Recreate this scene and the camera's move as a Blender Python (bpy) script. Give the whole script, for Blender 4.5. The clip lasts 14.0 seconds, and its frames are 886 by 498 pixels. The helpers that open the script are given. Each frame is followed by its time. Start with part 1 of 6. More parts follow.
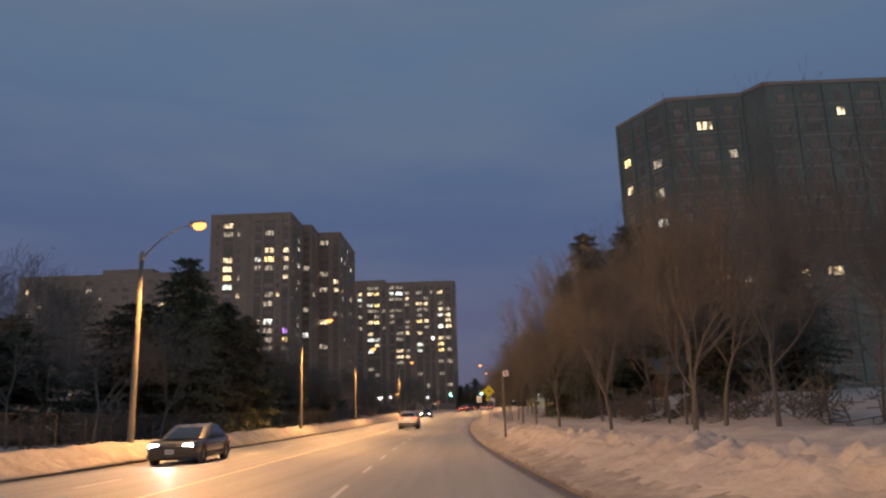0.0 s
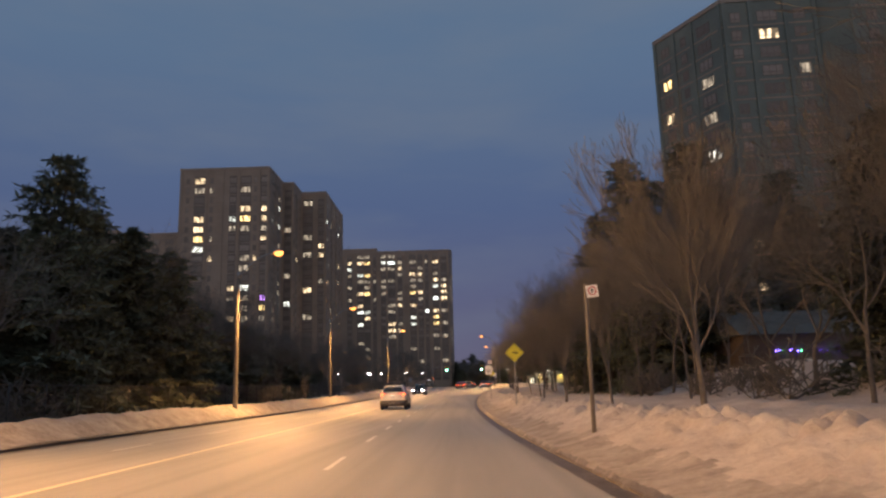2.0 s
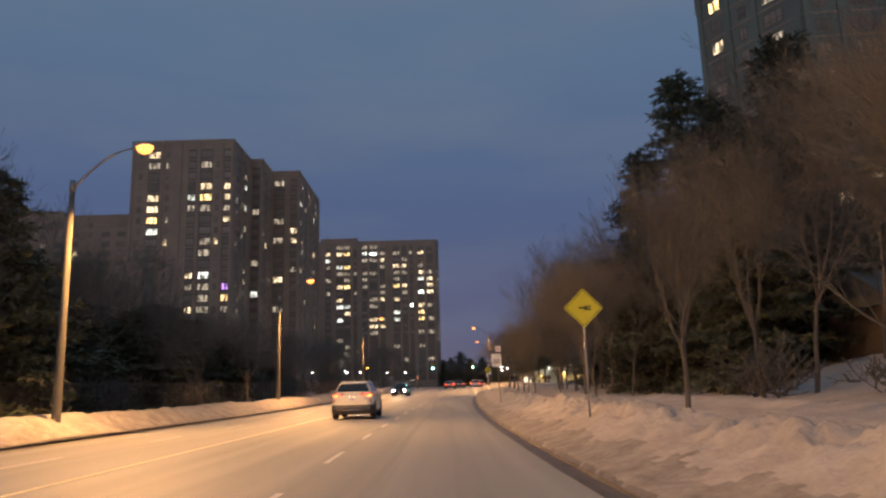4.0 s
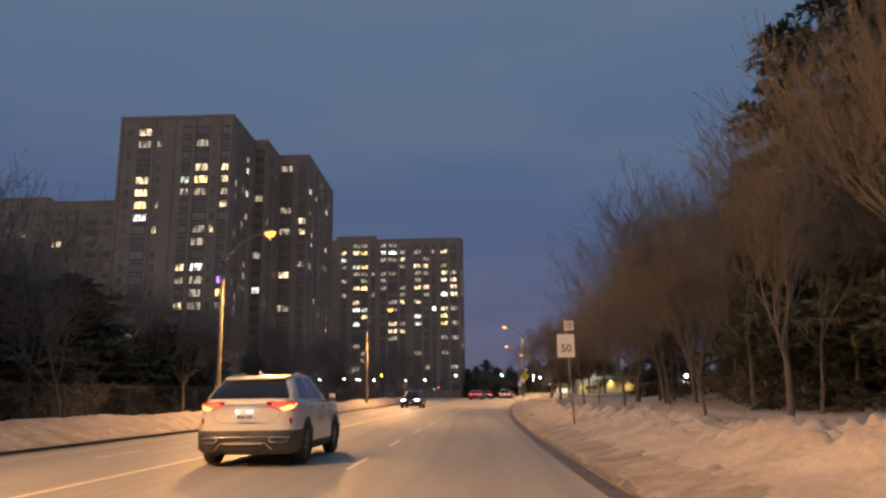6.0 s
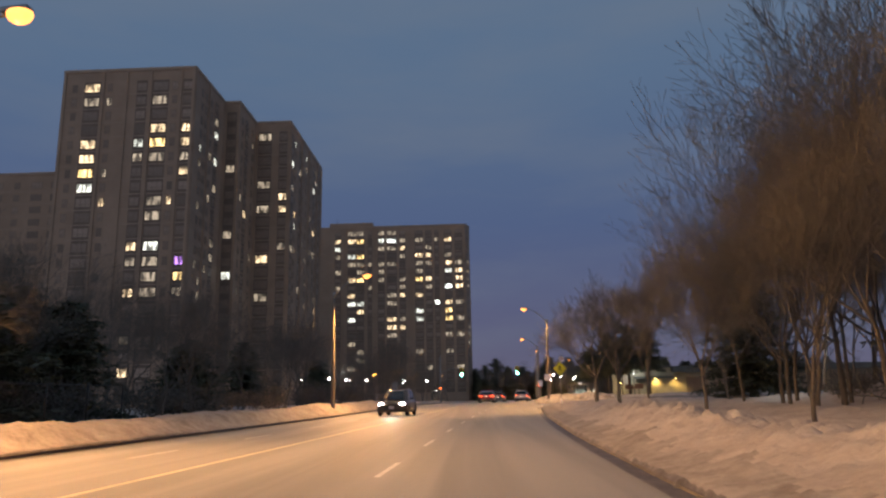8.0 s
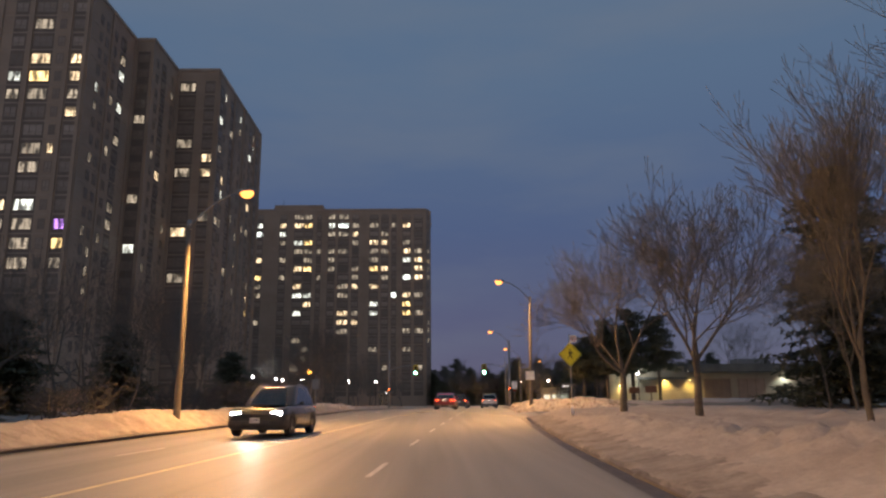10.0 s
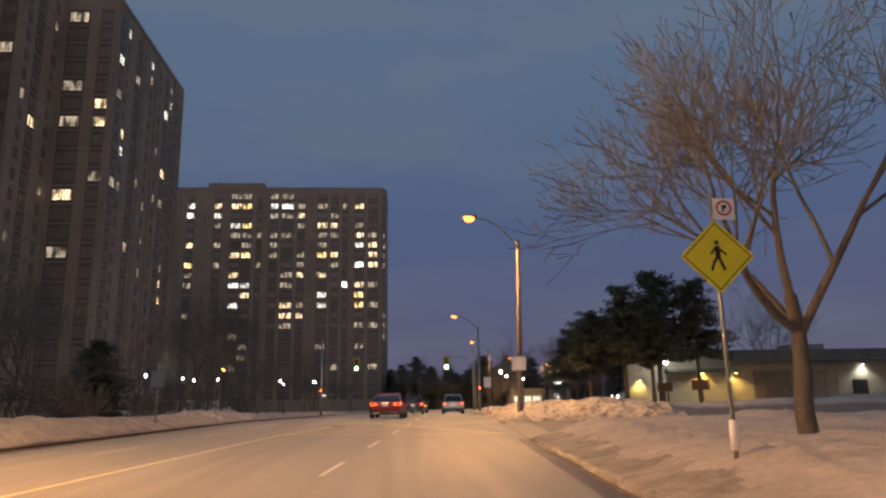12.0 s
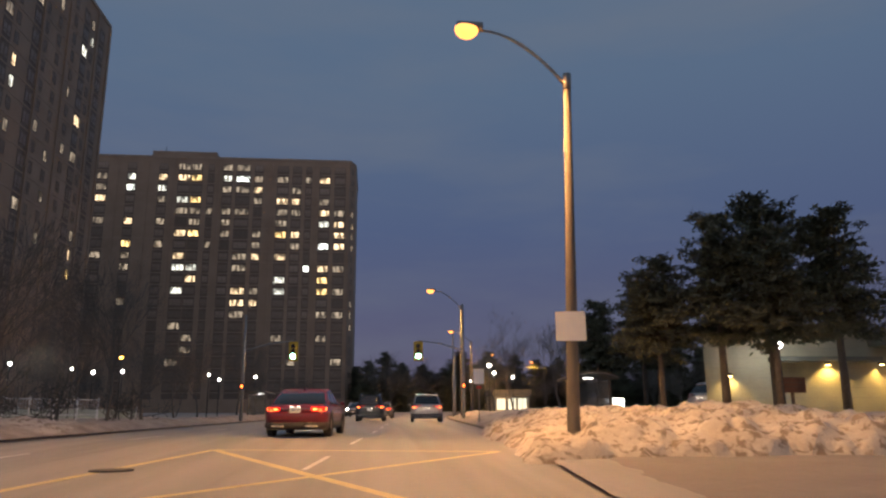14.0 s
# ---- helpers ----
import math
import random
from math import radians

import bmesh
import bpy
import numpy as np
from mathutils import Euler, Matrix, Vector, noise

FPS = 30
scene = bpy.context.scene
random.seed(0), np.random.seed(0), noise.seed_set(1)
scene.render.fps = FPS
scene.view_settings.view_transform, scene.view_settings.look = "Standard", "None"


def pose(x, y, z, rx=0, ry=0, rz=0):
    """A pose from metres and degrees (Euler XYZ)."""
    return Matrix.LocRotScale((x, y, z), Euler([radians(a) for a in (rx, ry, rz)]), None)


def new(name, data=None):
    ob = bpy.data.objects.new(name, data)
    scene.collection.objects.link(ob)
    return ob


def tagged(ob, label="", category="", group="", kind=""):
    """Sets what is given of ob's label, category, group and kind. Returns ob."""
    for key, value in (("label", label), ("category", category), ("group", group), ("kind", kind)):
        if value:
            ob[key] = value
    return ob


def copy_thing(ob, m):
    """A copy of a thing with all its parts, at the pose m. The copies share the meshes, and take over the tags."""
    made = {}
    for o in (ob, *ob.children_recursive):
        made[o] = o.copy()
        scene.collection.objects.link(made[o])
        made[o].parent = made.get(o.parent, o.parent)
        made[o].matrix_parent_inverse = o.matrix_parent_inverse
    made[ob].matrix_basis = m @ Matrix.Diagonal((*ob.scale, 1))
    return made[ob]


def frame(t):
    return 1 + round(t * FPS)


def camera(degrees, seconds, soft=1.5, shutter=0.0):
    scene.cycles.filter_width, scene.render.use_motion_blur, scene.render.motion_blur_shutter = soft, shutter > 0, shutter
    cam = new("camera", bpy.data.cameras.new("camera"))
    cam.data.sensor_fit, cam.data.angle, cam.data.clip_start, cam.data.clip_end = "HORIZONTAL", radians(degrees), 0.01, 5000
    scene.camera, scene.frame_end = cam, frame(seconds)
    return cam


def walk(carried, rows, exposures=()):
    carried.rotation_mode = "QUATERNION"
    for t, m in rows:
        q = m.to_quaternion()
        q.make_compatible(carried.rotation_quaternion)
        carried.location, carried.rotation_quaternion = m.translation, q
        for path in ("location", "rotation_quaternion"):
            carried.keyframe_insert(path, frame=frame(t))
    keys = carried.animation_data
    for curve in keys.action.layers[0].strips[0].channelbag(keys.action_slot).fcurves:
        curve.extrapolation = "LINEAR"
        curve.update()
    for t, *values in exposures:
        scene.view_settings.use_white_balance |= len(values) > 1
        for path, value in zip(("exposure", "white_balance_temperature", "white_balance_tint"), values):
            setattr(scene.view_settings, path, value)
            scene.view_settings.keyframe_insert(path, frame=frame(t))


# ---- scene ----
cam = camera(62.99, 14.0, soft=2.4)
PATH = [
    (0.0, 2.142, -0.000, 1.977, 102.572, 1.714, 1.710),
    (0.5, 1.844, 5.598, 1.887, 102.000, 1.549, 1.676),
    (1.0, 1.576, 11.265, 1.786, 101.489, 1.300, 1.654),
    (1.5, 1.299, 16.823, 1.688, 101.293, 1.484, 1.472),
    (2.0, 1.078, 22.455, 1.589, 100.919, 1.476, 1.232),
    (2.5, 0.860, 28.372, 1.536, 100.873, 1.709, 0.973),
    (3.0, 0.614, 34.022, 1.520, 100.982, 1.732, 0.605),
    (3.2, 0.547, 36.135, 1.509, 100.926, 1.834, 0.490),
    (5.3, 0.407, 56.692, 1.307, 101.516, 1.043, -0.608),
    (5.5, 0.396, 59.177, 1.305, 101.691, 0.791, 0.828),
    (6.0, 0.378, 65.503, 1.307, 101.864, 0.824, 1.944),
    (6.5, 0.276, 71.648, 1.300, 101.889, 0.919, 2.258),
    (7.0, 0.150, 77.967, 1.301, 101.950, 1.043, 2.508),
    (7.2, 0.112, 80.482, 1.303, 101.969, 1.189, 2.666),
    (9.5, 0.266, 108.335, 1.428, 102.459, 0.416, 0.840),
    (10.0, 0.561, 114.285, 1.518, 102.429, 0.506, -0.644),
    (10.5, 0.910, 120.289, 1.606, 102.596, 0.370, -1.942),
    (11.0, 1.305, 126.137, 1.674, 102.625, 0.447, -2.740),
    (11.5, 1.748, 131.990, 1.725, 102.698, 0.538, -3.387),
    (12.0, 2.195, 137.642, 1.792, 102.622, 1.013, -3.524),
    (12.5, 2.593, 142.769, 1.903, 102.681, 0.499, -4.281),
    (13.0, 2.994, 148.142, 1.997, 102.604, 0.552, -4.899),
    (13.5, 3.377, 153.444, 2.071, 102.629, 0.527, -5.417),
    (14.0, 3.771, 158.618, 2.139, 102.696, 0.340, -5.592),
]
EXPOSURES = [(0.0, 0.62, 6950, 10), (9.0, 0.54, 6950, 10), (14.0, 0.48, 7200, 12)]
walk(cam, [(t, pose(*p)) for t, *p in PATH], EXPOSURES)

# ---- dusk sky ----
world = bpy.data.worlds.new("dusk_sky")
scene.world = world
world.use_nodes = True
wn, wl = world.node_tree.nodes, world.node_tree.links
wn.clear()
w_out = wn.new("ShaderNodeOutputWorld")
w_bg = wn.new("ShaderNodeBackground")
w_tc = wn.new("ShaderNodeTexCoord")
w_sep = wn.new("ShaderNodeSeparateXYZ")
w_ramp = wn.new("ShaderNodeValToRGB")
w_map = wn.new("ShaderNodeMapping")
w_noise = wn.new("ShaderNodeTexNoise")
w_cr = wn.new("ShaderNodeValToRGB")
w_mix = wn.new("ShaderNodeMix")
w_mix.data_type = "RGBA"
w_mix.blend_type = "MIX"
cr = w_ramp.color_ramp
cr.elements[0].position, cr.elements[0].color = 0.0, (0.106, 0.100, 0.160, 1)
cr.elements[1].position, cr.elements[1].color = 1.0, (0.105, 0.165, 0.245, 1)
for pos, col in ((0.12, (0.084, 0.096, 0.182, 1)), (0.24, (0.066, 0.100, 0.205, 1)), (0.42, (0.080, 0.132, 0.228, 1))):
    e = cr.elements.new(pos)
    e.color = col
w_map.inputs["Scale"].default_value = (1.2, 1.2, 5.0)
w_noise.inputs["Scale"].default_value = 1.6
w_noise.inputs["Detail"].default_value = 5.0
w_noise.inputs["Roughness"].default_value = 0.55
w_cr.color_ramp.elements[0].position, w_cr.color_ramp.elements[0].color = 0.46, (0, 0, 0, 1)
w_cr.color_ramp.elements[1].position, w_cr.color_ramp.elements[1].color = 0.78, (0.55, 0.55, 0.55, 1)
w_mix.inputs[7].default_value = (0.130, 0.160, 0.218, 1)
wl.new(w_tc.outputs["Generated"], w_sep.inputs[0])
wl.new(w_sep.outputs["Z"], w_ramp.inputs[0])
wl.new(w_tc.outputs["Generated"], w_map.inputs["Vector"])
wl.new(w_map.outputs[0], w_noise.inputs["Vector"])
wl.new(w_noise.outputs["Fac"], w_cr.inputs[0])
wl.new(w_cr.outputs[0], w_mix.inputs[0])
wl.new(w_ramp.outputs[0], w_mix.inputs[6])
# the sun has set behind the start of the walk: a broad afterglow low in that half of the sky
w_dot = wn.new("ShaderNodeVectorMath")
w_dot.operation = "DOT_PRODUCT"
w_dot.inputs[1].default_value = (-0.25, -0.97, 0.0)
w_west = wn.new("ShaderNodeMapRange")
w_west.interpolation_type = "SMOOTHSTEP"
w_west.inputs["From Min"].default_value, w_west.inputs["From Max"].default_value = -0.15, 1.0
w_low = wn.new("ShaderNodeMapRange")
w_low.inputs["From Min"].default_value, w_low.inputs["From Max"].default_value = 0.75, 0.0
w_part = wn.new("ShaderNodeMath")
w_part.operation = "MULTIPLY"
w_glow = wn.new("ShaderNodeMix")
w_glow.data_type, w_glow.blend_type = "RGBA", "ADD"
w_glow.inputs[7].default_value = (0.40, 0.335, 0.30, 1)
wl.new(w_tc.outputs["Generated"], w_dot.inputs[0])
wl.new(w_dot.outputs["Value"], w_west.inputs["Value"])
wl.new(w_sep.outputs["Z"], w_low.inputs["Value"])
wl.new(w_west.outputs[0], w_part.inputs[0])
wl.new(w_low.outputs[0], w_part.inputs[1])
wl.new(w_part.outputs[0], w_glow.inputs[0])
wl.new(w_mix.outputs[2], w_glow.inputs[6])
wl.new(w_glow.outputs[2], w_bg.inputs[0])
w_bg.inputs[1].default_value = 0.80
wl.new(w_bg.outputs[0], w_out.inputs[0])

# ---- the road's line: a gentle bend to the right in a shallow dip ----
ROAD_MID = 72.36
BEND, DIP = 4.70e-4, 1.153e-4


ROAD_END = 178.0
# beyond the driveway: the slope of the road's line to the side, and of its height, at distances along it
SIDE_SLOPES = ((178.0, 0.0993), (188.0, 0.055), (216.0, 0.055), (254.0, 0.14), (300.0, 0.16), (4000.0, 0.16))
RISE_SLOPES = ((178.0, 0.0244), (184.0, 0.004), (260.0, 0.004), (300.0, 0.012), (360.0, 0.0), (4000.0, 0.0))


def quad(y, k):
    yc = max(y, -50.0)
    return k * (yc - ROAD_MID) ** 2 + 2 * k * (yc - ROAD_MID) * (y - yc)


def run_on(y, slopes):
    """The sum of the slopes from the first distance to y."""
    total = 0.0
    for (a, s0), (b, s1) in zip(slopes, slopes[1:]):
        if y <= a:
            break
        e = min(y, b)
        total += (e - a) * (s0 + 0.5 * (s1 - s0) * (e - a) / (b - a))
    return total


def XR(y):
    return quad(y, BEND) if y <= ROAD_END else quad(ROAD_END, BEND) + run_on(y, SIDE_SLOPES)


def ZR(y):
    return quad(y, DIP) if y <= ROAD_END else quad(ROAD_END, DIP) + run_on(y, RISE_SLOPES)


def heading(y):
    """Degrees by which the road points to the right of +y."""
    return math.degrees(math.atan((XR(y + 1) - XR(y - 1)) / 2))


def spot(u, y, h=0.0, turn=0.0):
    """A pose u metres right of the driving line, y ahead, h above the road."""
    return pose(XR(y) + u, y, ZR(y) + h, 0, 0, turn - heading(y))


# ---- street lighting ----
LAMP_H = 11.0
LAMP_TINT = (1.0, 0.50, 0.17)
LEFT_LAMPS = (-4.0, 33.5, 70.4, 106.4, 147.5)
LEFT_SHIFT = (0.0, 0.0, 0.25, -0.4, 0.2)
RIGHT_LAMPS = (176.0, 220.4, 254.0, 297.0, 322.0)
RIGHT_SHIFT = (-0.10, 0.0, 2.0, 8.3, 17.5)
RIGHT_LEAN = (1.4, 0.0, 0.0, 0.0, 0.0)


def street_light(at, x, power, tilt):
    data = bpy.data.lights.new("street_light", "SPOT")
    data.energy, data.color = power, LAMP_TINT
    data.spot_size, data.spot_blend = radians(154), 0.35
    data.shadow_soft_size = 0.18
    ob = new("street_light", data)
    ob.matrix_world = at @ pose(x, 0, LAMP_H - 0.32, 0, -tilt, 0)


LEFT_PLACES = [spot(-13.8 + du, y) for y, du in zip(LEFT_LAMPS, LEFT_SHIFT)]
RIGHT_PLACES = [spot(3.65 + du, y) @ pose(0, 0, 0, 0, lean, 0) for y, du, lean in zip(RIGHT_LAMPS, RIGHT_SHIFT, RIGHT_LEAN)]
for at in LEFT_PLACES:
    street_light(at, 2.6, 15500.0, 26.0)
for at in RIGHT_PLACES:
    street_light(at, -2.65, 10500.0, -8.0)

# ---- materials ----
def material(name, base, rough=0.6, metal=0.0, other=None, scale=3.0, amount=0.5, fine=40.0, bump=0.0, bump_scale=30.0,
             emit=None, strength=0.0, coat=0.0, ior=1.5, vary=0.0, transmission=0.0, world_coords=False, distort=0.4, stretch=None):
    """A principled surface: base mottled towards `other` at two scales, a fine relief, and light only if it gives off light."""
    m = bpy.data.materials.new(name)
    m.use_nodes = True
    n, l = m.node_tree.nodes, m.node_tree.links
    b = n["Principled BSDF"]
    b.inputs["Roughness"].default_value = rough
    b.inputs["Metallic"].default_value = metal
    b.inputs["IOR"].default_value = ior
    b.inputs["Coat Weight"].default_value = coat
    b.inputs["Transmission Weight"].default_value = transmission
    tc = n.new("ShaderNodeTexCoord")
    if world_coords:
        geo = n.new("ShaderNodeNewGeometry")
        vec = geo.outputs["Position"]
    else:
        vec = tc.outputs["Object"]
    other = other or tuple(c * 0.7 for c in base)
    big = n.new("ShaderNodeTexNoise")
    big.inputs["Scale"].default_value = scale
    big.inputs["Detail"].default_value = 6.0
    big.inputs["Distortion"].default_value = distort
    small = n.new("ShaderNodeTexNoise")
    small.inputs["Scale"].default_value = fine
    small.inputs["Detail"].default_value = 4.0
    for t in (big, small):
        l.new(vec, t.inputs["Vector"])
    if stretch:
        mp = n.new("ShaderNodeMapping")
        mp.inputs["Scale"].default_value = stretch
        l.new(vec, mp.inputs["Vector"])
        l.new(mp.outputs[0], big.inputs["Vector"])
    add = n.new("ShaderNodeMath")
    add.operation = "MULTIPLY_ADD"
    l.new(small.outputs["Fac"], add.inputs[0])
    add.inputs[1].default_value = 0.5
    l.new(big.outputs["Fac"], add.inputs[2])
    ramp = n.new("ShaderNodeMapRange")
    ramp.inputs["From Min"].default_value = 0.75 - 0.22
    ramp.inputs["From Max"].default_value = 0.75 + 0.22
    ramp.inputs["To Max"].default_value = amount * 2
    l.new(add.outputs[0], ramp.inputs["Value"])
    mix = n.new("ShaderNodeMix")
    mix.data_type = "RGBA"
    mix.inputs[6].default_value = (*base, 1)
    mix.inputs[7].default_value = (*other, 1)
    l.new(ramp.outputs[0], mix.inputs[0])
    col = mix.outputs[2]
    if vary:
        info = n.new("ShaderNodeObjectInfo")
        hsv = n.new("ShaderNodeHueSaturation")
        mr = n.new("ShaderNodeMapRange")
        mr.inputs["To Min"].default_value, mr.inputs["To Max"].default_value = 1 - vary, 1 + vary
        l.new(info.outputs["Random"], mr.inputs["Value"])
        l.new(mr.outputs[0], hsv.inputs["Value"])
        l.new(col, hsv.inputs["Color"])
        col = hsv.outputs[0]
    l.new(col, b.inputs["Base Color"])
    if bump:
        rel = n.new("ShaderNodeTexNoise")
        rel.inputs["Scale"].default_value = bump_scale
        rel.inputs["Detail"].default_value = 5.0
        l.new(vec, rel.inputs["Vector"])
        bp = n.new("ShaderNodeBump")
        bp.inputs["Strength"].default_value = bump
        bp.inputs["Distance"].default_value = 0.05
        l.new(rel.outputs["Fac"], bp.inputs["Height"])
        l.new(bp.outputs[0], b.inputs["Normal"])
    if emit:
        b.inputs["Emission Color"].default_value = (*emit, 1)
        b.inputs["Emission Strength"].default_value = strength
    return m


def lit_window(name, tint, strength):
    """A lit room behind glass: uneven curtains and lamps, each window a little different."""
    m = material(name, (0.05, 0.05, 0.05), 0.15)
    n, l = m.node_tree.nodes, m.node_tree.links
    b = n["Principled BSDF"]
    tc = n.new("ShaderNodeTexCoord")
    info = n.new("ShaderNodeObjectInfo")
    off = n.new("ShaderNodeVectorMath")
    off.operation = "ADD"
    comb = n.new("ShaderNodeCombineXYZ")
    mul = n.new("ShaderNodeMath")
    mul.operation = "MULTIPLY"
    mul.inputs[1].default_value = 37.0
    l.new(info.outputs["Random"], mul.inputs[0])
    l.new(mul.outputs[0], comb.inputs[0])
    squash = n.new("ShaderNodeVectorMath")
    squash.operation = "MULTIPLY"
    squash.inputs[1].default_value = (0.85, 1.0, 0.30)
    l.new(tc.outputs["Object"], squash.inputs[0])
    l.new(squash.outputs[0], off.inputs[0])
    l.new(comb.outputs[0], off.inputs[1])
    v = n.new("ShaderNodeTexNoise")
    v.inputs["Scale"].default_value = 1.4
    v.inputs["Detail"].default_value = 3.0
    l.new(off.outputs[0], v.inputs["Vector"])
    mr = n.new("ShaderNodeMapRange")
    mr.inputs["From Min"].default_value, mr.inputs["From Max"].default_value = 0.43, 0.56
    mr.inputs["To Min"].default_value, mr.inputs["To Max"].default_value = 0.12 * strength, 1.45 * strength
    l.new(v.outputs["Fac"], mr.inputs["Value"])
    each = n.new("ShaderNodeMapRange")
    each.inputs["To Min"].default_value, each.inputs["To Max"].default_value = 0.6, 1.25
    l.new(info.outputs["Random"], each.inputs["Value"])
    mm = n.new("ShaderNodeMath")
    mm.operation = "MULTIPLY"
    l.new(mr.outputs[0], mm.inputs[0])
    l.new(each.outputs[0], mm.inputs[1])
    b.inputs["Emission Color"].default_value = (*tint, 1)
    l.new(mm.outputs[0], b.inputs["Emission Strength"])
    return m


M = {}
M["asphalt"] = material("salted_asphalt", (0.29, 0.287, 0.275), 0.55, other=(0.41, 0.405, 0.39), scale=1.0, amount=0.55, fine=60, stretch=(1.1, 0.03, 1.0), distort=0.8, bump=0.25, bump_scale=90, world_coords=True)
M["white_paint"] = material("worn_white_road_paint", (0.82, 0.81, 0.78), 0.6, other=(0.5, 0.49, 0.47), scale=3.5, amount=0.3, fine=30, world_coords=True)
# yellow set paler than the paint: white headlamp light is in the colour
M["yellow_paint"] = material("worn_yellow_road_paint", (0.82, 0.70, 0.34), 0.6, other=(0.50, 0.45, 0.32), scale=3.0, amount=0.3, fine=30, world_coords=True)
# warm base: dirty salted snow, with some of the lamps' orange painted in
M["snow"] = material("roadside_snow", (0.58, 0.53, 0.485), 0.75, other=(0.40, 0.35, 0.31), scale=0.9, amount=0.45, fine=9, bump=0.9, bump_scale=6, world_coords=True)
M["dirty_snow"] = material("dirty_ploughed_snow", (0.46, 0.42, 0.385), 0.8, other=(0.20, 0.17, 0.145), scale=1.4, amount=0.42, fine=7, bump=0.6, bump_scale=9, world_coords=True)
M["grey_snow"] = material("old_grey_roadside_snow", (0.42, 0.385, 0.355), 0.8, other=(0.27, 0.24, 0.215), scale=1.1, amount=0.45, fine=8, bump=0.8, bump_scale=7, world_coords=True)
M["slush"] = material("brown_gutter_slush", (0.07, 0.06, 0.05), 0.4, other=(0.22, 0.19, 0.165), scale=1.2, amount=0.40, fine=8, bump=0.5, bump_scale=14, world_coords=True)
# a still paler yellow for the centre line, headlamp light painted in
M["centre_paint"] = material("worn_headlit_yellow_line_paint", (0.86, 0.80, 0.58), 0.6, other=(0.52, 0.48, 0.38), scale=3.0, amount=0.3, fine=30, world_coords=True)
M["kerb"] = material("wet_grit_stained_kerb", (0.13, 0.11, 0.09), 0.6, other=(0.22, 0.19, 0.16), scale=1.2, fine=14, bump=0.2, world_coords=True)
M["concrete"] = material("weathered_concrete", (0.36, 0.345, 0.32), 0.8, other=(0.25, 0.235, 0.215), scale=1.2, fine=40, bump=0.15, world_coords=True)
M["pole_concrete"] = material("spun_concrete_pole", (0.175, 0.16, 0.14), 0.8, other=(0.12, 0.11, 0.10), scale=1.5, fine=50, bump=0.1)
M["galv"] = material("galvanised_steel", (0.36, 0.365, 0.37), 0.5, 0.8, other=(0.25, 0.255, 0.26), scale=6, fine=50)
M["dark_metal"] = material("dark_painted_metal", (0.045, 0.045, 0.045), 0.45, 0.3, scale=5)
M["brick"] = material("brown_tower_brick", (0.38, 0.285, 0.215), 0.85, other=(0.29, 0.215, 0.16), scale=0.22, fine=5, bump=0.15, bump_scale=14, world_coords=True)
M["brick_green"] = material("grey_green_tower_brick", (0.22, 0.24, 0.20), 0.85, other=(0.16, 0.175, 0.15), scale=0.22, fine=5, bump=0.15, bump_scale=14, world_coords=True)
M["spandrel"] = material("dark_spandrel_panel", (0.19, 0.145, 0.115), 0.7, other=(0.14, 0.11, 0.09), scale=0.5, fine=6, world_coords=True)
M["slab"] = material("tower_slab_edge", (0.39, 0.30, 0.23), 0.85, other=(0.30, 0.23, 0.18), scale=0.5, fine=8, world_coords=True)
# frames and unlit panes near the brick's tone: haze put into their colour
M["frame"] = material("haze_toned_aluminium_frame", (0.26, 0.20, 0.155), 0.5, 0.3, scale=4)
M["glass_dark"] = material("haze_toned_unlit_glass", (0.29, 0.23, 0.185), 0.3, scale=1.0, amount=0.4, fine=2, vary=0.4)
M["win_w"] = lit_window("window_warm", (1.0, 0.74, 0.46), 1.15)
M["win_y"] = lit_window("window_yellow", (1.0, 0.68, 0.28), 1.7)
M["win_c"] = lit_window("window_white", (0.92, 0.97, 0.90), 1.0)
M["win_C"] = lit_window("window_bright_white", (0.90, 1.0, 0.98), 2.8)
M["win_d"] = lit_window("window_dim", (1.0, 0.83, 0.64), 0.30)
M["win_p"] = lit_window("window_purple", (0.55, 0.25, 1.0), 1.2)
M["bark"] = material("grey_brown_bark", (0.10, 0.092, 0.082), 0.9, other=(0.16, 0.145, 0.13), scale=5, fine=30, bump=0.6, bump_scale=18)
M["twig"] = material("bare_twigs", (0.115, 0.110, 0.100), 0.9, other=(0.16, 0.152, 0.14), scale=3, fine=20)
M["needles"] = material("dark_conifer_needles", (0.080, 0.098, 0.064), 0.8, other=(0.125, 0.135, 0.090), scale=1.2, amount=0.5, fine=8, vary=0.25)
M["lamp_lens"] = material("sodium_lamp_lens", (0.9, 0.7, 0.4), 0.2, emit=(1.0, 0.34, 0.07), strength=2.3)
M["white_lamp"] = material("white_lamp_globe", (0.9, 0.9, 0.9), 0.2, emit=(0.93, 0.98, 1.0), strength=22.0)
M["warm_lamp"] = material("warm_wall_lamp", (0.9, 0.8, 0.5), 0.2, emit=(1.0, 0.72, 0.25), strength=18.0)
M["orange_lamp"] = material("orange_garden_lamp", (0.9, 0.6, 0.3), 0.2, emit=(1.0, 0.42, 0.06), strength=16.0)
M["rubber"] = material("tyre_rubber", (0.022, 0.021, 0.020), 0.8, other=(0.06, 0.055, 0.05), scale=6, fine=40, bump=0.1)
M["alloy"] = material("alloy_rim", (0.42, 0.42, 0.43), 0.35, 0.8, other=(0.22, 0.21, 0.20), scale=6, fine=30)
M["cladding"] = material("salt_stained_black_cladding", (0.035, 0.034, 0.033), 0.6, other=(0.11, 0.10, 0.09), scale=2.5, amount=0.4, fine=12)
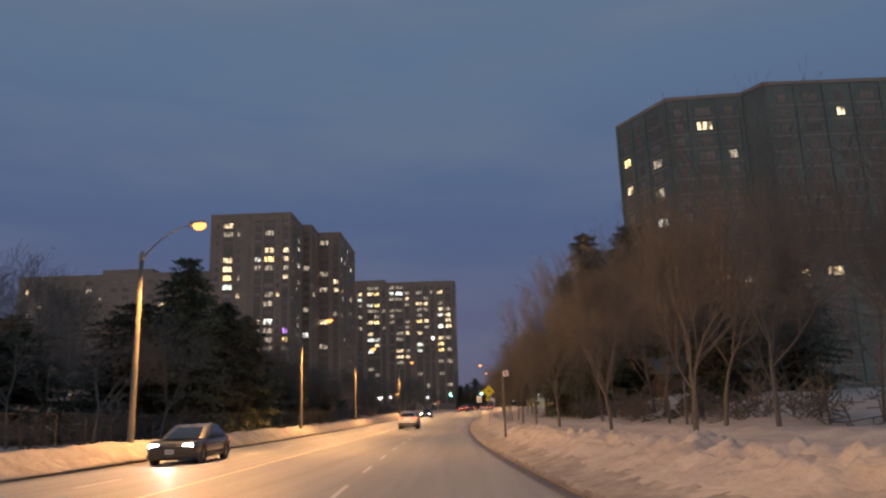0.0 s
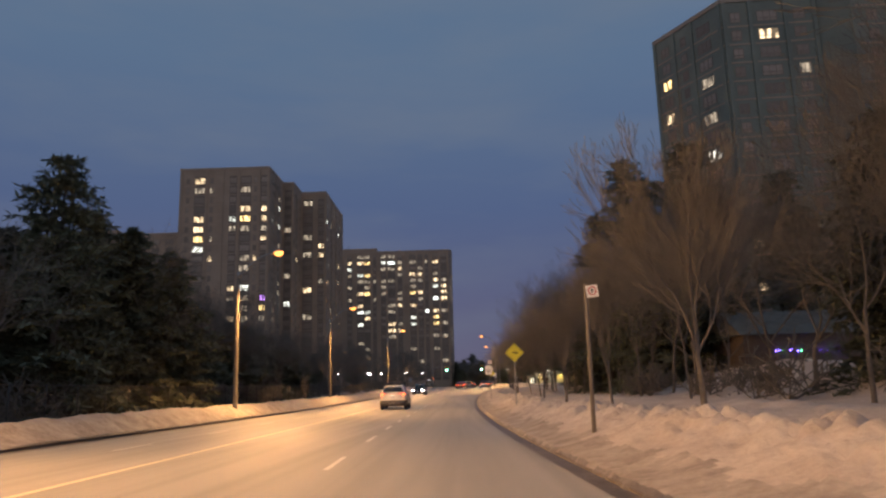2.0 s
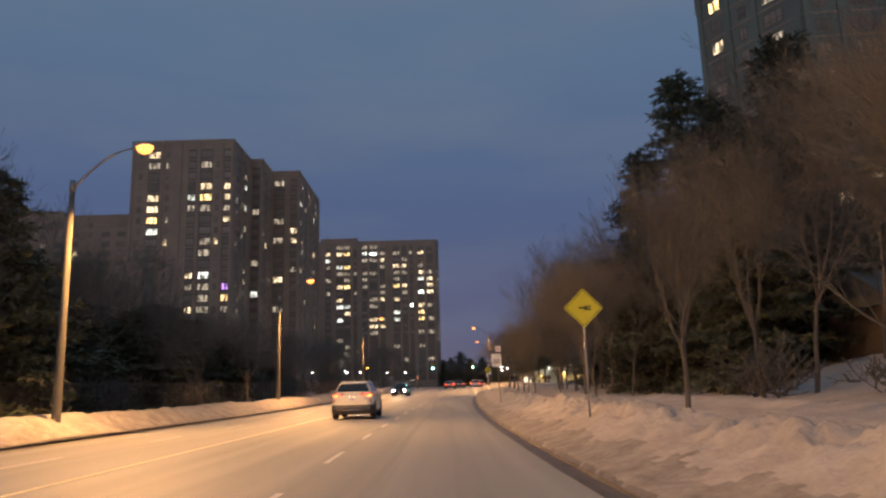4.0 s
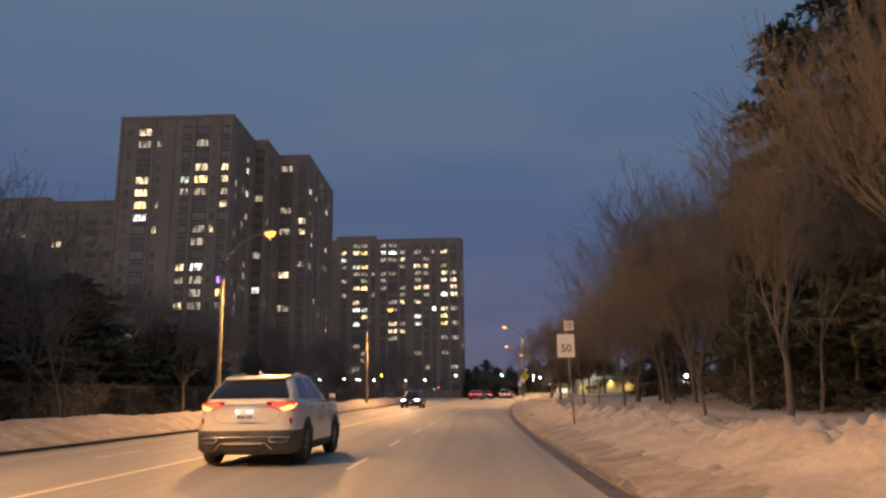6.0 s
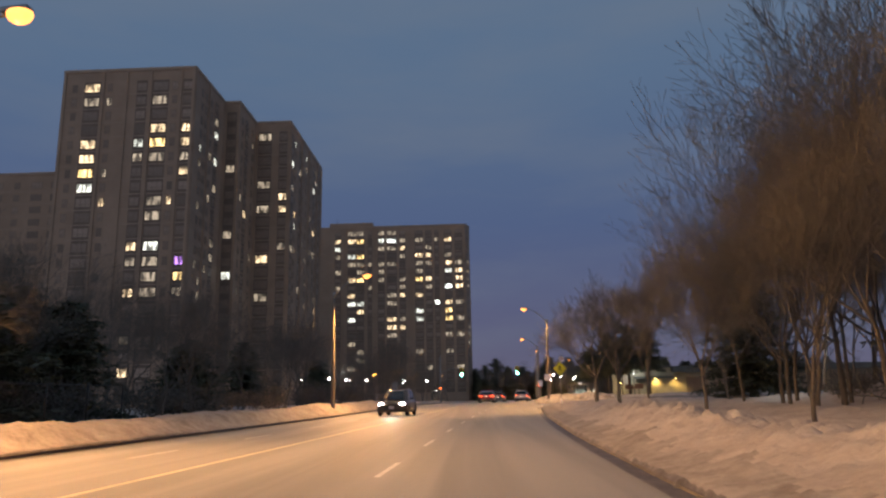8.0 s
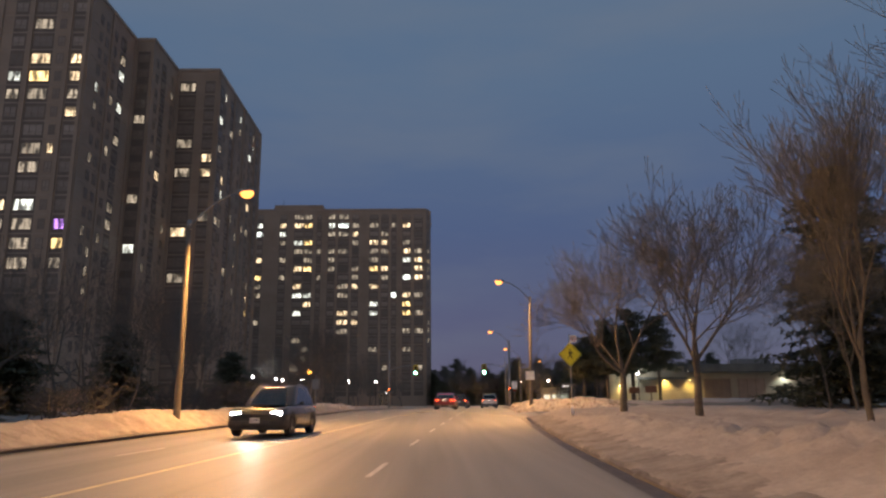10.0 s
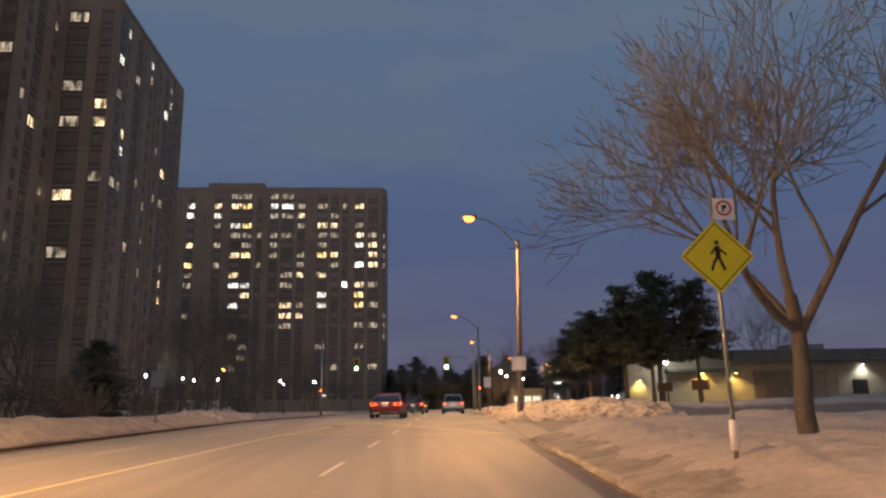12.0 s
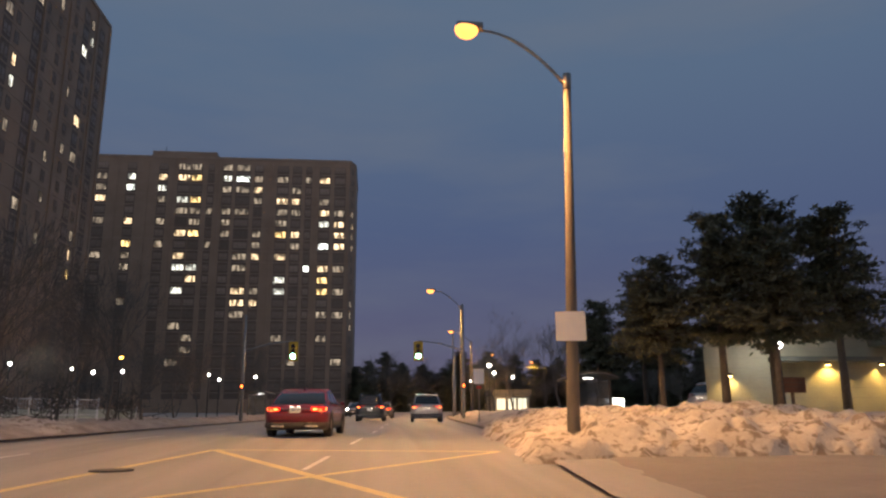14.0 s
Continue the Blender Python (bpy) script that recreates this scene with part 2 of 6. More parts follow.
M["car_glass"] = material("tinted_car_glass", (0.012, 0.013, 0.015), 0.05, coat=0.5, scale=1)
M["chrome"] = material("bright_trim", (0.62, 0.62, 0.62), 0.2, 1.0, scale=3, amount=0.2)
M["plate"] = material("white_number_plate", (0.74, 0.75, 0.76), 0.45, other=(0.6, 0.6, 0.6), scale=6)
M["plate_ink"] = material("blue_plate_ink", (0.04, 0.07, 0.22), 0.5)
M["tail"] = material("lit_tail_lamp", (0.5, 0.01, 0.01), 0.15, emit=(1.0, 0.022, 0.010), strength=1.3)
M["tail_hot"] = material("lit_brake_lamp", (0.6, 0.03, 0.02), 0.15, emit=(1.0, 0.17, 0.045), strength=6.0)
M["tail_off"] = material("red_reflector", (0.42, 0.012, 0.012), 0.15, coat=0.6, scale=8)
M["plate_lamp"] = material("white_plate_lamp", (0.9, 0.9, 0.85), 0.2, emit=(1.0, 0.94, 0.78), strength=9.0)
M["lamp_smoke"] = material("dark_red_lamp_housing", (0.018, 0.003, 0.003), 0.12, coat=0.6)
M["pile_snow"] = material("grit_flecked_snow", (0.58, 0.555, 0.53), 0.8, other=(0.40, 0.36, 0.325), scale=0.9, amount=0.4, fine=9, bump=0.9, bump_scale=9, world_coords=True)


def fleck(m, dirt, scale, low, high, most):
    """Adds grit and thawed patches with edges of their own to a snow material."""
    n, l = m.node_tree.nodes, m.node_tree.links
    b = n["Principled BSDF"]
    old = b.inputs["Base Color"].links[0].from_socket
    geo = n.new("ShaderNodeNewGeometry")
    tex = n.new("ShaderNodeTexNoise")
    tex.inputs["Scale"].default_value, tex.inputs["Detail"].default_value, tex.inputs["Distortion"].default_value = scale, 5.0, 0.8
    l.new(geo.outputs["Position"], tex.inputs["Vector"])
    rng_ = n.new("ShaderNodeMapRange")
    for key, v in (("From Min", low), ("From Max", high), ("To Max", most)):
        rng_.inputs[key].default_value = v
    l.new(tex.outputs["Fac"], rng_.inputs["Value"])
    mix = n.new("ShaderNodeMix")
    mix.data_type = "RGBA"
    mix.inputs[7].default_value = (*dirt, 1)
    l.new(rng_.outputs[0], mix.inputs[0])
    l.new(old, mix.inputs[6])
    l.new(mix.outputs[2], b.inputs["Base Color"])


fleck(M["pile_snow"], (0.20, 0.155, 0.12), 3.4, 0.51, 0.60, 0.8)
M["packed_snow"] = material("packed_driveway_snow", (0.27, 0.25, 0.23), 0.65, other=(0.21, 0.19, 0.172), scale=0.7, amount=0.4, fine=5, bump=0.3, bump_scale=8, world_coords=True)
M["head"] = material("lit_headlamp", (0.9, 0.95, 1.0), 0.1, emit=(0.95, 1.0, 0.97), strength=90.0)
M["sig_green"] = material("green_signal_lens", (0.05, 0.5, 0.4), 0.2, emit=(0.16, 1.0, 0.80), strength=45.0)
M["sig_dark"] = material("unlit_signal_lens", (0.03, 0.012, 0.01), 0.2)
M["sig_yellow"] = material("yellow_signal_housing", (0.72, 0.46, 0.03), 0.45, other=(0.55, 0.34, 0.03), scale=5)
M["crossing"] = material("orange_crossing_signal", (0.5, 0.1, 0.02), 0.2, emit=(1.0, 0.14, 0.03), strength=7.0)
M["wall_panel"] = material("pale_green_wall_panel", (0.52, 0.56, 0.48), 0.7, other=(0.40, 0.43, 0.37), scale=1.2, fine=14)
M["sign_white"] = material("white_sign_sheeting", (0.95, 0.95, 0.94), 0.35, other=(0.90, 0.90, 0.89), scale=4, coat=0.3)
M["sign_yellow"] = material("yellow_sign_sheeting", (0.88, 0.80, 0.06), 0.35, other=(0.80, 0.72, 0.06), scale=4, coat=0.3)
M["sign_black"] = material("black_sign_ink", (0.015, 0.015, 0.015), 0.5)
M["sign_red"] = material("red_sign_ink", (0.55, 0.03, 0.03), 0.5)
M["sign_brown"] = material("brown_sign_board", (0.10, 0.05, 0.035), 0.6, other=(0.14, 0.075, 0.05), scale=3)
M["wood_post"] = material("weathered_post", (0.13, 0.10, 0.08), 0.85, scale=4, fine=30)
M["beige_block"] = material("beige_concrete_block", (0.42, 0.39, 0.31), 0.85, other=(0.33, 0.305, 0.24), scale=0.8, fine=10, bump=0.15, world_coords=True)
M["roof_felt"] = material("dark_roof_edge", (0.10, 0.105, 0.10), 0.8, other=(0.16, 0.165, 0.15), scale=1.0, world_coords=True)
M["shelter_glass"] = material("shelter_glass", (0.6, 0.65, 0.66), 0.05, transmission=0.85, scale=2)
M["shop"] = material("lit_shop_front", (0.8, 0.8, 0.75), 0.3, emit=(0.95, 1.0, 0.80), strength=0.75)
M["poster"] = material("backlit_poster", (0.8, 0.85, 0.9), 0.3, emit=(0.92, 0.97, 1.0), strength=3.5)
M["led_blue"] = material("blue_string_light", (0.2, 0.2, 0.8), 0.3, emit=(0.18, 0.10, 1.0), strength=14.0)
M["led_green"] = material("green_string_light", (0.2, 0.8, 0.3), 0.3, emit=(0.10, 1.0, 0.35), strength=9.0)


def paint(name, base, rough=0.28, metal=0.2, dirt=(0.20, 0.18, 0.16)):
    return material(name, base, rough, metal, other=tuple(0.72 * b + 0.28 * d for b, d in zip(base, dirt)), scale=1.6, amount=0.35, fine=14, coat=0.7)


# ---- building blocks ----
def part(name, bm, mats, parent=None, label="", smooth=False, at=None, angle=None):
    """Links a bmesh as one mesh object, under a thing or under a part."""
    if not isinstance(mats, (list, tuple)):
        mats = [mats]
    me = bpy.data.meshes.new(name)
    bm.normal_update()
    if smooth:
        for f in bm.faces:
            f.smooth = True
    bm.to_mesh(me)
    bm.free()
    for m in mats:
        me.materials.append(m)
    ob = new(name, me)
    if parent is not None:
        ob.parent = parent
    if at is not None:
        ob.matrix_basis = at
    if label:
        ob["label"] = label
    return ob


def base_of(name, label, category, group="", at=None, kind=""):
    ob = new(name)
    ob.empty_display_size = 0.2
    if at is not None:
        ob.matrix_basis = at
    return tagged(ob, label, category, group, kind)


def add_box(bm, x0, x1, y0, y1, z0, z1, mi=0, bevel=0.0):
    vs = [bm.verts.new((x, y, z)) for z in (z0, z1) for y in (y0, y1) for x in (x0, x1)]
    fs = []
    for q in ((0, 2, 3, 1), (4, 5, 7, 6), (0, 1, 5, 4), (2, 6, 7, 3), (0, 4, 6, 2), (1, 3, 7, 5)):
        f = bm.faces.new([vs[i] for i in q])
        f.material_index = mi
        fs.append(f)
    if bevel:
        es = list({e for f in fs for e in f.edges})
        bmesh.ops.bevel(bm, geom=es, offset=bevel, segments=2, affect="EDGES", profile=0.6)
    return vs


def add_tube(bm, pts, radii, sides=8, mi=0, caps=True):
    """A tube along points, with a radius at each."""
    rings = []
    n = len(pts)
    for i, p in enumerate(pts):
        p = Vector(p)
        d = Vector(pts[min(i + 1, n - 1)]) - Vector(pts[max(i - 1, 0)])
        d = d.normalized() if d.length > 1e-6 else Vector((0, 0, 1))
        side = d.cross(Vector((0.31, 0.93, 0.17)))
        if side.length < 0.05:
            side = d.cross(Vector((1, 0, 0)))
        side.normalize()
        up = d.cross(side)
        rings.append([bm.verts.new(p + radii[i] * (math.cos(a) * side + math.sin(a) * up)) for a in (2 * math.pi * k / sides for k in range(sides))])
    for a, b in zip(rings, rings[1:]):
        for k in range(sides):
            f = bm.faces.new((a[k], a[(k + 1) % sides], b[(k + 1) % sides], b[k]))
            f.material_index = mi
            f.smooth = True
    if caps:
        bm.faces.new(rings[0][::-1]).material_index = mi
        bm.faces.new(rings[-1]).material_index = mi


def box_part(name, dims, mat, parent=None, label="", bevel=0.0, at=None):
    bm = bmesh.new()
    add_box(bm, *dims, bevel=bevel)
    return part(name, bm, mat, parent, label, at=at)


def tube_part(name, pts, radii, mat, parent=None, label="", sides=10, at=None):
    bm = bmesh.new()
    if not isinstance(radii, (list, tuple)):
        radii = [radii] * len(pts)
    add_tube(bm, pts, radii, sides)
    return part(name, bm, mat, parent, label, at=at)


def rounded(hw, hh, r, n=4):
    """Outline of a rounded rectangle, counter-clockwise."""
    pts = []
    for cx, cy, a0 in ((hw - r, hh - r, 0), (-hw + r, hh - r, 90), (-hw + r, -hh + r, 180), (hw - r, -hh + r, 270)):
        for k in range(n + 1):
            a = radians(a0 + 90 * k / n)
            pts.append((cx + r * math.cos(a), cy + r * math.sin(a)))
    return pts


def add_plate(bm, outline, y0, y1, mi=0, cx=0.0, cz=0.0):
    """An upright plate: an outline in x and z, from y0 (face to the viewer) to y1."""
    a = [bm.verts.new((cx + x, y0, cz + z)) for x, z in outline]
    b = [bm.verts.new((cx + x, y1, cz + z)) for x, z in outline]
    n = len(a)
    fs = [bm.faces.new(a), bm.faces.new(b[::-1])]
    for k in range(n):
        fs.append(bm.faces.new((a[k], b[k], b[(k + 1) % n], a[(k + 1) % n])))
    for f in fs:
        f.material_index = mi


def lettering(name, text, size, mat, parent, at):
    cu = bpy.data.curves.new(name, "FONT")
    cu.body, cu.size, cu.align_x, cu.align_y, cu.extrude = text, size, "CENTER", "CENTER", 0.002
    ob = new(name, cu)
    dg = bpy.context.evaluated_depsgraph_get()
    me = bpy.data.meshes.new_from_object(ob.evaluated_get(dg))
    bpy.data.objects.remove(ob)
    me.materials.clear()
    me.materials.append(mat)
    o = new(name, me)
    o.parent, o.matrix_basis = parent, at
    return o

# ---- road, kerbs, snow ----
KERB_R, KERB_L = 2.62, -12.6
DASH_U, YELLOW_U, FAR_DASH_U = -2.02, -5.95, -8.9
DRIVE0, DRIVE1 = 163.5, 174.6


def ease(a, b, x):
    t = min(max((x - a) / (b - a), 0.0), 1.0)
    return t * t * (3 - 2 * t)


def fbm(x, y, z=0.0, octaves=4):
    return noise.fractal((x, y, z), 0.9, 2.0, octaves)


def grid_mesh(name, us, ys, height, mat, label="", kind="structure", category="", smooth=True):
    us, ys = list(us), list(ys)
    verts = [(XR(y) + u, y, ZR(y) + height(u, y)) for y in ys for u in us]
    n = len(us)
    faces = [(j * n + i, j * n + i + 1, (j + 1) * n + i + 1, (j + 1) * n + i) for j in range(len(ys) - 1) for i in range(n - 1)]
    me = bpy.data.meshes.new(name)
    me.from_pydata(verts, [], faces)
    me.materials.append(mat)
    if smooth:
        me.polygons.foreach_set("use_smooth", [True] * len(faces))
    ob = new(name, me)
    return tagged(ob, label, category, kind=kind)


def crown(u):
    """The road sheds water to both kerbs from its yellow line."""
    return -0.012 * abs(u - YELLOW_U) + 0.13


ROAD_YS = [-60 + 2.0 * i for i in range(150)] + [240 + 20.0 * i for i in range(25)]
grid_mesh("road", [KERB_L, -9, YELLOW_U, DASH_U, 0, KERB_R], ROAD_YS, lambda u, y: crown(u) - 0.06 + 0.004 * fbm(u, y * 0.4), M["asphalt"], "salt-stained grey asphalt road with two lanes each way", category="road")


def drive_edge(u):
    """How far the driveway's mouth flares out beside the kerb."""
    return 2.6 * math.exp(-max(u - KERB_R, 0.0) / 1.3)


def in_drive(u, y, soft=0.9):
    f = drive_edge(u)
    return ease(DRIVE0 - f - soft, DRIVE0 - f + 0.2, y) * (1 - ease(DRIVE1 + f * 0.4 - 0.2, DRIVE1 + f * 0.4 + soft, y))


def clods(u, y, size):
    """Broken lumps thrown up by a plough."""
    d = noise.voronoi((u / size, y / size, 0.3))[0]
    return 0.42 * max(0.0, 1.0 - (d[0] / 0.66) ** 2) ** 0.75


def snow_right(u, y):
    d = u - KERB_R
    wob = 0.35 * fbm(0.3, y * 0.22, 5.1) + 0.15 * fbm(0.1, y * 0.9, 8.2)
    rise = ease(-0.12 + 0.3 * wob, 2.3 + wob, d)
    h = 0.09 + rise * (0.44 + 0.10 * fbm(u * 0.25, y * 0.12))
    h *= 1 - 0.28 * ease(146, 156, y) * (1 - ease(172, 176, y))
    h += 0.10 * ease(3.6, 5.2, d + wob) * (1 - ease(78, 84, y) * (1 - ease(92, 104, y)))
    crest = math.exp(-((d - 2.7 - 1.2 * wob) / 0.85) ** 2) * (0.65 + 0.7 * max(0.0, fbm(4.0, y * 0.13, 1.0) + 0.4))
    lumps = 0.46 * clods(u + 0.3 * fbm(u, y), y + 0.3 * fbm(y, u), 0.62) + 0.42 * clods(u, y + 3 * wob, 0.33)
    h += crest * (1 - 0.75 * ease(120, 138, y)) * (0.12 + 1.0 * lumps) + 0.18 * lumps * rise
    h += 0.10 * math.exp(-((d - 8.0 - 2 * wob) / 0.7) ** 2) * (1.2 + fbm(u, y * 0.7)) + 0.15 * clods(u + 9, y, 0.7) * ease(6.8, 7.6, d) * (1 - ease(9, 11, d))
    h += 0.05 * fbm(u * 1.7, y * 1.7, 1.0) * rise + 0.03 * fbm(u * 4.2, y * 4.2, 3.0, 3) * rise
    h += 1.9 * ease(15.0, 24.0, u + 2 * fbm(u * 0.05, y * 0.06)) * ease(28, 60, y) * (1 - ease(120, 150, y)) + 0.35 * ease(12, 20, u) * fbm(u * 0.15, y * 0.15, 4.0)
    h = -0.13 + (h + 0.13) * ease(-0.13, 0.14 + 0.16 * fbm(2.0, y * 0.9, 9.0) + 0.08 * fbm(5.0, y * 3.1, 2.0), d)
    flat = in_drive(u, y) + ease(187.5, 188.5, y) * (1 - ease(190, 191.5, y)) * 0.7 * (1 - ease(5, 8, u))
    flat = min(flat, 1.0)
    return h * (1 - flat) + flat * (-0.04 + 0.095 * ease(0.0, 1.6, d) + 0.012 * fbm(u * 1.2, y * 1.2) * ease(0.0, 1.0, d))


def dirt_right(u, y):
    """Where the ploughed snow is fouled with grit: beside the road and on broken lumps."""
    d = u - KERB_R
    if in_drive(u, y) > 0.3:
        return 2
    if d < 0.02 + 0.14 * fbm(3.0, y * 0.8, 4.0) + 0.08 * fbm(6.0, y * 3.0, 1.0):
        return 3
    edge = d < 0.95 + 0.6 * fbm(1.0, y * 0.5, 2.0) + 0.25 * fbm(u * 2.0, y * 2.0, 7.0)
    return 1 if edge else 0


def steps(a, b, s):
    n = max(1, int(round((b - a) / s)))
    return [a + (b - a) * i / n for i in range(n)]


us = steps(KERB_R - 0.12, 8.0, 0.11) + steps(8.0, 16.0, 0.3) + steps(16.0, 42.0, 1.2) + [42.0]
ys = steps(-6, 192, 0.17) + steps(192, 232, 0.6) + [232]
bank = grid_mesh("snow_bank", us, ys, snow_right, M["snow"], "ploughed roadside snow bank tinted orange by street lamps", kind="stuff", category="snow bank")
for key in ("dirty_snow", "packed_snow", "slush"):
    bank.data.materials.append(M[key])
n_u = len(us) - 1
bank.data.polygons.foreach_set("material_index", [int(dirt_right(us[i], ys[j])) for j in range(len(ys) - 1) for i in range(n_u)])


# the mound that the plough left beyond the driveway: a low body with hundreds of rounded lumps
def snow_pile(name, label, u0, u1, y0, y1, top, lumps, seed, step=0.075):
    rnd = np.random.default_rng(seed)
    gu, gy = np.meshgrid(np.arange(u0, u1, step), np.arange(y0, y1, step))
    wav = np.zeros_like(gu)
    for _ in range(10):
        kx, ky = rnd.normal(0, 0.9, 2)
        wav += np.sin(kx * gu + ky * gy + rnd.uniform(0, 6.28)) / 10
    inset = np.minimum(np.minimum((gu - u0) * 0.5, (u1 - gu) * 0.6), np.minimum(gy - y0, (y1 - gy) * 0.8)) - 0.25 + 0.45 * wav
    body = top * (1 - np.exp(-np.clip(inset, 0, None) / 0.75)) * (0.86 + 0.30 * wav) - 0.12 * (inset < 0.0) - 0.04
    h = body.copy()
    for _ in range(lumps):
        cu, cy, r = rnd.uniform(u0, u1), rnd.uniform(y0, y1), 0.06 + 0.34 * rnd.random() ** 3.2
        i, j = int((cy - y0) / step), int((cu - u0) / step)
        i, j = min(i, gu.shape[0] - 1), min(j, gu.shape[1] - 1)
        if inset[i, j] < 0.10 or body[i, j] < 0.03:
            continue
        k = int(r * 1.6 / step) + 1
        win = (slice(max(i - k, 0), i + k + 1), slice(max(j - k, 0), j + k + 1))
        ang, sq = rnd.uniform(0, 3.14), rnd.uniform(0.65, 1.0)
        dx, dy = gu[win] - cu, gy[win] - cy
        ex, ey = dx * math.cos(ang) + dy * math.sin(ang), (dy * math.cos(ang) - dx * math.sin(ang)) / sq
        q = 1 - (ex * ex + ey * ey) / (r * r)
        dome = body[i, j] - 0.22 * r + 0.95 * r * np.sqrt(np.clip(q, 0, None))
        h[win] = np.where(q > 0, np.maximum(h[win], dome), h[win])
    h = np.where(inset < 0.0, body, h)
    for _ in range(6):
        h[1:-1, 1:-1] = 0.5 * h[1:-1, 1:-1] + 0.125 * (h[:-2, 1:-1] + h[2:, 1:-1] + h[1:-1, :-2] + h[1:-1, 2:])
    smooth = h.copy()
    smooth[1:-1, 1:-1] = 0.6 * h[1:-1, 1:-1] + 0.10 * (h[:-2, 1:-1] + h[2:, 1:-1] + h[1:-1, :-2] + h[1:-1, 2:])
    smooth += 0.014 * rnd.normal(size=h.shape) * (inset > 0.1)
    n_u, n_y = gu.shape[1], gu.shape[0]
    flat = [(XR(y) + u, y, ZR(y) + 0.06 + z) for u, y, z in zip(gu.ravel().tolist(), gy.ravel().tolist(), smooth.ravel().tolist())]
    faces = [(b * n_u + a, b * n_u + a + 1, (b + 1) * n_u + a + 1, (b + 1) * n_u + a) for b in range(n_y - 1) for a in range(n_u - 1)]
    me = bpy.data.meshes.new(name)
    me.from_pydata(flat, [], faces)
    me.materials.append(M["pile_snow"])
    me.polygons.foreach_set("use_smooth", [True] * len(faces))
    return tagged(new(name, me), label, "snow pile", kind="stuff")


snow_pile("snow_pile", "long lumpy pile of ploughed snow flecked with grit beside a driveway", 1.7, 12.4, 172.9, 184.5, 0.84, 3000, 3, 0.065)
snow_pile("snow_pile", "low pile of ploughed snow behind the driveway", 11.6, 24.0, 176.0, 183.0, 0.70, 1500, 6, 0.10)
snow_pile("snow_pile", "mound of ploughed snow beside the kerb before a bus shelter", 2.75, 6.6, 188.6, 204.0, 0.85, 500, 4, 0.12)

snow_pile("snow_pile", "mound of ploughed snow beside the far kerb", -18.5, -12.8, 177.5, 190.0, 0.72, 500, 8, 0.12)


def snow_left(u, y):
    d = KERB_L - u
    wob = 0.4 * fbm(0.7, y * 0.2, 6.1)
    rise = ease(-0.1 + 0.3 * wob, 1.5 + wob, d)
    h = 0.08 + rise * (0.52 + 0.14 * fbm(u * 0.25, y * 0.12, 2.2))
    h += math.exp(-((d - 1.7 - wob) / 0.9) ** 2) * (0.15 + 0.3 * clods(u, y, 0.6))
    h += 0.06 * fbm(u * 1.4, y * 1.2, 3.3) * rise
    h -= 0.25 * ease(3, 7, d)
    return h * (1 - 0.5 * ease(165, 184, y))


us = [KERB_L + 0.06 - v for v in steps(0, 5, 0.2) + steps(5, 14, 0.7) + steps(14, 34, 2.5) + [34]][::-1]
ys = steps(10, 232, 0.42) + [232]
bank = grid_mesh("snow_bank", us, ys, snow_left, M["grey_snow"], "low ploughed snow bank, grey and grit-stained beside the far kerb", kind="stuff", category="snow bank")
for key in ("dirty_snow", "slush"):
    bank.data.materials.append(M[key])


def dirt_left(u, y):
    d = KERB_L - u
    if d < 0.12 + 0.15 * fbm(2.0, y * 0.7, 4.4):
        return 2
    return int(d < 1.0 + 0.7 * fbm(1.0, y * 0.4, 2.7) + 0.25 * fbm(u * 2.0, y * 2.0, 7.7))


bank.data.polygons.foreach_set("material_index", [dirt_left(0.5 * (us[i] + us[i + 1]), ys[j]) for j in range(len(ys) - 1) for i in range(len(us) - 1)])

# the wide land under it all, out to the horizon
us = [-3000, -1500, -700, -300, -150, -80, -46, -30, -20, KERB_L - 0.1, KERB_R + 0.1, 6, 12, 20, 30, 41, 60, 90, 150, 300, 700, 1500, 3000]
ys = [-900, -400, -200, -100] + [-60 + 10 * i for i in range(36)] + [320, 360, 420, 520, 700, 1000, 1500, 2300, 3500]


def land(u, y):
    if KERB_L - 1 < u < KERB_R + 1:
        return -0.35
    far = ease(35, 80, abs(u)) * 0.5
    return -0.05 + far + 0.25 * fbm(u * 0.02, y * 0.02, 1.0) + (0.30 if u > 41 else 0.0)


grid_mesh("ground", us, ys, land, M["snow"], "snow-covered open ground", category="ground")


def strip(name, u0, u1, y0, y1, z, mat, parent=None, step=2.0, label="", depth=0.0):
    """A band on the road from y0 to y1; with depth it is a solid with two sides."""
    n = max(1, int((y1 - y0) / step))
    bm = bmesh.new()
    rows = []
    for i in range(n + 1):
        y = y0 + (y1 - y0) * i / n
        ring = [(XR(y) + u0, y, ZR(y) + z), (XR(y) + u1, y, ZR(y) + z)]
        if depth:
            ring = [(XR(y) + u0, y, ZR(y) + z - depth), *ring, (XR(y) + u1, y, ZR(y) + z - depth)]
        rows.append([bm.verts.new(p) for p in ring])
    for a, b in zip(rows, rows[1:]):
        for k in range(len(a) - 1):
            bm.faces.new((a[k], a[k + 1], b[k + 1], b[k]))
    if depth:
        bm.faces.new(rows[0])
        bm.faces.new(rows[-1][::-1])
    return part(name, bm, mat, parent, label)


def z_on(u):
    return crown(u) - 0.06 + 0.006


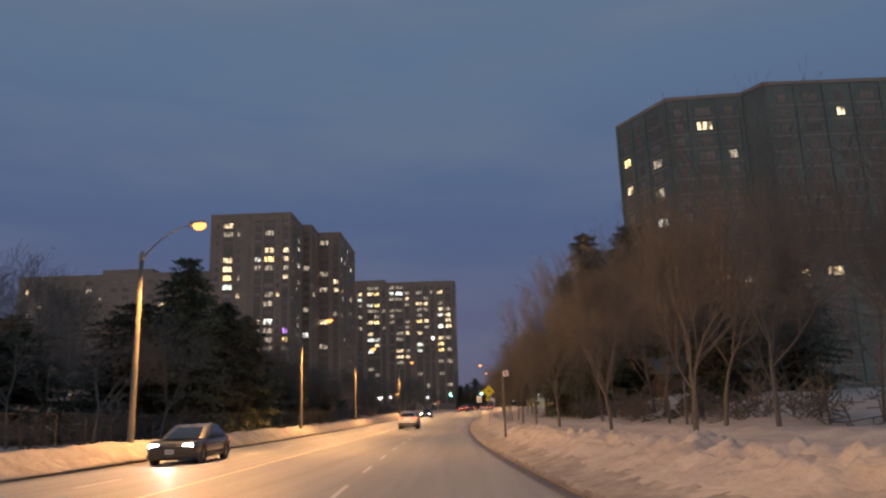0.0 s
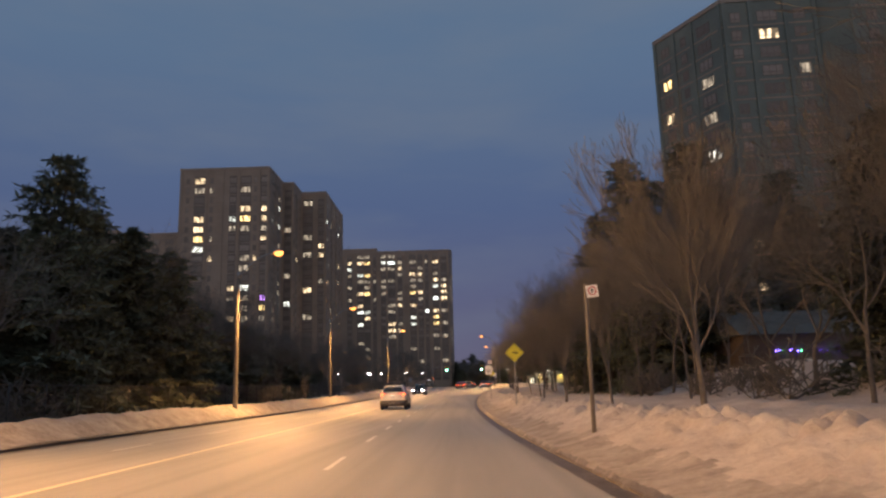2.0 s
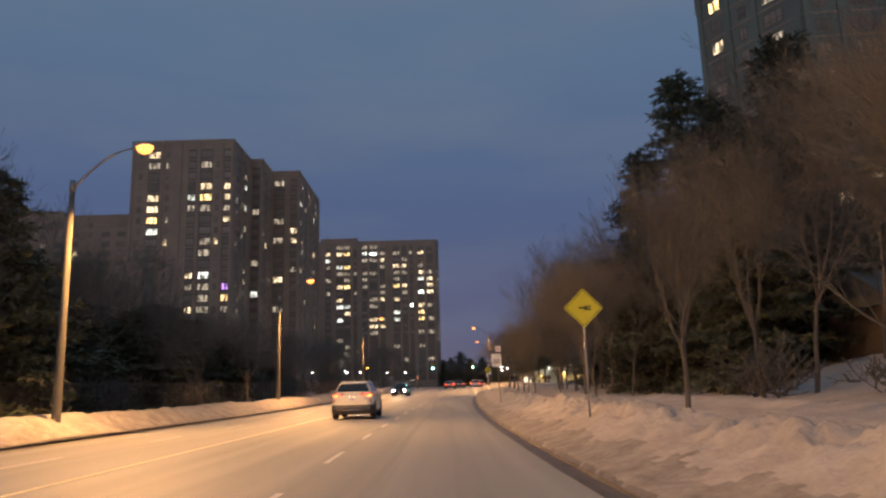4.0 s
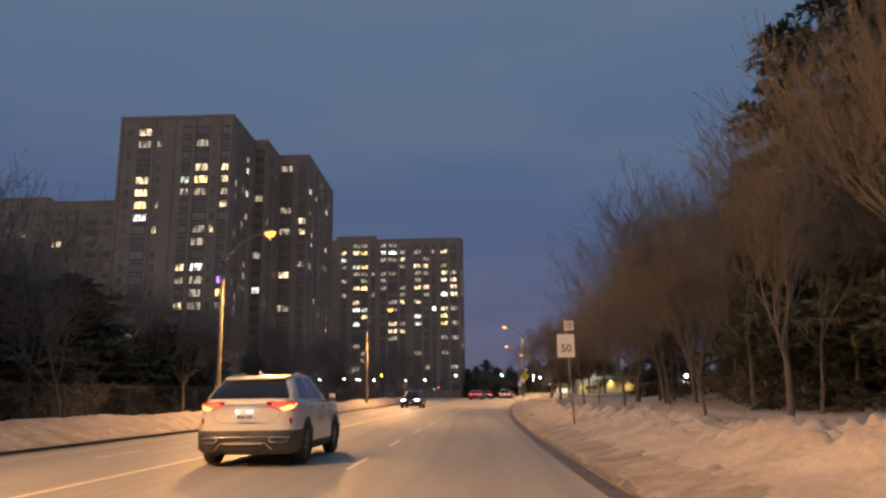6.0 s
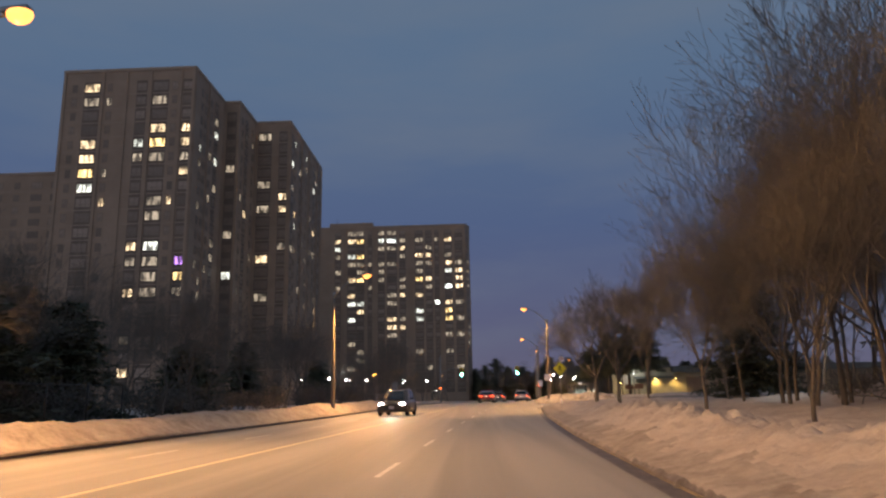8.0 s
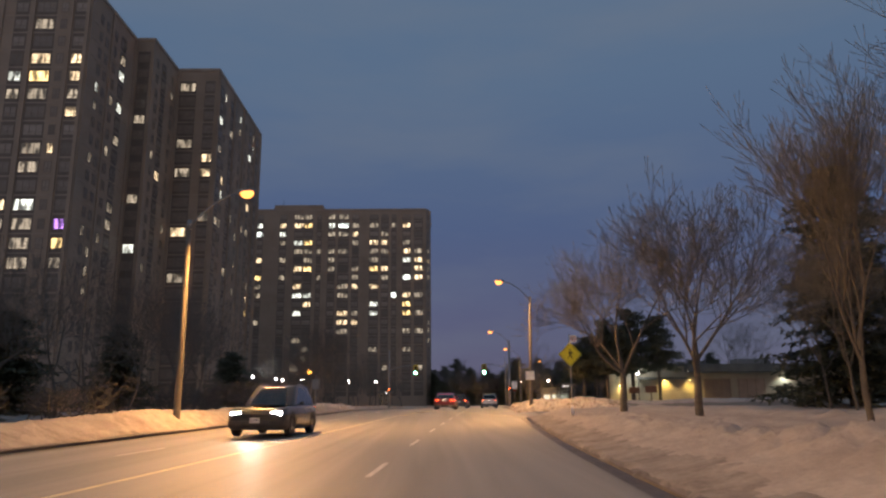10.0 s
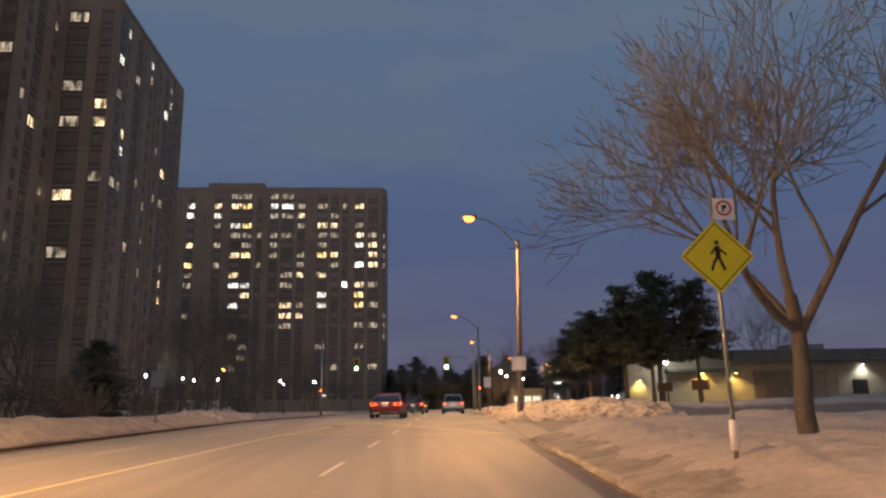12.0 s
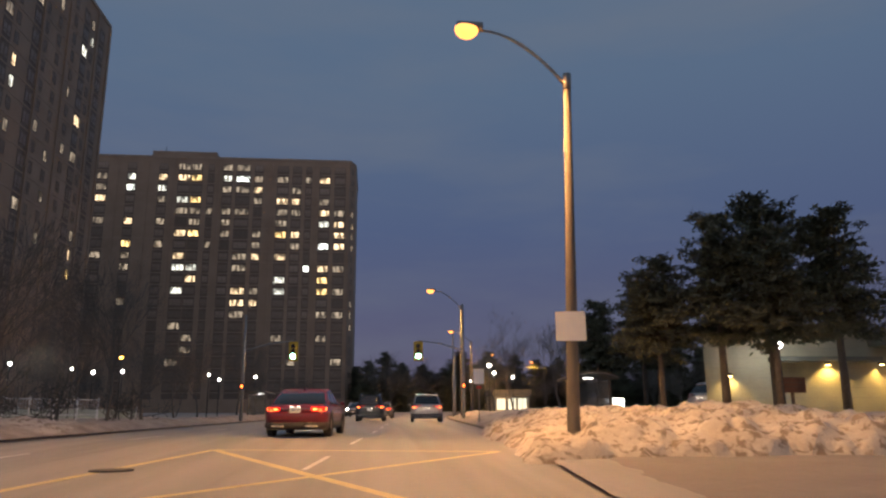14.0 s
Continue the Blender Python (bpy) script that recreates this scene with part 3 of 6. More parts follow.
kerb = tagged(strip("kerb", KERB_R, KERB_R + 0.16, -30, 160.5, 0.015, M["kerb"], depth=0.3), "worn concrete kerb half buried in snow", "kerb", kind="structure")
tagged(strip("kerb", KERB_R, KERB_R + 0.16, 177.0, 300, 0.06, M["kerb"], depth=0.3), "worn concrete kerb half buried in snow", "kerb", kind="structure")
tagged(strip("kerb", KERB_L - 0.16, KERB_L, -30, 300, 0.06, M["kerb"], depth=0.3), "worn concrete kerb half buried in snow", "kerb", kind="structure")
tagged(strip("gutter_slush", KERB_R - 0.34, KERB_R + 0.02, -30, 161, z_on(KERB_R) + 0.006, M["slush"], step=1.0), "thin dark strip of wet slush along the kerb", "slush", kind="stuff")
tagged(strip("gutter_slush", KERB_L, KERB_L + 0.5, -30, 300, z_on(KERB_L) + 0.006, M["slush"], step=1.0), "thin dark strip of wet slush along the kerb", "slush", kind="stuff")

tagged(strip("gutter_slush", KERB_R + 0.10, KERB_R + 0.32, 160.4, 174, z_on(KERB_R) + 0.016, M["dirty_snow"], step=1.0), "thin brown line of slush across the driveway mouth", "slush", kind="stuff")

# the driveway on the right, and its dark edges where the plough scraped
bm = bmesh.new()
rows = []
for i in range(40):
    u = KERB_R - 0.05 + i * 1.0
    f = drive_edge(u)
    rows.append([bm.verts.new((XR(y) + u, y, ZR(y) + 0.03)) for y in (DRIVE0 - f - 0.8, 0.5 * (DRIVE0 + DRIVE1), DRIVE1 + 0.4 * f + 0.5)])
for a, b in zip(rows, rows[1:]):
    for k in range(2):
        bm.faces.new((a[k], b[k], b[k + 1], a[k + 1]))
tagged(part("driveway", bm, M["asphalt"]), "snow-dusted asphalt driveway mouth between snow banks", "driveway", kind="structure")

# painted lines
line = strip("lane_line", YELLOW_U - 0.075, YELLOW_U + 0.075, -30, 164.5, z_on(YELLOW_U), M["centre_paint"])
tagged(line, "long yellow centre line worn by traffic, its colour paled as under headlamps", "road marking", kind="structure")
line = strip("lane_line", YELLOW_U - 0.06, YELLOW_U + 0.06, 188, 206, z_on(YELLOW_U), M["centre_paint"])
tagged(line, "yellow centre line near the traffic signals, its colour paled as under headlamps", "road marking", kind="structure")
DASH_PITCH, DASH_LEN = 7.1, 2.8
DASHES = [1.3, 8.5, 15.7, 22.6, 29.5, 37.6, 45.6, 52.8, 59.9, 67.1, 74.2, 81.4, 88.5, 96.5, 104.4, 112.4, 120.3, 128.7, 137.1, 145.0, 152.1, 159.3, 166.5, 173.3, 179.8, 187.0, 194.0, 201.0, 221.0, 228.0, 235.0, 242.0, 250.0, 258.0]
for y in DASHES:
    y -= DASH_LEN / 2
    tagged(strip("lane_dash", DASH_U - 0.055, DASH_U + 0.055, y, y + DASH_LEN, z_on(DASH_U), M["white_paint"], step=0.8), "worn white painted lane dash on asphalt", "road marking", "lane dashes", "structure")
for i in range(24):
    y = 2.0 + i * DASH_PITCH * 1.15
    tagged(strip("lane_dash", FAR_DASH_U - 0.055, FAR_DASH_U + 0.055, y, y + DASH_LEN, z_on(FAR_DASH_U), M["white_paint"], step=0.8), "worn white painted lane dash on asphalt", "road marking", "oncoming lane dashes", "structure")


def painted_bar(a, b, width, mat, name="box_line"):
    """A straight painted bar on the road between two (u, y) points."""
    bm = bmesh.new()
    n = 14
    d = Vector((b[0] - a[0], b[1] - a[1])).normalized()
    s = Vector((-d.y, d.x)) * width / 2
    rows = []
    for i in range(n + 1):
        u, y = a[0] + (b[0] - a[0]) * i / n, a[1] + (b[1] - a[1]) * i / n
        rows.append([bm.verts.new((XR(y + q * s.y) + u + q * s.x, y + q * s.y, ZR(y + q * s.y) + z_on(u) + 0.003)) for q in (-1, 1)])
    for p, q in zip(rows, rows[1:]):
        bm.faces.new((p[0], p[1], q[1], q[0]))
    tagged(part(name, bm, mat), "yellow keep-clear box line painted across the lanes", "road marking", "keep-clear box", "structure")


BOX = ((1.75, 176.0), (-4.9, 176.4), (-5.85, 164.6), (2.1, 164.4))
for a, b in zip(BOX, BOX[1:]):
    painted_bar(a, b, 0.20, M["yellow_paint"])
painted_bar(BOX[0], BOX[2], 0.20, M["yellow_paint"])
painted_bar(BOX[1], BOX[3], 0.20, M["yellow_paint"])

# manhole cover in the left lane
bm = bmesh.new()
bmesh.ops.create_cone(bm, cap_ends=True, segments=28, radius1=0.36, radius2=0.35, depth=0.02)
tagged(part("manhole_cover", bm, M["dark_metal"], at=spot(-5.2, 171.8, z_on(-5.2) + 0.006)), "round dark iron manhole cover set in the asphalt", "manhole cover")

# ---- apartment towers ----
def window_meshes(w, h, panes=3):
    """A frame with mullions in one piece, proud of the wall, and the pane set back in it; both face -y, centred."""
    t = 0.07
    xs = [-w / 2, -w / 2 + t]
    for k in range(1, panes):
        x = -w / 2 + w * k / panes
        xs += [x - 0.03, x + 0.03]
    xs += [w / 2 - t, w / 2]
    zs = [-h / 2, -h / 2 + t, -h * 0.2, -h * 0.2 + 0.05, h / 2 - t, h / 2]
    bar = lambda i, j: 0 <= i < len(xs) - 1 and 0 <= j < 5 and (i % 2 == 0 or j % 2 == 0)
    bm = bmesh.new()
    made = {}

    def v(i, j, y):
        if (i, j, y) not in made:
            made[(i, j, y)] = bm.verts.new((xs[i], y, zs[j]))
        return made[(i, j, y)]

    f, r = -0.06, -0.002
    for i in range(len(xs) - 1):
        for j in range(5):
            if not bar(i, j):
                continue
            bm.faces.new((v(i, j, f), v(i + 1, j, f), v(i + 1, j + 1, f), v(i, j + 1, f)))
            for di, dj, a, b in ((-1, 0, (i, j + 1), (i, j)), (1, 0, (i + 1, j), (i + 1, j + 1)), (0, -1, (i, j), (i + 1, j)), (0, 1, (i + 1, j + 1), (i, j + 1))):
                if not bar(i + di, j + dj):
                    bm.faces.new((v(*b, f), v(*a, f), v(*a, r), v(*b, r)))
    frame_me = bpy.data.meshes.new("window")
    bm.normal_update()
    bm.to_mesh(frame_me)
    bm.free()
    frame_me.materials.append(M["frame"])
    pane_me = bpy.data.meshes.new("pane")
    e = t - 0.01
    pane_me.from_pydata([(-w / 2 + e, -0.012, -h / 2 + e), (w / 2 - e, -0.012, -h / 2 + e), (w / 2 - e, -0.012, h / 2 - e), (-w / 2 + e, -0.012, h / 2 - e)], [], [(0, 1, 2, 3)])
    return frame_me, pane_me


WINDOW_MESHES = {}


def window_kind(w, h, lit):
    key = (w, h, lit)
    if key not in WINDOW_MESHES:
        frame_me, pane_me = window_meshes(w, h, 3 if w > 2 else 2)
        pane_me.materials.append(M["glass_dark"] if lit == "." else M["win_" + lit])
        WINDOW_MESHES[key] = (frame_me, pane_me)
    return WINDOW_MESHES[key]


class Tower:
    """A tower on a plan (counter-clockwise corners), with storeys, piers, slab edges, parapet and windows."""

    def __init__(self, name, label, plan, top, base, storey, wall_mat, category="apartment tower"):
        self.ob = base_of(name, label, category, at=pose(plan[0][0], plan[0][1], base))
        self.o = Vector((plan[0][0], plan[0][1], base))
        self.plan, self.top, self.base, self.storey, self.mat = [Vector(p) for p in plan], top, base, storey, wall_mat
        self.dark = bmesh.new()
        self.count = 0
        self.rng = random.Random(len(name) + int(top))
        bm = bmesh.new()
        lo = [bm.verts.new((p.x - self.o.x, p.y - self.o.y, 0)) for p in self.plan]
        hi = [bm.verts.new((p.x - self.o.x, p.y - self.o.y, top - base)) for p in self.plan]
        n = len(lo)
        for k in range(n):
            bm.faces.new((lo[k], lo[(k + 1) % n], hi[(k + 1) % n], hi[k]))
        bm.faces.new(hi)
        part("wall", bm, wall_mat, self.ob)
        bm = bmesh.new()
        for k in range(n):
            self.bar(bm, self.plan[k], self.plan[(k + 1) % n], top - 0.15, 0.55, 0.14)
        part("parapet", bm, M["slab"], self.ob)

    def bar(self, bm, a, b, z, h, out):
        d = (b - a).normalized()
        s = Vector((d.y, -d.x)) * out
        q = [a - d * 0.0 + s, b + s, b - s * 0.5, a - s * 0.5]
        lo = [bm.verts.new((p.x - self.o.x, p.y - self.o.y, z - self.o.z)) for p in q]
        hi = [bm.verts.new((p.x - self.o.x, p.y - self.o.y, z + h - self.o.z)) for p in q]
        for k in range(4):
            bm.faces.new((lo[k], lo[(k + 1) % 4], hi[(k + 1) % 4], hi[k]))
        bm.faces.new(hi)
        bm.faces.new(lo[::-1])

    def slabs(self, k, every=1, first=None):
        """Slab edges halfway between the rows of windows."""
        bm = bmesh.new()
        a, b = self.plan[k], self.plan[(k + 1) % len(self.plan)]
        z = self.top - (0.55 * self.storey + 0.9 if first is None else first) - 0.5 * self.storey
        while z > self.base + 2:
            self.bar(bm, a, b, z - 0.09, 0.2, 0.05)
            z -= self.storey * every
        part("slab_edges", bm, M["slab"], self.ob)["kind"] = "stuff"

    def bays(self, k, columns):
        """Dark spandrel strips that tie the windows of a column together."""
        a, b = self.plan[k], self.plan[(k + 1) % len(self.plan)]
        d = (b - a).normalized()
        for s, w, h in columns:
            bm = bmesh.new()
            self.bar(bm, a + d * (s - w / 2 - 0.12), a + d * (s + w / 2 + 0.12), self.base + 3.0, self.top - self.base - 5.0, 0.008)
            part("spandrel", bm, M["spandrel"], self.ob)

    def piers(self, k, places, width=0.5):
        for s in places:
            bm = bmesh.new()
            a, b = self.plan[k], self.plan[(k + 1) % len(self.plan)]
            d = (b - a).normalized()
            self.bar(bm, a + d * (s - width / 2), a + d * (s + width / 2), self.base, self.top - self.base - 0.2, 0.22)
            part("pier", bm, self.mat, self.ob)

    def windows(self, k, columns, rows, chance=0.0, drop=0.0, first=None):
        """columns: (distance along the edge, width, height). rows: lit pattern from the top storey down; '.' is unlit."""
        a, b = self.plan[k], self.plan[(k + 1) % len(self.plan)]
        d = (b - a).normalized()
        turn = math.degrees(math.atan2(d.y, d.x))
        out = Vector((d.y, -d.x))
        n = int((self.top - self.base - 4) / self.storey)
        first = 0.55 * self.storey + 0.9 if first is None else first
        for r in range(n):
            z = self.top - first - r * self.storey
            row = rows[r] if r < len(rows) else ""
            for c, (s, w, h) in enumerate(columns):
                lit = row[c] if c < len(row) else "."
                if lit == "." and self.rng.random() < chance:
                    lit = self.rng.choice("ddddwwc")
                if lit == " ":
                    continue
                p = a + d * s + out * 0.004
                m = pose(p.x - self.o.x, p.y - self.o.y, z - self.o.z, 0, 0, turn)
                if lit != "." or self.count < 110:
                    self.count += lit == "."
                    frame_me, pane_me = window_kind(w, h, lit)
                    ob = new("window", frame_me)
                    ob.parent, ob.matrix_basis = self.ob, m
                    glass = new("pane", pane_me)
                    glass.parent = ob
                else:
                    for slot, me in enumerate(window_kind(w, h, ".")):
                        vs = [self.dark.verts.new(m @ q.co) for q in me.vertices]
                        for poly in me.polygons:
                            self.dark.faces.new([vs[i] for i in poly.vertices]).material_index = slot

    def penthouse(self, x0, x1, y0, y1, h):
        bm = bmesh.new()
        add_box(bm, x0 - self.o.x, x1 - self.o.x, y0 - self.o.y, y1 - self.o.y, self.top - self.o.z, self.top + h - self.o.z)
        part("penthouse", bm, self.mat, self.ob)

    def done(self):
        if len(self.dark.verts):
            part("unlit_glazing", self.dark, [M["frame"], M["glass_dark"]], self.ob)["kind"] = "stuff"
        else:
            self.dark.free()


# the near tower on the left: three stepped blocks
near = Tower("apartment_tower", "tall stepped brown brick apartment tower with scattered lit windows",
             [(-72, 208), (-48, 208), (-48, 223.5), (-45, 223.5), (-45, 234.5), (-37.6, 234.5), (-37.6, 266), (-72, 266)], 61.0, -0.5, 2.655, M["brick"])
wide, mid_w, slim = (2.7, 1.6), (1.7, 1.5), (0.95, 1.5)
TOP_ROW = 3.2
NEAR_FACES = {
    0: ([(2.2, *slim), (5.4, *wide), (8.6, *slim), (14.4, *mid_w), (17.8, *wide), (20.4, *slim), (22.8, *mid_w)],
        [".w.....", ".dd.d..", ".......", "....w.w", ".w.cy.w", ".w.dd.d", ".yd...w", ".......", "..w.d..", "....d..", ".......", "...wc..", "...dd.p", "....d.y", "...wd.d", ".......", ".d.....", "...d..."], 0.02),
    1: ([(3.7, *slim), (5.6, *slim), (8.4, *slim), (11.2, *mid_w)],
        ["....", "...d", "...c", "....", "c.dc", "d...", "...d", "..d.", "....", "....", "...d", "...d", "..d.", ".d..", ".d..", ".d.."], 0.02),
    2: ([(1.5, *mid_w)], ["", ".", ".", ".", "d", ".", ".", ".", ".", "d", ".", ".", "c"], 0.0),
    3: ([(2.0, *slim), (4.8, *mid_w), (8.8, *slim)], ["", "", "", "", "", "", "d..", ".w.", "", "", "..d", "", "", "d.."], 0.03),
    4: ([(2.0, *wide), (6.0, *mid_w)], ["d.", "..", "..", "..", "d.", ".w", "dw", "..", "..", ".d", "w.", "..", "..", "d."], 0.0),
    5: ([(2.4, *mid_w), (4.6, *slim), (9.0, *mid_w), (11.4, *slim), (14.9, *slim), (19.3, *slim), (22.8, *mid_w), (25.0, *slim), (28.5, *mid_w)],
        [".c..c..d.", "....d....", "c.d...c..", "", "d........", ".....d...", ".w....w..", ".c.......", "...d.dd..", "dd..d....", "", "....d....", "..d......", "....d..w.", ".......y."], 0.02)}
for k, (columns, rows_lit, chance) in NEAR_FACES.items():
    near.windows(k, columns, rows_lit, chance, first=TOP_ROW)
    near.bays(k, [c for c in columns if c[1] > 1.5])
    if k != 2:
        near.slabs(k, first=TOP_ROW)
near.piers(0, (0.3, 7.3, 11.6, 16.0, 21.4, 23.75))
near.piers(1, (0.3, 7.0, 15.2))
near.piers(4, (0.25, 7.1))
near.piers(5, (0.3, 10.3, 17.3, 26.5, 31.2))
near.penthouse(-66, -54, 226, 246, 3.2)
near.done()

# the far tower at the end of the road
far = Tower("apartment_tower", "broad brown apartment tower with many lit windows",
            [(-62, 316), (-1.7, 316), (-0.4, 319), (-0.4, 338), (-62, 338)], 57.6, 2.0, 2.53, M["brick"])
FAR_COLUMNS = [(6.6, 2.2, 1.4), (12.8, 1.8, 1.4), (19.5, 1.8, 1.4), (24.0, 2.5, 1.4), (26.75, 2.2, 1.4), (29.8, 1.2, 1.4), (33.4, 1.9, 1.4), (36.8, 2.9, 1.4), (40.2, 1.7, 1.4), (45.5, 2.4, 1.4), (48.6, 1.9, 1.4), (51.2, 1.2, 1.4), (54.8, 2.2, 1.4), (58.2, 2.3, 1.4)]
far.windows(0, FAR_COLUMNS,
            ["...dd.dd......", "dcwwy.cCdd.dw.", "dCc...ddw.d...", "w.dcy...dww.d.", "...ddddd.dd.wd", "dwd.d.d..d..cw", "...wy.d.dyw..w", ".yd..d..d.d.Cw",
             "dd.w...dww....", ".d.cc..d...Cwd", "....w....c..y.", "...c...wdc..yd", ".d.....ww.....", ".......d....dd", "...d..........", "....d....d..d.", "....d.........", "...d......d..d"], 0.01, first=2.0)
far.windows(1, [(1.6, 1.0, 1.4)], [".", ".", ".", ".", "d", "w", "d", "d", ".", ".", ".", ".", "d", "d", "d"], 0.1, first=2.0)
far.bays(0, FAR_COLUMNS)
far.slabs(0, first=2.0)
far.piers(0, (0.3, 9.7, 16.2, 21.6, 31.5, 43.0, 52.8, 59.9))
far.penthouse(-45.5, -31.5, 317, 332, 1.9)
far.penthouse(-49.5, -45.5, 318, 330, 0.7)
tube_base = Vector((-43.5, 320, 59.4)) - far.o
tube_part("antenna", [tube_base, tube_base + Vector((0, 0, 2.4))], [0.09, 0.05], M["dark_metal"], far.ob)
far.done()

# the tower behind the woods on the right
east = Tower("apartment_tower", "dark apartment tower behind roadside trees with few lit windows",
             [(29.8, 117.5), (35.2, 106.4), (46.5, 105.4), (48.5, 102.0), (74, 102.0), (74, 130), (34.5, 130)], 48.2, 0.2, 2.40, M["brick_green"])
east.windows(0, [(2.2, 1.5, 1.35), (5.6, 0.95, 1.35), (9.2, 2.2, 1.4)], ["", "...", "y..", "..d", "w..", "..d", "...", "..c", "..."], 0.03)
east.windows(1, [(1.6, 1.2, 1.35), (5.4, 2.4, 1.4), (9.2, 1.4, 1.35)], ["", ".w.", "...", "..d", "", "", "", "", "", "", "", ".wd", "", "", "w.."], 0.02)
east.windows(3, [(2.5 + 4.2 * i, 2.2 if i % 2 else 1.2, 1.35) for i in range(6)], ["", "..w...", "", "....d.", "", "", "", "", "", "", "", "ww....", "d....."], 0.02)
for k in (0, 1, 3):
    east.slabs(k)
east.piers(0, (0.3, 3.9, 7.2, 12.0))
east.piers(1, (0.3, 3.4, 7.6, 11.0))
east.piers(3, (0.3, 4.6, 8.8, 13.0, 17.2, 21.4, 25.2))
east.penthouse(52, 66, 108, 122, 3.0)
east.done()

# a lower slab block farther left, and one that fills the gap behind
west = Tower("apartment_block", "lower brown slab apartment block mostly hidden by trees",
             [(-137, 221), (-75, 221), (-75, 240), (-137, 240)], 46.5, 0.0, 2.45, M["brick"], "apartment block")
west.windows(0, [(3 + 3.9 * i, 2.2 if i % 3 else 1.2, 1.35) for i in range(15)], ["", "w....d.........", "", ".d.........w...", "w..............", "", ".....d...d....."], 0.03)
west.slabs(0)
west.penthouse(-112, -96, 224, 236, 2.4)
west.done()

# ---- street lamps ----
def street_lamp_parts(ob, arm):
    """Concrete pole, bent steel arm towards +x of length arm, and a cobra-head luminaire."""
    bm = bmesh.new()
    add_tube(bm, [(0, 0, -0.4), (0, 0, 0.02), (0, 0, 4.0), (0, 0, 9.6)], [0.17, 0.165, 0.135, 0.095], 14)
    part("pole", bm, M["pole_concrete"], ob)
    bm = bmesh.new()
    for z in (2.15, 5.3, 9.25):
        add_tube(bm, [(0, 0, z), (0, 0, z + 0.07)], [0.157 - 0.006 * z] * 2, 14)
    part("band", bm, M["dark_metal"], ob)
    s = 1 if arm > 0 else -1
    a = abs(arm)
    bm = bmesh.new()
    pts = []
    for i in range(9):
        t = i / 8
        pts.append((s * (0.05 + (a - 0.3) * t), 0, 9.35 + 1.55 * math.sin(t * math.pi / 2) ** 0.9))
    add_tube(bm, pts, [0.045] * 6 + [0.035] * 3, 8)
    add_tube(bm, [(0, 0, 9.2), (0, 0, 9.66)], [0.11, 0.11], 10)
    part("arm", bm, M["galv"], ob)
    bm = bmesh.new()
    add_box(bm, -0.36, 0.36, -0.15, 0.15, -0.09, 0.09, 0, 0.06)
    for v in bm.verts:
        v.co.z += 0.03 * (v.co.x * s < 0) + 0.02
    head = part("luminaire", bm, M["galv"], ob, at=pose(s * a, 0, LAMP_H - 0.02, 0, s * -6, 0), smooth=True)
    bm = bmesh.new()
    bmesh.ops.create_uvsphere(bm, u_segments=18, v_segments=10, radius=0.27)
    for v in bm.verts:
        v.co = Vector((v.co.x * 1.2, v.co.y, min(v.co.z, 0.03)))
    part("lens", bm, M["lamp_lens"], head, "glowing orange lens", smooth=True, at=pose(s * 0.08, 0, -0.06))


left_lamp = base_of("street_lamp", "concrete street lamp with a curved arm and lit orange head", "street lamp", "street lamps on the far side", LEFT_PLACES[0])
street_lamp_parts(left_lamp, 2.6)
for at in LEFT_PLACES[1:]:
    copy_thing(left_lamp, at)
right_lamp = base_of("street_lamp", "concrete street lamp with a curved arm and lit orange head", "street lamp", "street lamps on the near side", RIGHT_PLACES[0])
street_lamp_parts(right_lamp, -2.6)
for at in RIGHT_PLACES[1:]:
    copy_thing(right_lamp, at)

# ---- signs ----
def steel_post(ob, top, r=0.03):
    tube_part("post", [(0, 0, -0.6), (0, 0, top)], r, M["galv"], ob)


def no_parking_plate(ob, z, s=0.30, dx=0.0, tilt=0.0):
    bm = bmesh.new()
    add_plate(bm, rounded(s / 2, s / 2, 0.025), -0.052, -0.048, 0, dx, z)
    plate = part("plate", bm, M["sign_white"], ob)
    bm = bmesh.new()
    ring = []
    n = 28
    for k in range(n):
        a = 2 * math.pi * k / n
        ring.append([bm.verts.new((dx + r * math.cos(a), -0.056, z + 0.01 + r * math.sin(a))) for r in (0.36 * s, 0.27 * s)])
    for k in range(n):
        bm.faces.new((ring[k][0], ring[k][1], ring[(k + 1) % n][1], ring[(k + 1) % n][0]))
    part("ring", bm, M["sign_red"], plate)
    bm = bmesh.new()
    add_box(bm, dx - 0.025 * s / 0.3, dx, -0.055, -0.053, z - 0.05, z + 0.06)
    add_box(bm, dx, dx + 0.04 * s / 0.3, -0.055, -0.053, z + 0.005, z + 0.06)
    part("symbol", bm, M["sign_black"], plate)
    for p in (plate, *plate.children):
        p.data.transform(Matrix.Translation((dx, 0, z)) @ Matrix.Rotation(radians(-tilt), 4, "Y") @ Matrix.Translation((-dx, 0, -z)))


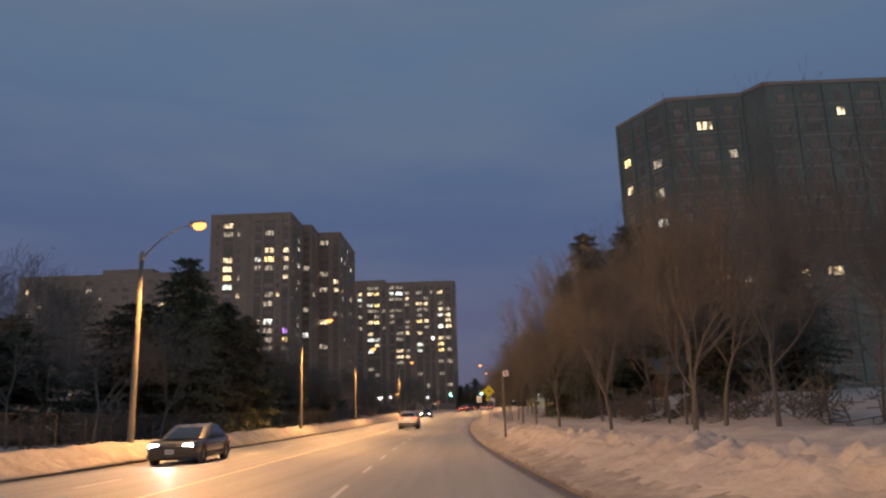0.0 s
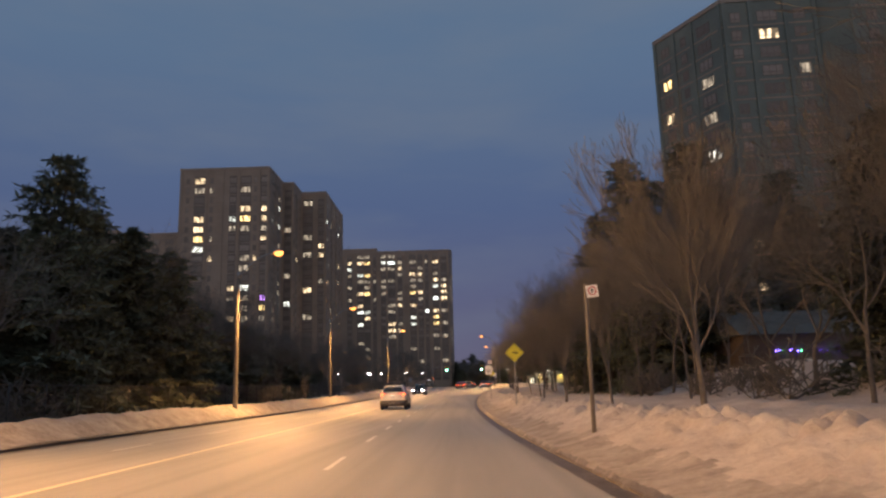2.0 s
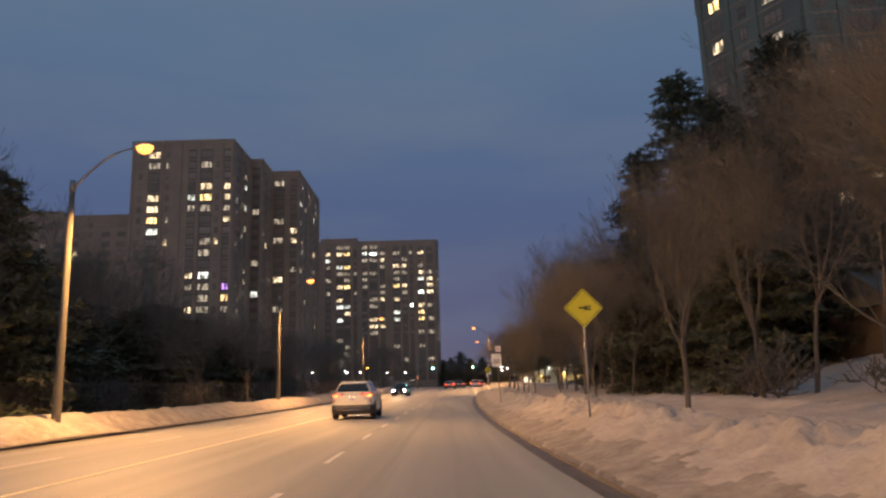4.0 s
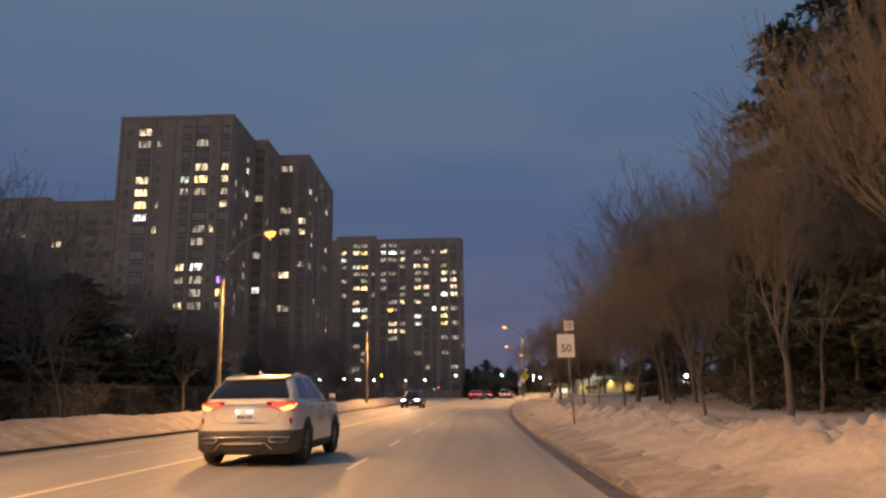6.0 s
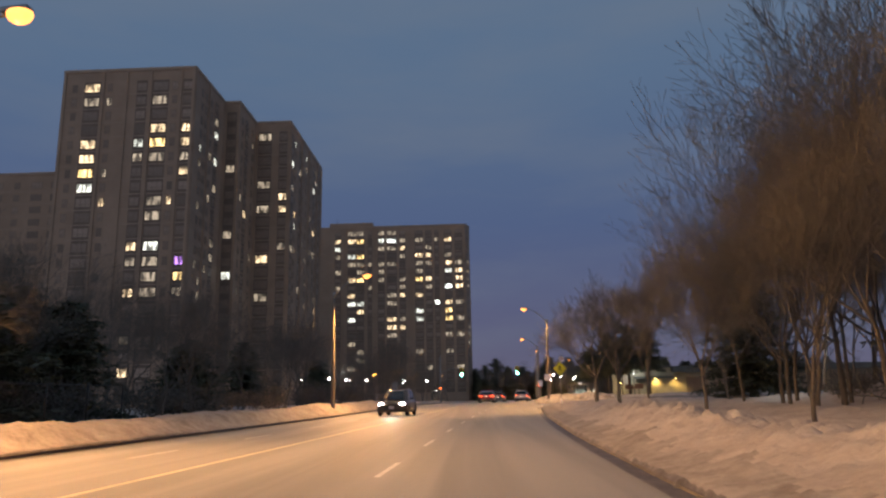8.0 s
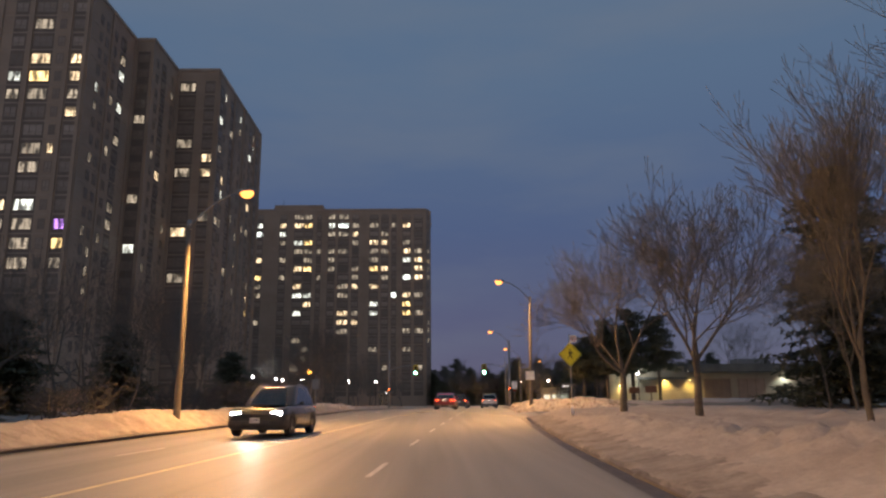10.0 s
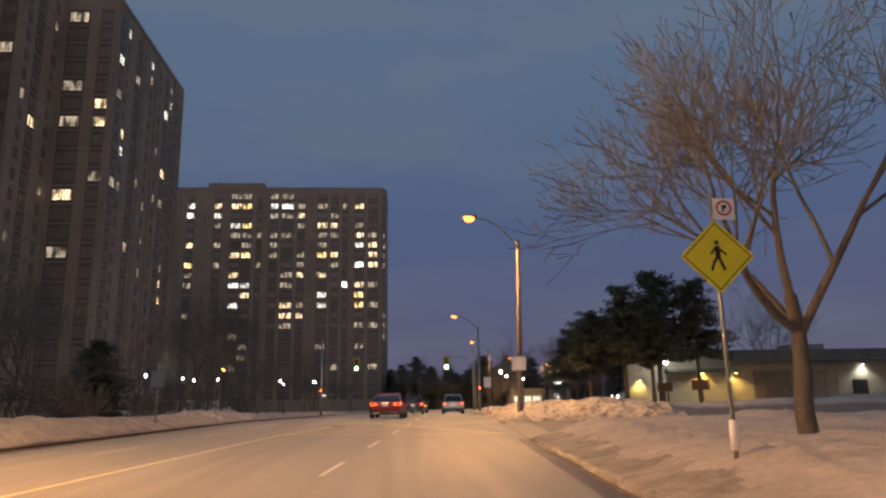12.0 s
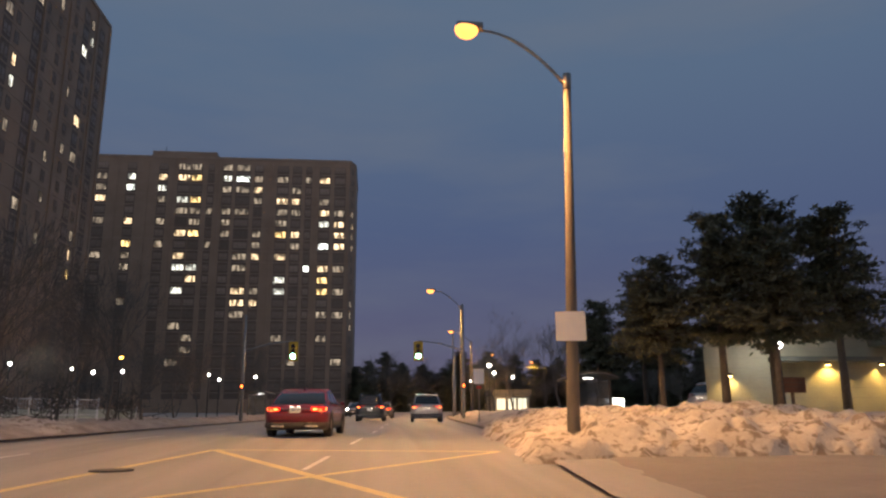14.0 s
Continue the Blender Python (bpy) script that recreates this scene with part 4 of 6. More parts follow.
def diamond(ob, z, side, symbol):
    half = side / math.sqrt(2)
    bm = bmesh.new()
    pts = []
    for k in range(4):
        a = radians(90 * k)
        for da in (-4, 0, 4):
            r = half * (0.985 if da == 0 else 0.955)
            pts.append((r * math.cos(a + radians(da)), r * math.sin(a + radians(da))))
    add_plate(bm, pts, -0.052, -0.046, 0, 0, z)
    plate = part("plate", bm, M["sign_yellow"], ob)
    bm = bmesh.new()
    for k in range(4):
        a0, a1 = radians(90 * k), radians(90 * k + 90)
        v = [bm.verts.new((r * math.cos(a), -0.0555, z + r * math.sin(a))) for r, a in ((half * 0.92, a0), (half * 0.92, a1), (half * 0.885, a1), (half * 0.885, a0))]
        bm.faces.new(v)
    part("border", bm, M["sign_black"], plate)
    if symbol == "walker":
        bm = bmesh.new()
        s = side / 0.75
        bmesh.ops.create_circle(bm, cap_ends=True, segments=14, radius=0.034 * s, matrix=Matrix.Translation((0.0, -0.0556, z + 0.20 * s)) @ Matrix.Rotation(radians(90), 4, "X"))
        for a, b, w in (((0.0, 0.15), (0.01, 0.0), 0.075), ((0.01, 0.01), (0.09, -0.20), 0.042), ((0.0, 0.01), (-0.06, -0.10), 0.042), ((-0.06, -0.10), (-0.10, -0.21), 0.036), ((0.0, 0.13), (0.10, 0.05), 0.03), ((0.10, 0.05), (0.14, 0.02), 0.026), ((-0.01, 0.13), (-0.10, 0.03), 0.03)):
            a, b = Vector(a) * s, Vector(b) * s
            d = (b - a).normalized()
            q = Vector((-d.y, d.x)) * w * s / 2
            bm.faces.new([bm.verts.new((p.x, -0.0556, z + p.y)) for p in (a - q, b - q, b + q, a + q)])
        part("symbol", bm, M["sign_black"], plate, "black walking symbol")
    else:
        bm = bmesh.new()
        for x0, x1, z0, z1 in ((-0.12, 0.10, -0.02, 0.02), (0.02, 0.20, -0.055, -0.02), (0.02, 0.20, 0.02, 0.05)):
            add_box(bm, x0, x1, -0.0565, -0.055, z + z0, z + z1)
        part("symbol", bm, M["sign_black"], plate, "black lane symbol")


# small no-parking sign on a slim wooden pole
ob = base_of("parking_sign", "small white no-parking plate on a tall pole in snow", "traffic sign", at=spot(3.80, 40.25, 0, 4))
bm = bmesh.new()
add_tube(bm, [(-0.01, 0.02, -0.3), (0, 0.02, 3.92)], [0.055, 0.05], 12)
part("post", bm, M["pole_concrete"], ob)
no_parking_plate(ob, 3.73, 0.30, 0.14, 7.0)
# yellow diamond
ob = base_of("warning_sign", "yellow diamond warning sign on a steel post in snow", "traffic sign", at=spot(4.15, 62.8, 0, 2))
steel_post(ob, 3.9)
diamond(ob, 3.42, 0.73, "lane")
# speed limit with a small plate above
ob = base_of("speed_sign", "white speed limit sign reading 50 with a small plate above", "traffic sign", at=spot(3.80, 92.0, 0, 2))
bm = bmesh.new()
add_tube(bm, [(0.16, 0, 0.3), (0.02, 0, 3.2), (-0.02, 0, 4.15)], [0.03] * 3, 10)
part("post", bm, M["galv"], ob)
bm = bmesh.new()
add_plate(bm, rounded(0.315, 0.415, 0.05), -0.052, -0.046, 0, -0.03, 3.15)
plate = part("plate", bm, M["sign_white"], ob)
lettering("numerals", "50", 0.40, M["sign_black"], plate, pose(-0.02, -0.056, 3.05, 90, 0, 0))
bm = bmesh.new()
for k in range(3):
    add_box(bm, -0.2, 0.16, -0.0555, -0.053, 3.40 + 0.05 * k, 3.425 + 0.05 * k)
part("legend", bm, M["sign_white"], plate)
no_parking_plate(ob, 3.88, 0.34, 0.11)
# pedestrian crossing ahead
ob = base_of("crossing_sign", "yellow diamond pedestrian sign with a small white plate above", "traffic sign", at=spot(4.10, 147.5, 0, 3))
steel_post(ob, 4.15)
tube_part("sleeve", [(0, 0, 0.55), (0, 0, 0.95)], 0.06, M["sign_white"], ob, "white plastic sleeve at the foot")
diamond(ob, 3.22, 0.75, "walker")
no_parking_plate(ob, 3.92, 0.32, 0.16)
# square white board strapped to the first pole on the near side, another on the next
for u, y, z, hw, hh in ((3.56, 176.0, 2.92, 0.37, 0.36),):
    ob = base_of("pole_sign", "plain white square sign strapped to a lamp pole", "traffic sign", at=spot(u, y))
    bm = bmesh.new()
    add_plate(bm, rounded(hw, hh, 0.04), -0.19, -0.18, 0, 0, z)
    plate = part("plate", bm, M["sign_white"], ob)
    bm = bmesh.new()
    add_plate(bm, rounded(hw - 0.015, hh - 0.015, 0.03), -0.1925, -0.191, 0, 0, z)
    part("face", bm, M["sign_white"], plate)
    bm = bmesh.new()
    add_box(bm, -0.12, 0.12, -0.18, -0.12, z + 0.15, z + 0.19)
    add_box(bm, -0.12, 0.12, -0.18, -0.12, z - 0.19, z - 0.15)
    part("strap", bm, M["galv"], ob)


# ---- traffic signals ----
def signal_head(parent, at, lit=True):
    bm = bmesh.new()
    add_box(bm, -0.19, 0.19, -0.10, 0.12, -0.56, 0.56, 0, 0.03)
    head = part("signal_head", bm, M["sig_yellow"], parent, "yellow three-lens signal housing showing green", at=at)
    bm = bmesh.new()
    add_plate(bm, rounded(0.34, 0.72, 0.08), 0.06, 0.065)
    part("backboard", bm, M["sig_yellow"], head)
    for k, z in enumerate((0.36, 0.0, -0.36)):
        bm = bmesh.new()
        bmesh.ops.create_cone(bm, cap_ends=True, segments=20, radius1=0.165, radius2=0.155, depth=0.03, matrix=Matrix.Translation((0, -0.115, z)) @ Matrix.Rotation(radians(90), 4, "X"))
        part("lens", bm, M["sig_green"] if k == 2 and lit else M["sig_dark"], head, "lit green lens" if k == 2 else "")
        bm = bmesh.new()
        prev = None
        for j in range(13):
            a = radians(-20 + 220 * j / 12)
            cur = [bm.verts.new((0.165 * math.cos(a), y, z + 0.165 * math.sin(a))) for y in (-0.10, -0.30 + 0.06 * abs(j - 6) / 6)]
            if prev:
                bm.faces.new((prev[0], prev[1], cur[1], cur[0]))
            prev = cur
        part("visor", bm, M["dark_metal"], head)


def signal_mast(at, arm, top, label):
    ob = base_of("traffic_signal", label, "traffic signal", "traffic signals", at)
    bm = bmesh.new()
    add_tube(bm, [(0, 0, -0.4), (0, 0, 3.5), (0, 0, top)], [0.13, 0.11, 0.075], 14)
    part("pole", bm, M["galv"], ob)
    bm = bmesh.new()
    add_tube(bm, [(0, 0, 5.1), (arm * 0.5, 0, 5.65), (arm, 0, 5.86)], [0.05, 0.045, 0.04], 10)
    part("arm", bm, M["galv"], ob)
    signal_head(ob, pose(arm, -0.05, 5.08))
    bm = bmesh.new()
    add_box(bm, -0.16, 0.16, -0.26, -0.12, 2.35, 2.75, 0, 0.02)
    box = part("crossing_head", bm, M["dark_metal"], ob)
    bm = bmesh.new()
    add_box(bm, -0.07, 0.07, -0.268, -0.262, 2.46, 2.64)
    part("crossing_lamp", bm, M["crossing"], box, "lit orange stop symbol")


signal_mast(spot(3.22, 212.6), -3.35, 8.6, "steel traffic signal mast with a green light over the lane")
signal_mast(spot(-12.98, 213.5), 3.6, 7.8, "steel traffic signal mast with a green light across the road")

# ---- trees ----
def bare_tree_meshes(seed, height, spread=0.55, trunk_r=0.16, fork=0.22, last=5, kids_more=0):
    """A leafless tree: tapered trunk with limbs, and a crown of thin twigs."""
    rng = random.Random(seed)
    wood, twigs = bmesh.new(), bmesh.new()

    def limb(p, d, length, r, level):
        n = 4 if level < 2 else (3 if level < 3 else (2 if level < 4 else 1))
        pts, rad = [p], [r]
        q, dd = p.copy(), d.copy()
        for i in range(n):
            dd = (dd + Vector((rng.uniform(-1, 1), rng.uniform(-1, 1), rng.uniform(-0.3, 0.7))) * 0.16).normalized()
            q = q + dd * length / n
            pts.append(q.copy())
            rad.append(max(r * (1 - 0.42 * (i + 1) / n), 0.011))
        add_tube(wood if level < 3 else twigs, pts, rad, 8 if level == 0 else (5 if level < 3 else 3), caps=False)
        if level >= last or length < 0.20:
            return
        kids = (4 if level == 0 else (4 if level < 4 else 3)) + (kids_more if level < 5 else 0)
        for k in range(kids):
            t = rng.uniform(0.35, 1.0) if level else rng.uniform(0.7, 1.0)
            if k == 0:
                t = 1.0
            i = min(int(t * n), n - 1)
            at = pts[i].lerp(pts[i + 1], t * n - i)
            az = rng.uniform(0, 2 * math.pi) if level else 2 * math.pi * (k + rng.uniform(-0.3, 0.3)) / kids
            tilt = rng.uniform(0.45, 0.95) * spread / 0.55 if k else rng.uniform(0.05, 0.3)
            side = dd.orthogonal().normalized()
            side.rotate(Matrix.Rotation(az, 3, dd))
            nd = (dd * math.cos(tilt) + side * math.sin(tilt) + Vector((0, 0, 0.16))).normalized()
            limb(at, nd, length * rng.uniform(0.60, 0.80) * (1.3 if level == 0 else 1), rad[i] * 0.62, level + 1)

    limb(Vector((0, 0, -0.3)), Vector((0.04, 0.02, 1)).normalized(), height * fork + 0.3, trunk_r, 0)
    top = max([v.co.z for v in twigs.verts] + [1.0])
    for bm in (wood, twigs):
        for v in bm.verts:
            k = height / top
            v.co = Vector((v.co.x * k, v.co.y * k, v.co.z * (k if v.co.z > 0 else 1)))
    return wood, twigs


def conifer_meshes(seed, height, width, bare=0.08, rounded_top=False, fine=1.0, sprays=3):
    """An evergreen: straight trunk, whorls of drooping boughs, each hung with many small needle sprays."""
    rng = random.Random(seed)
    wood, crown_bm = bmesh.new(), bmesh.new()
    add_tube(wood, [(0, 0, -0.3), (0, 0, height * 0.5), (0, 0, height * 0.97)], [0.022 * height, 0.013 * height, 0.02], 8)
    z = height * bare
    while z < height * 0.985:
        t = (z - height * bare) / (height * (1 - bare))
        if rounded_top:
            reach = width * (0.35 + 0.85 * math.sin(math.pi * min(t * 0.72 + 0.26, 1.0)) ** 0.9) * 0.8 * rng.uniform(0.55, 1.2)
        else:
            reach = width * (1 - t) ** 0.58 * rng.uniform(0.55, 1.15) + 0.35
        for k in range(rng.randint(7, 10) if sprays < 4 else rng.randint(4, 6)):
            az = rng.uniform(0, 2 * math.pi)
            ln = reach * rng.uniform(0.65, 1.12)
            out = Vector((math.cos(az), math.sin(az), 0))
            lift = (0.35 if rounded_top else 0.18) * t - 0.16
            n = max(3, int(ln / 0.30))
            tips = []
            for i in range(n + 1):
                s = i / n
                tips.append(Vector((0, 0, z)) + out * ln * s + Vector((0, 0, ln * (lift * s - 0.22 * s * s + (0.16 * s ** 3)))))
            add_tube(wood, [tips[0], tips[n // 2], tips[-1]], [0.035, 0.02, 0.008], 3, caps=False)
            for i in range(1, n + 1):
                for _ in range(sprays):
                    c = tips[i] + Vector((rng.uniform(-1, 1), rng.uniform(-1, 1), rng.uniform(-0.8, 0.5))) * (0.16 if sprays < 4 else 0.24)
                    for _ in range(3):
                        d = (out * rng.uniform(-0.2, 1.0) + Vector((rng.uniform(-1, 1), rng.uniform(-1, 1), rng.uniform(-0.7, 0.45)))).normalized() * rng.uniform(0.25, 0.60) * fine
                        s = d.cross(Vector((rng.uniform(-1, 1), rng.uniform(-1, 1), 1))).normalized() * rng.uniform(0.05, 0.10) * fine * (1.0 if sprays > 3 else 0.72)
                        crown_bm.faces.new([crown_bm.verts.new(p) for p in (c - d * 0.1, c + d * 0.45 - s * 1.3, c + d, c + d * 0.45 + s * 1.3)])
        z += max(0.22, height * 0.024) * rng.uniform(0.7, 1.3)
    return wood, crown_bm


def bare_tree(seed, height, at, label, **kw):
    ob = base_of("bare_tree", label, "tree", "bare roadside trees", at)
    wood, twigs = bare_tree_meshes(seed, height, **kw)
    part("trunk", wood, M["bark"], ob)
    part("crown", twigs, M["twig"], ob)
    return ob


def conifer(seed, height, width, at, label, **kw):
    ob = base_of("conifer", label, "tree", "evergreen trees", at)
    wood, crown_bm = conifer_meshes(seed, height, width, **kw)
    part("trunk", wood, M["bark"], ob)
    part("crown", crown_bm, M["needles"], ob)
    return ob


def again(ob, m, s=1.0, sz=None):
    o = copy_thing(ob, m)
    o.scale = (s, s, sz or s)
    return o


BARE = [bare_tree(11, 8.6, spot(6.9, 41.5, 0.6, 30), "slender bare tree standing in roadside snow", trunk_r=0.14, fork=0.36, spread=0.34, last=6),
        bare_tree(12, 8.4, spot(6.95, 29.3, 0.6), "slender bare tree standing in roadside snow", trunk_r=0.12, fork=0.38, spread=0.34, last=6),
        bare_tree(13, 10.5, spot(7.2, 151.6, 0.55), "large bare tree with a forked trunk in snow", trunk_r=0.20, fork=0.25, spread=0.62, last=6),
        bare_tree(14, 9.0, spot(7.58, 139.6, 0.55, 40), "leaning bare tree standing in roadside snow", trunk_r=0.15, spread=0.5, last=6)]
rng = random.Random(5)
# the row of street trees on the near side, about ten metres apart
for i, (u, y, s) in enumerate(((6.74, 19.4, 0.9), (6.83, 51.5, 0.85), (7.02, 63.8, 0.9), (6.87, 74.9, 0.85), (8.05, 83.6, 1.0), (7.36, 88.0, 0.75), (6.83, 97.6, 0.75), (7.2, 107.5, 0.8), (7.5, 117.5, 0.85), (7.5, 128.6, 1.0))):
    again(BARE[i % 2], spot(u, y, 0.5, rng.uniform(0, 360)), s)
# lighter trees for the far side and the street's end
FAR = [bare_tree(51, 11.0, spot(-24.0, 171.0, 0.1), "bare tree with a thin twiggy crown beyond the road", trunk_r=0.14, fork=0.28, spread=0.55),
       bare_tree(52, 12.5, spot(-29.0, 187.0, 0.1), "bare tree with a thin twiggy crown beyond the road", trunk_r=0.15, fork=0.25, spread=0.6),
       bare_tree(53, 9.5, spot(-21.0, 158.0, 0.1), "bare tree with a thin twiggy crown beyond the road", trunk_r=0.12, fork=0.3, spread=0.5)]
# dense bare woods behind the street trees
WOODS = [bare_tree(15, 15.0, spot(15.0, 44.0, 0.6), "tall bare tree in dense roadside woods", trunk_r=0.15, fork=0.3, spread=0.5, last=6, kids_more=0),
         bare_tree(16, 16.5, spot(17.5, 61.0, 0.6), "tall bare tree in dense roadside woods", trunk_r=0.16, fork=0.28, spread=0.56, last=6, kids_more=0),
         bare_tree(17, 14.0, spot(14.0, 75.0, 0.6), "tall bare tree in dense roadside woods", trunk_r=0.14, fork=0.33, spread=0.48, last=6, kids_more=0)]
for i in range(30):
    y = 26 + 3.3 * i + rng.uniform(-1.5, 1.5)
    u = rng.uniform(13.5, 18) if i % 2 else rng.uniform(18, 30)
    again(WOODS[i % 3], spot(u, y, 0.8, rng.uniform(0, 360)), rng.uniform(0.75, 1.0), rng.uniform(0.95, 1.15) if y > 75 else rng.uniform(0.68, 0.88))
for u, y, s in ((11.5, 109.0, 0.72), (12.5, 114.0, 0.85), (15.5, 118.5, 0.95), (11.8, 121.0, 0.75), (14.5, 125.5, 0.9), (18.5, 128.0, 1.0), (13.0, 99.0, 0.8), (12.6, 92.0, 0.75), (13.6, 111.0, 1.0), (11.0, 116.5, 0.85), (14.2, 121.5, 1.05), (16.5, 113.0, 1.15), (12.2, 128.0, 0.8), (17.6, 124.0, 1.1)):
    again(WOODS[int(y) % 3], spot(u, y, 0.5, rng.uniform(0, 360)), s)
for i in range(22):
    y = 52 + 5.2 * i + rng.uniform(-2, 2)
    again(FAR[i % 3], spot(rng.uniform(-42, -23), y, 0.2, rng.uniform(0, 360)), rng.uniform(0.7, 1.0))
# bare trees round the low building and beyond
for u, y, s in ((13.0, 212, 0.8), (9.5, 232, 0.9), (15.0, 236, 1.1), (7.5, 250, 0.8), (20, 250, 1.1), (26, 262, 1.2)):
    again(FAR[int(y) % 3], spot(u, y, 0.2, rng.uniform(0, 360)), s)
# two slim street trees before the far tower's court, and one behind the low building
for x, y, turn, s in ((-11.5, 203.6, 40, 1.1), (-11.8, 190.7, 200, 1.0), (42.3, 216.0, 100, 1.3)):
    again(FAR[2 if s < 1.2 else 1], pose(x, y, ZR(y) + 0.1, 0, 0, turn), s)

FIR = [conifer(21, 15.0, 4.6, spot(-26.0, 75.0, 0.2), "tall dark spruce beside the road"),
       conifer(22, 12.5, 4.2, spot(-21.0, 78.0, 0.2), "dark spruce with drooping boughs"),
       conifer(23, 20.0, 4.6, spot(16.5, 100.0, 0.4), "very tall dark evergreen rising over the snow")]
PINE = [conifer(31, 8.4, 2.3, spot(11.6, 186.0, 0.3), "dark rounded pine in front of a low building", bare=0.40, rounded_top=True, fine=0.55, sprays=8),
        conifer(32, 9.4, 2.6, spot(14.4, 187.4, 0.3), "dark rounded pine in front of a low building", bare=0.42, rounded_top=True, fine=0.55, sprays=8)]
again(PINE[0], spot(9.4, 187.0, 0.3, 120), 0.80)
again(PINE[1], spot(16.8, 186.4, 0.3, 70), 0.92)
again(PINE[0], spot(13.0, 184.4, 0.3, 200), 0.88)
again(PINE[0], spot(10.6, 201.5, 0.2, 40), 0.85)
again(PINE[1], spot(12.8, 199.5, 0.2, 250), 0.85)
again(PINE[0], spot(14.9, 203.0, 0.2, 310), 1.0)
again(FIR[0], spot(21.0, 155.5, 0.3, 30), 1.1, 0.96)
for u, y, s in ((18.0, 152.0, 0.7), (26.0, 159.0, 0.75), (27.0, 163.0, 0.7), (12.6, 124.0, 0.8), (15.5, 130.0, 0.95), (18.5, 136.0, 1.0), (21.5, 141.0, 1.05), (25.5, 146.0, 1.1), (16.5, 146.5, 0.7), (30.0, 152.0, 1.1)):
    again(WOODS[int(y) % 3], spot(u, y, 0.3, rng.uniform(0, 360)), s)
for u, y, s in ((-24.0, 72.0, 0.95), (-28.0, 80.0, 1.05), (-22.5, 86.0, 0.85), (-31.0, 90.0, 1.1), (-26.0, 96.0, 0.95), (-21.5, 101.0, 0.75), (-29.0, 108.0, 0.95), (-24.0, 116.0, 0.8), (-34.0, 66.0, 1.15), (-25.0, 126.0, 0.75), (-23.0, 144.0, 0.7), (-29.0, 140.0, 0.85)):
    again(WOODS[int(y) % 3], spot(u, y, 0.1, rng.uniform(0, 360)), s)
# evergreens on the near side
for u, y, k, s in ((20.0, 93.0, 2, 1.1), (24.5, 101.0, 2, 1.2), (20.5, 107.5, 1, 1.15), (19.0, 114.0, 2, 0.85), (29.0, 110.0, 2, 1.3), (17.5, 84.0, 0, 0.95), (31.0, 64.0, 0, 1.0), (21.0, 55.0, 1, 1.1), (33.0, 92.0, 2, 1.1), (22.0, 124.0, 2, 0.85), (18.8, 96.0, 2, 1.25), (23.0, 88.0, 2, 1.2)):
    again(FIR[k], spot(u, y, 0.4, rng.uniform(0, 360)), s)
again(FIR[0], spot(-23.4, 66.0, 0.2, 75), 1.15, 1.10)
again(FIR[1], spot(-21.6, 71.5, 0.2, 190), 1.1, 1.05)
# evergreens and bare trees on the far side
for u, y, k, s in ((-24.6, 84.0, 1, 0.85), (-29.5, 70.0, 0, 1.1), (-26.0, 90.0, 1, 0.95), (-31.0, 84.0, 0, 0.9), (-25.5, 104.0, 1, 0.85), (-27.0, 113.0, 0, 0.82), (-31.0, 120.0, 0, 0.9), (-24.0, 121.0, 1, 0.72), (-26.0, 133.0, 1, 0.75),
                   (-34.0, 140.0, 0, 0.8), (-26.0, 62.0, 1, 0.8), (-33.0, 55.0, 0, 0.85), (-27.0, 150.0, 1, 0.6), (-33.0, 165.0, 1, 0.75), (-40.0, 100.0, 0, 1.0), (-42.0, 128.0, 0, 1.0), (-31.5, 205.0, 1, 0.72), (-38.0, 190.0, 0, 0.75)):
    again(FIR[k], spot(u, y, 0.2, rng.uniform(0, 360)), s * (1.75 if y < 130 else 1.2), s * 0.78)
for u, y, s in ((-20.0, 43.0, 0.9), (-24.0, 36.0, 1.1), (-19.5, 52.0, 0.95), (-27.0, 46.0, 1.2), (-17.0, 96.0, 0.75), (-18.5, 112.0, 0.8), (-17.5, 128.0, 0.7), (-21.0, 139.0, 0.9), (-15.2, 174.0, 0.5), (-16.5, 188.0, 0.55), (-15.6, 201.0, 0.5),
                (-22.0, 168.0, 0.95), (-27.0, 180.0, 1.0), (-21.0, 196.0, 0.8), (-25.0, 212.0, 0.9), (-18.5, 222.0, 0.7), (-30.0, 226.0, 1.0), (-20.0, 240.0, 0.9), (-36.0, 158.0, 1.2), (-45.0, 60.0, 1.5), (-52.0, 80.0, 1.6), (-38.0, 74.0, 1.5), (-33.0, 98.0, 1.4), (-45, 150, 1.4), (-48, 175, 1.4), (-38, 205, 1.2), (-24, 156, 1.0)):
    again(FAR[int(y * 3) % 3], spot(u, y, 0.2, rng.uniform(0, 360)), s)
# the wooded end of the street
for i in range(58):
    x = -40 + 2.9 * i + rng.uniform(-2, 2)
    k = i % 3
    again(FAR[k], pose(x, 312 + rng.uniform(-14, 30) + (18 if x < 2 else 0), ZR(300) - 0.4, 0, 0, rng.uniform(0, 360)), rng.uniform(0.8, 1.1))
for i in range(52):
    again(FIR[i % 2], pose(-1 + 2.1 * i + rng.uniform(-1.5, 1.5), 318 + rng.uniform(-8, 18), ZR(318) - 0.4, 0, 0, rng.uniform(0, 360)), rng.uniform(0.9, 1.3), rng.uniform(0.6, 0.95))
for i in range(26):
    again(FAR[i % 3], spot(rng.uniform(-75, -24), 225 + 2.9 * i, -0.3, rng.uniform(0, 360)), rng.uniform(0.7, 1.0))

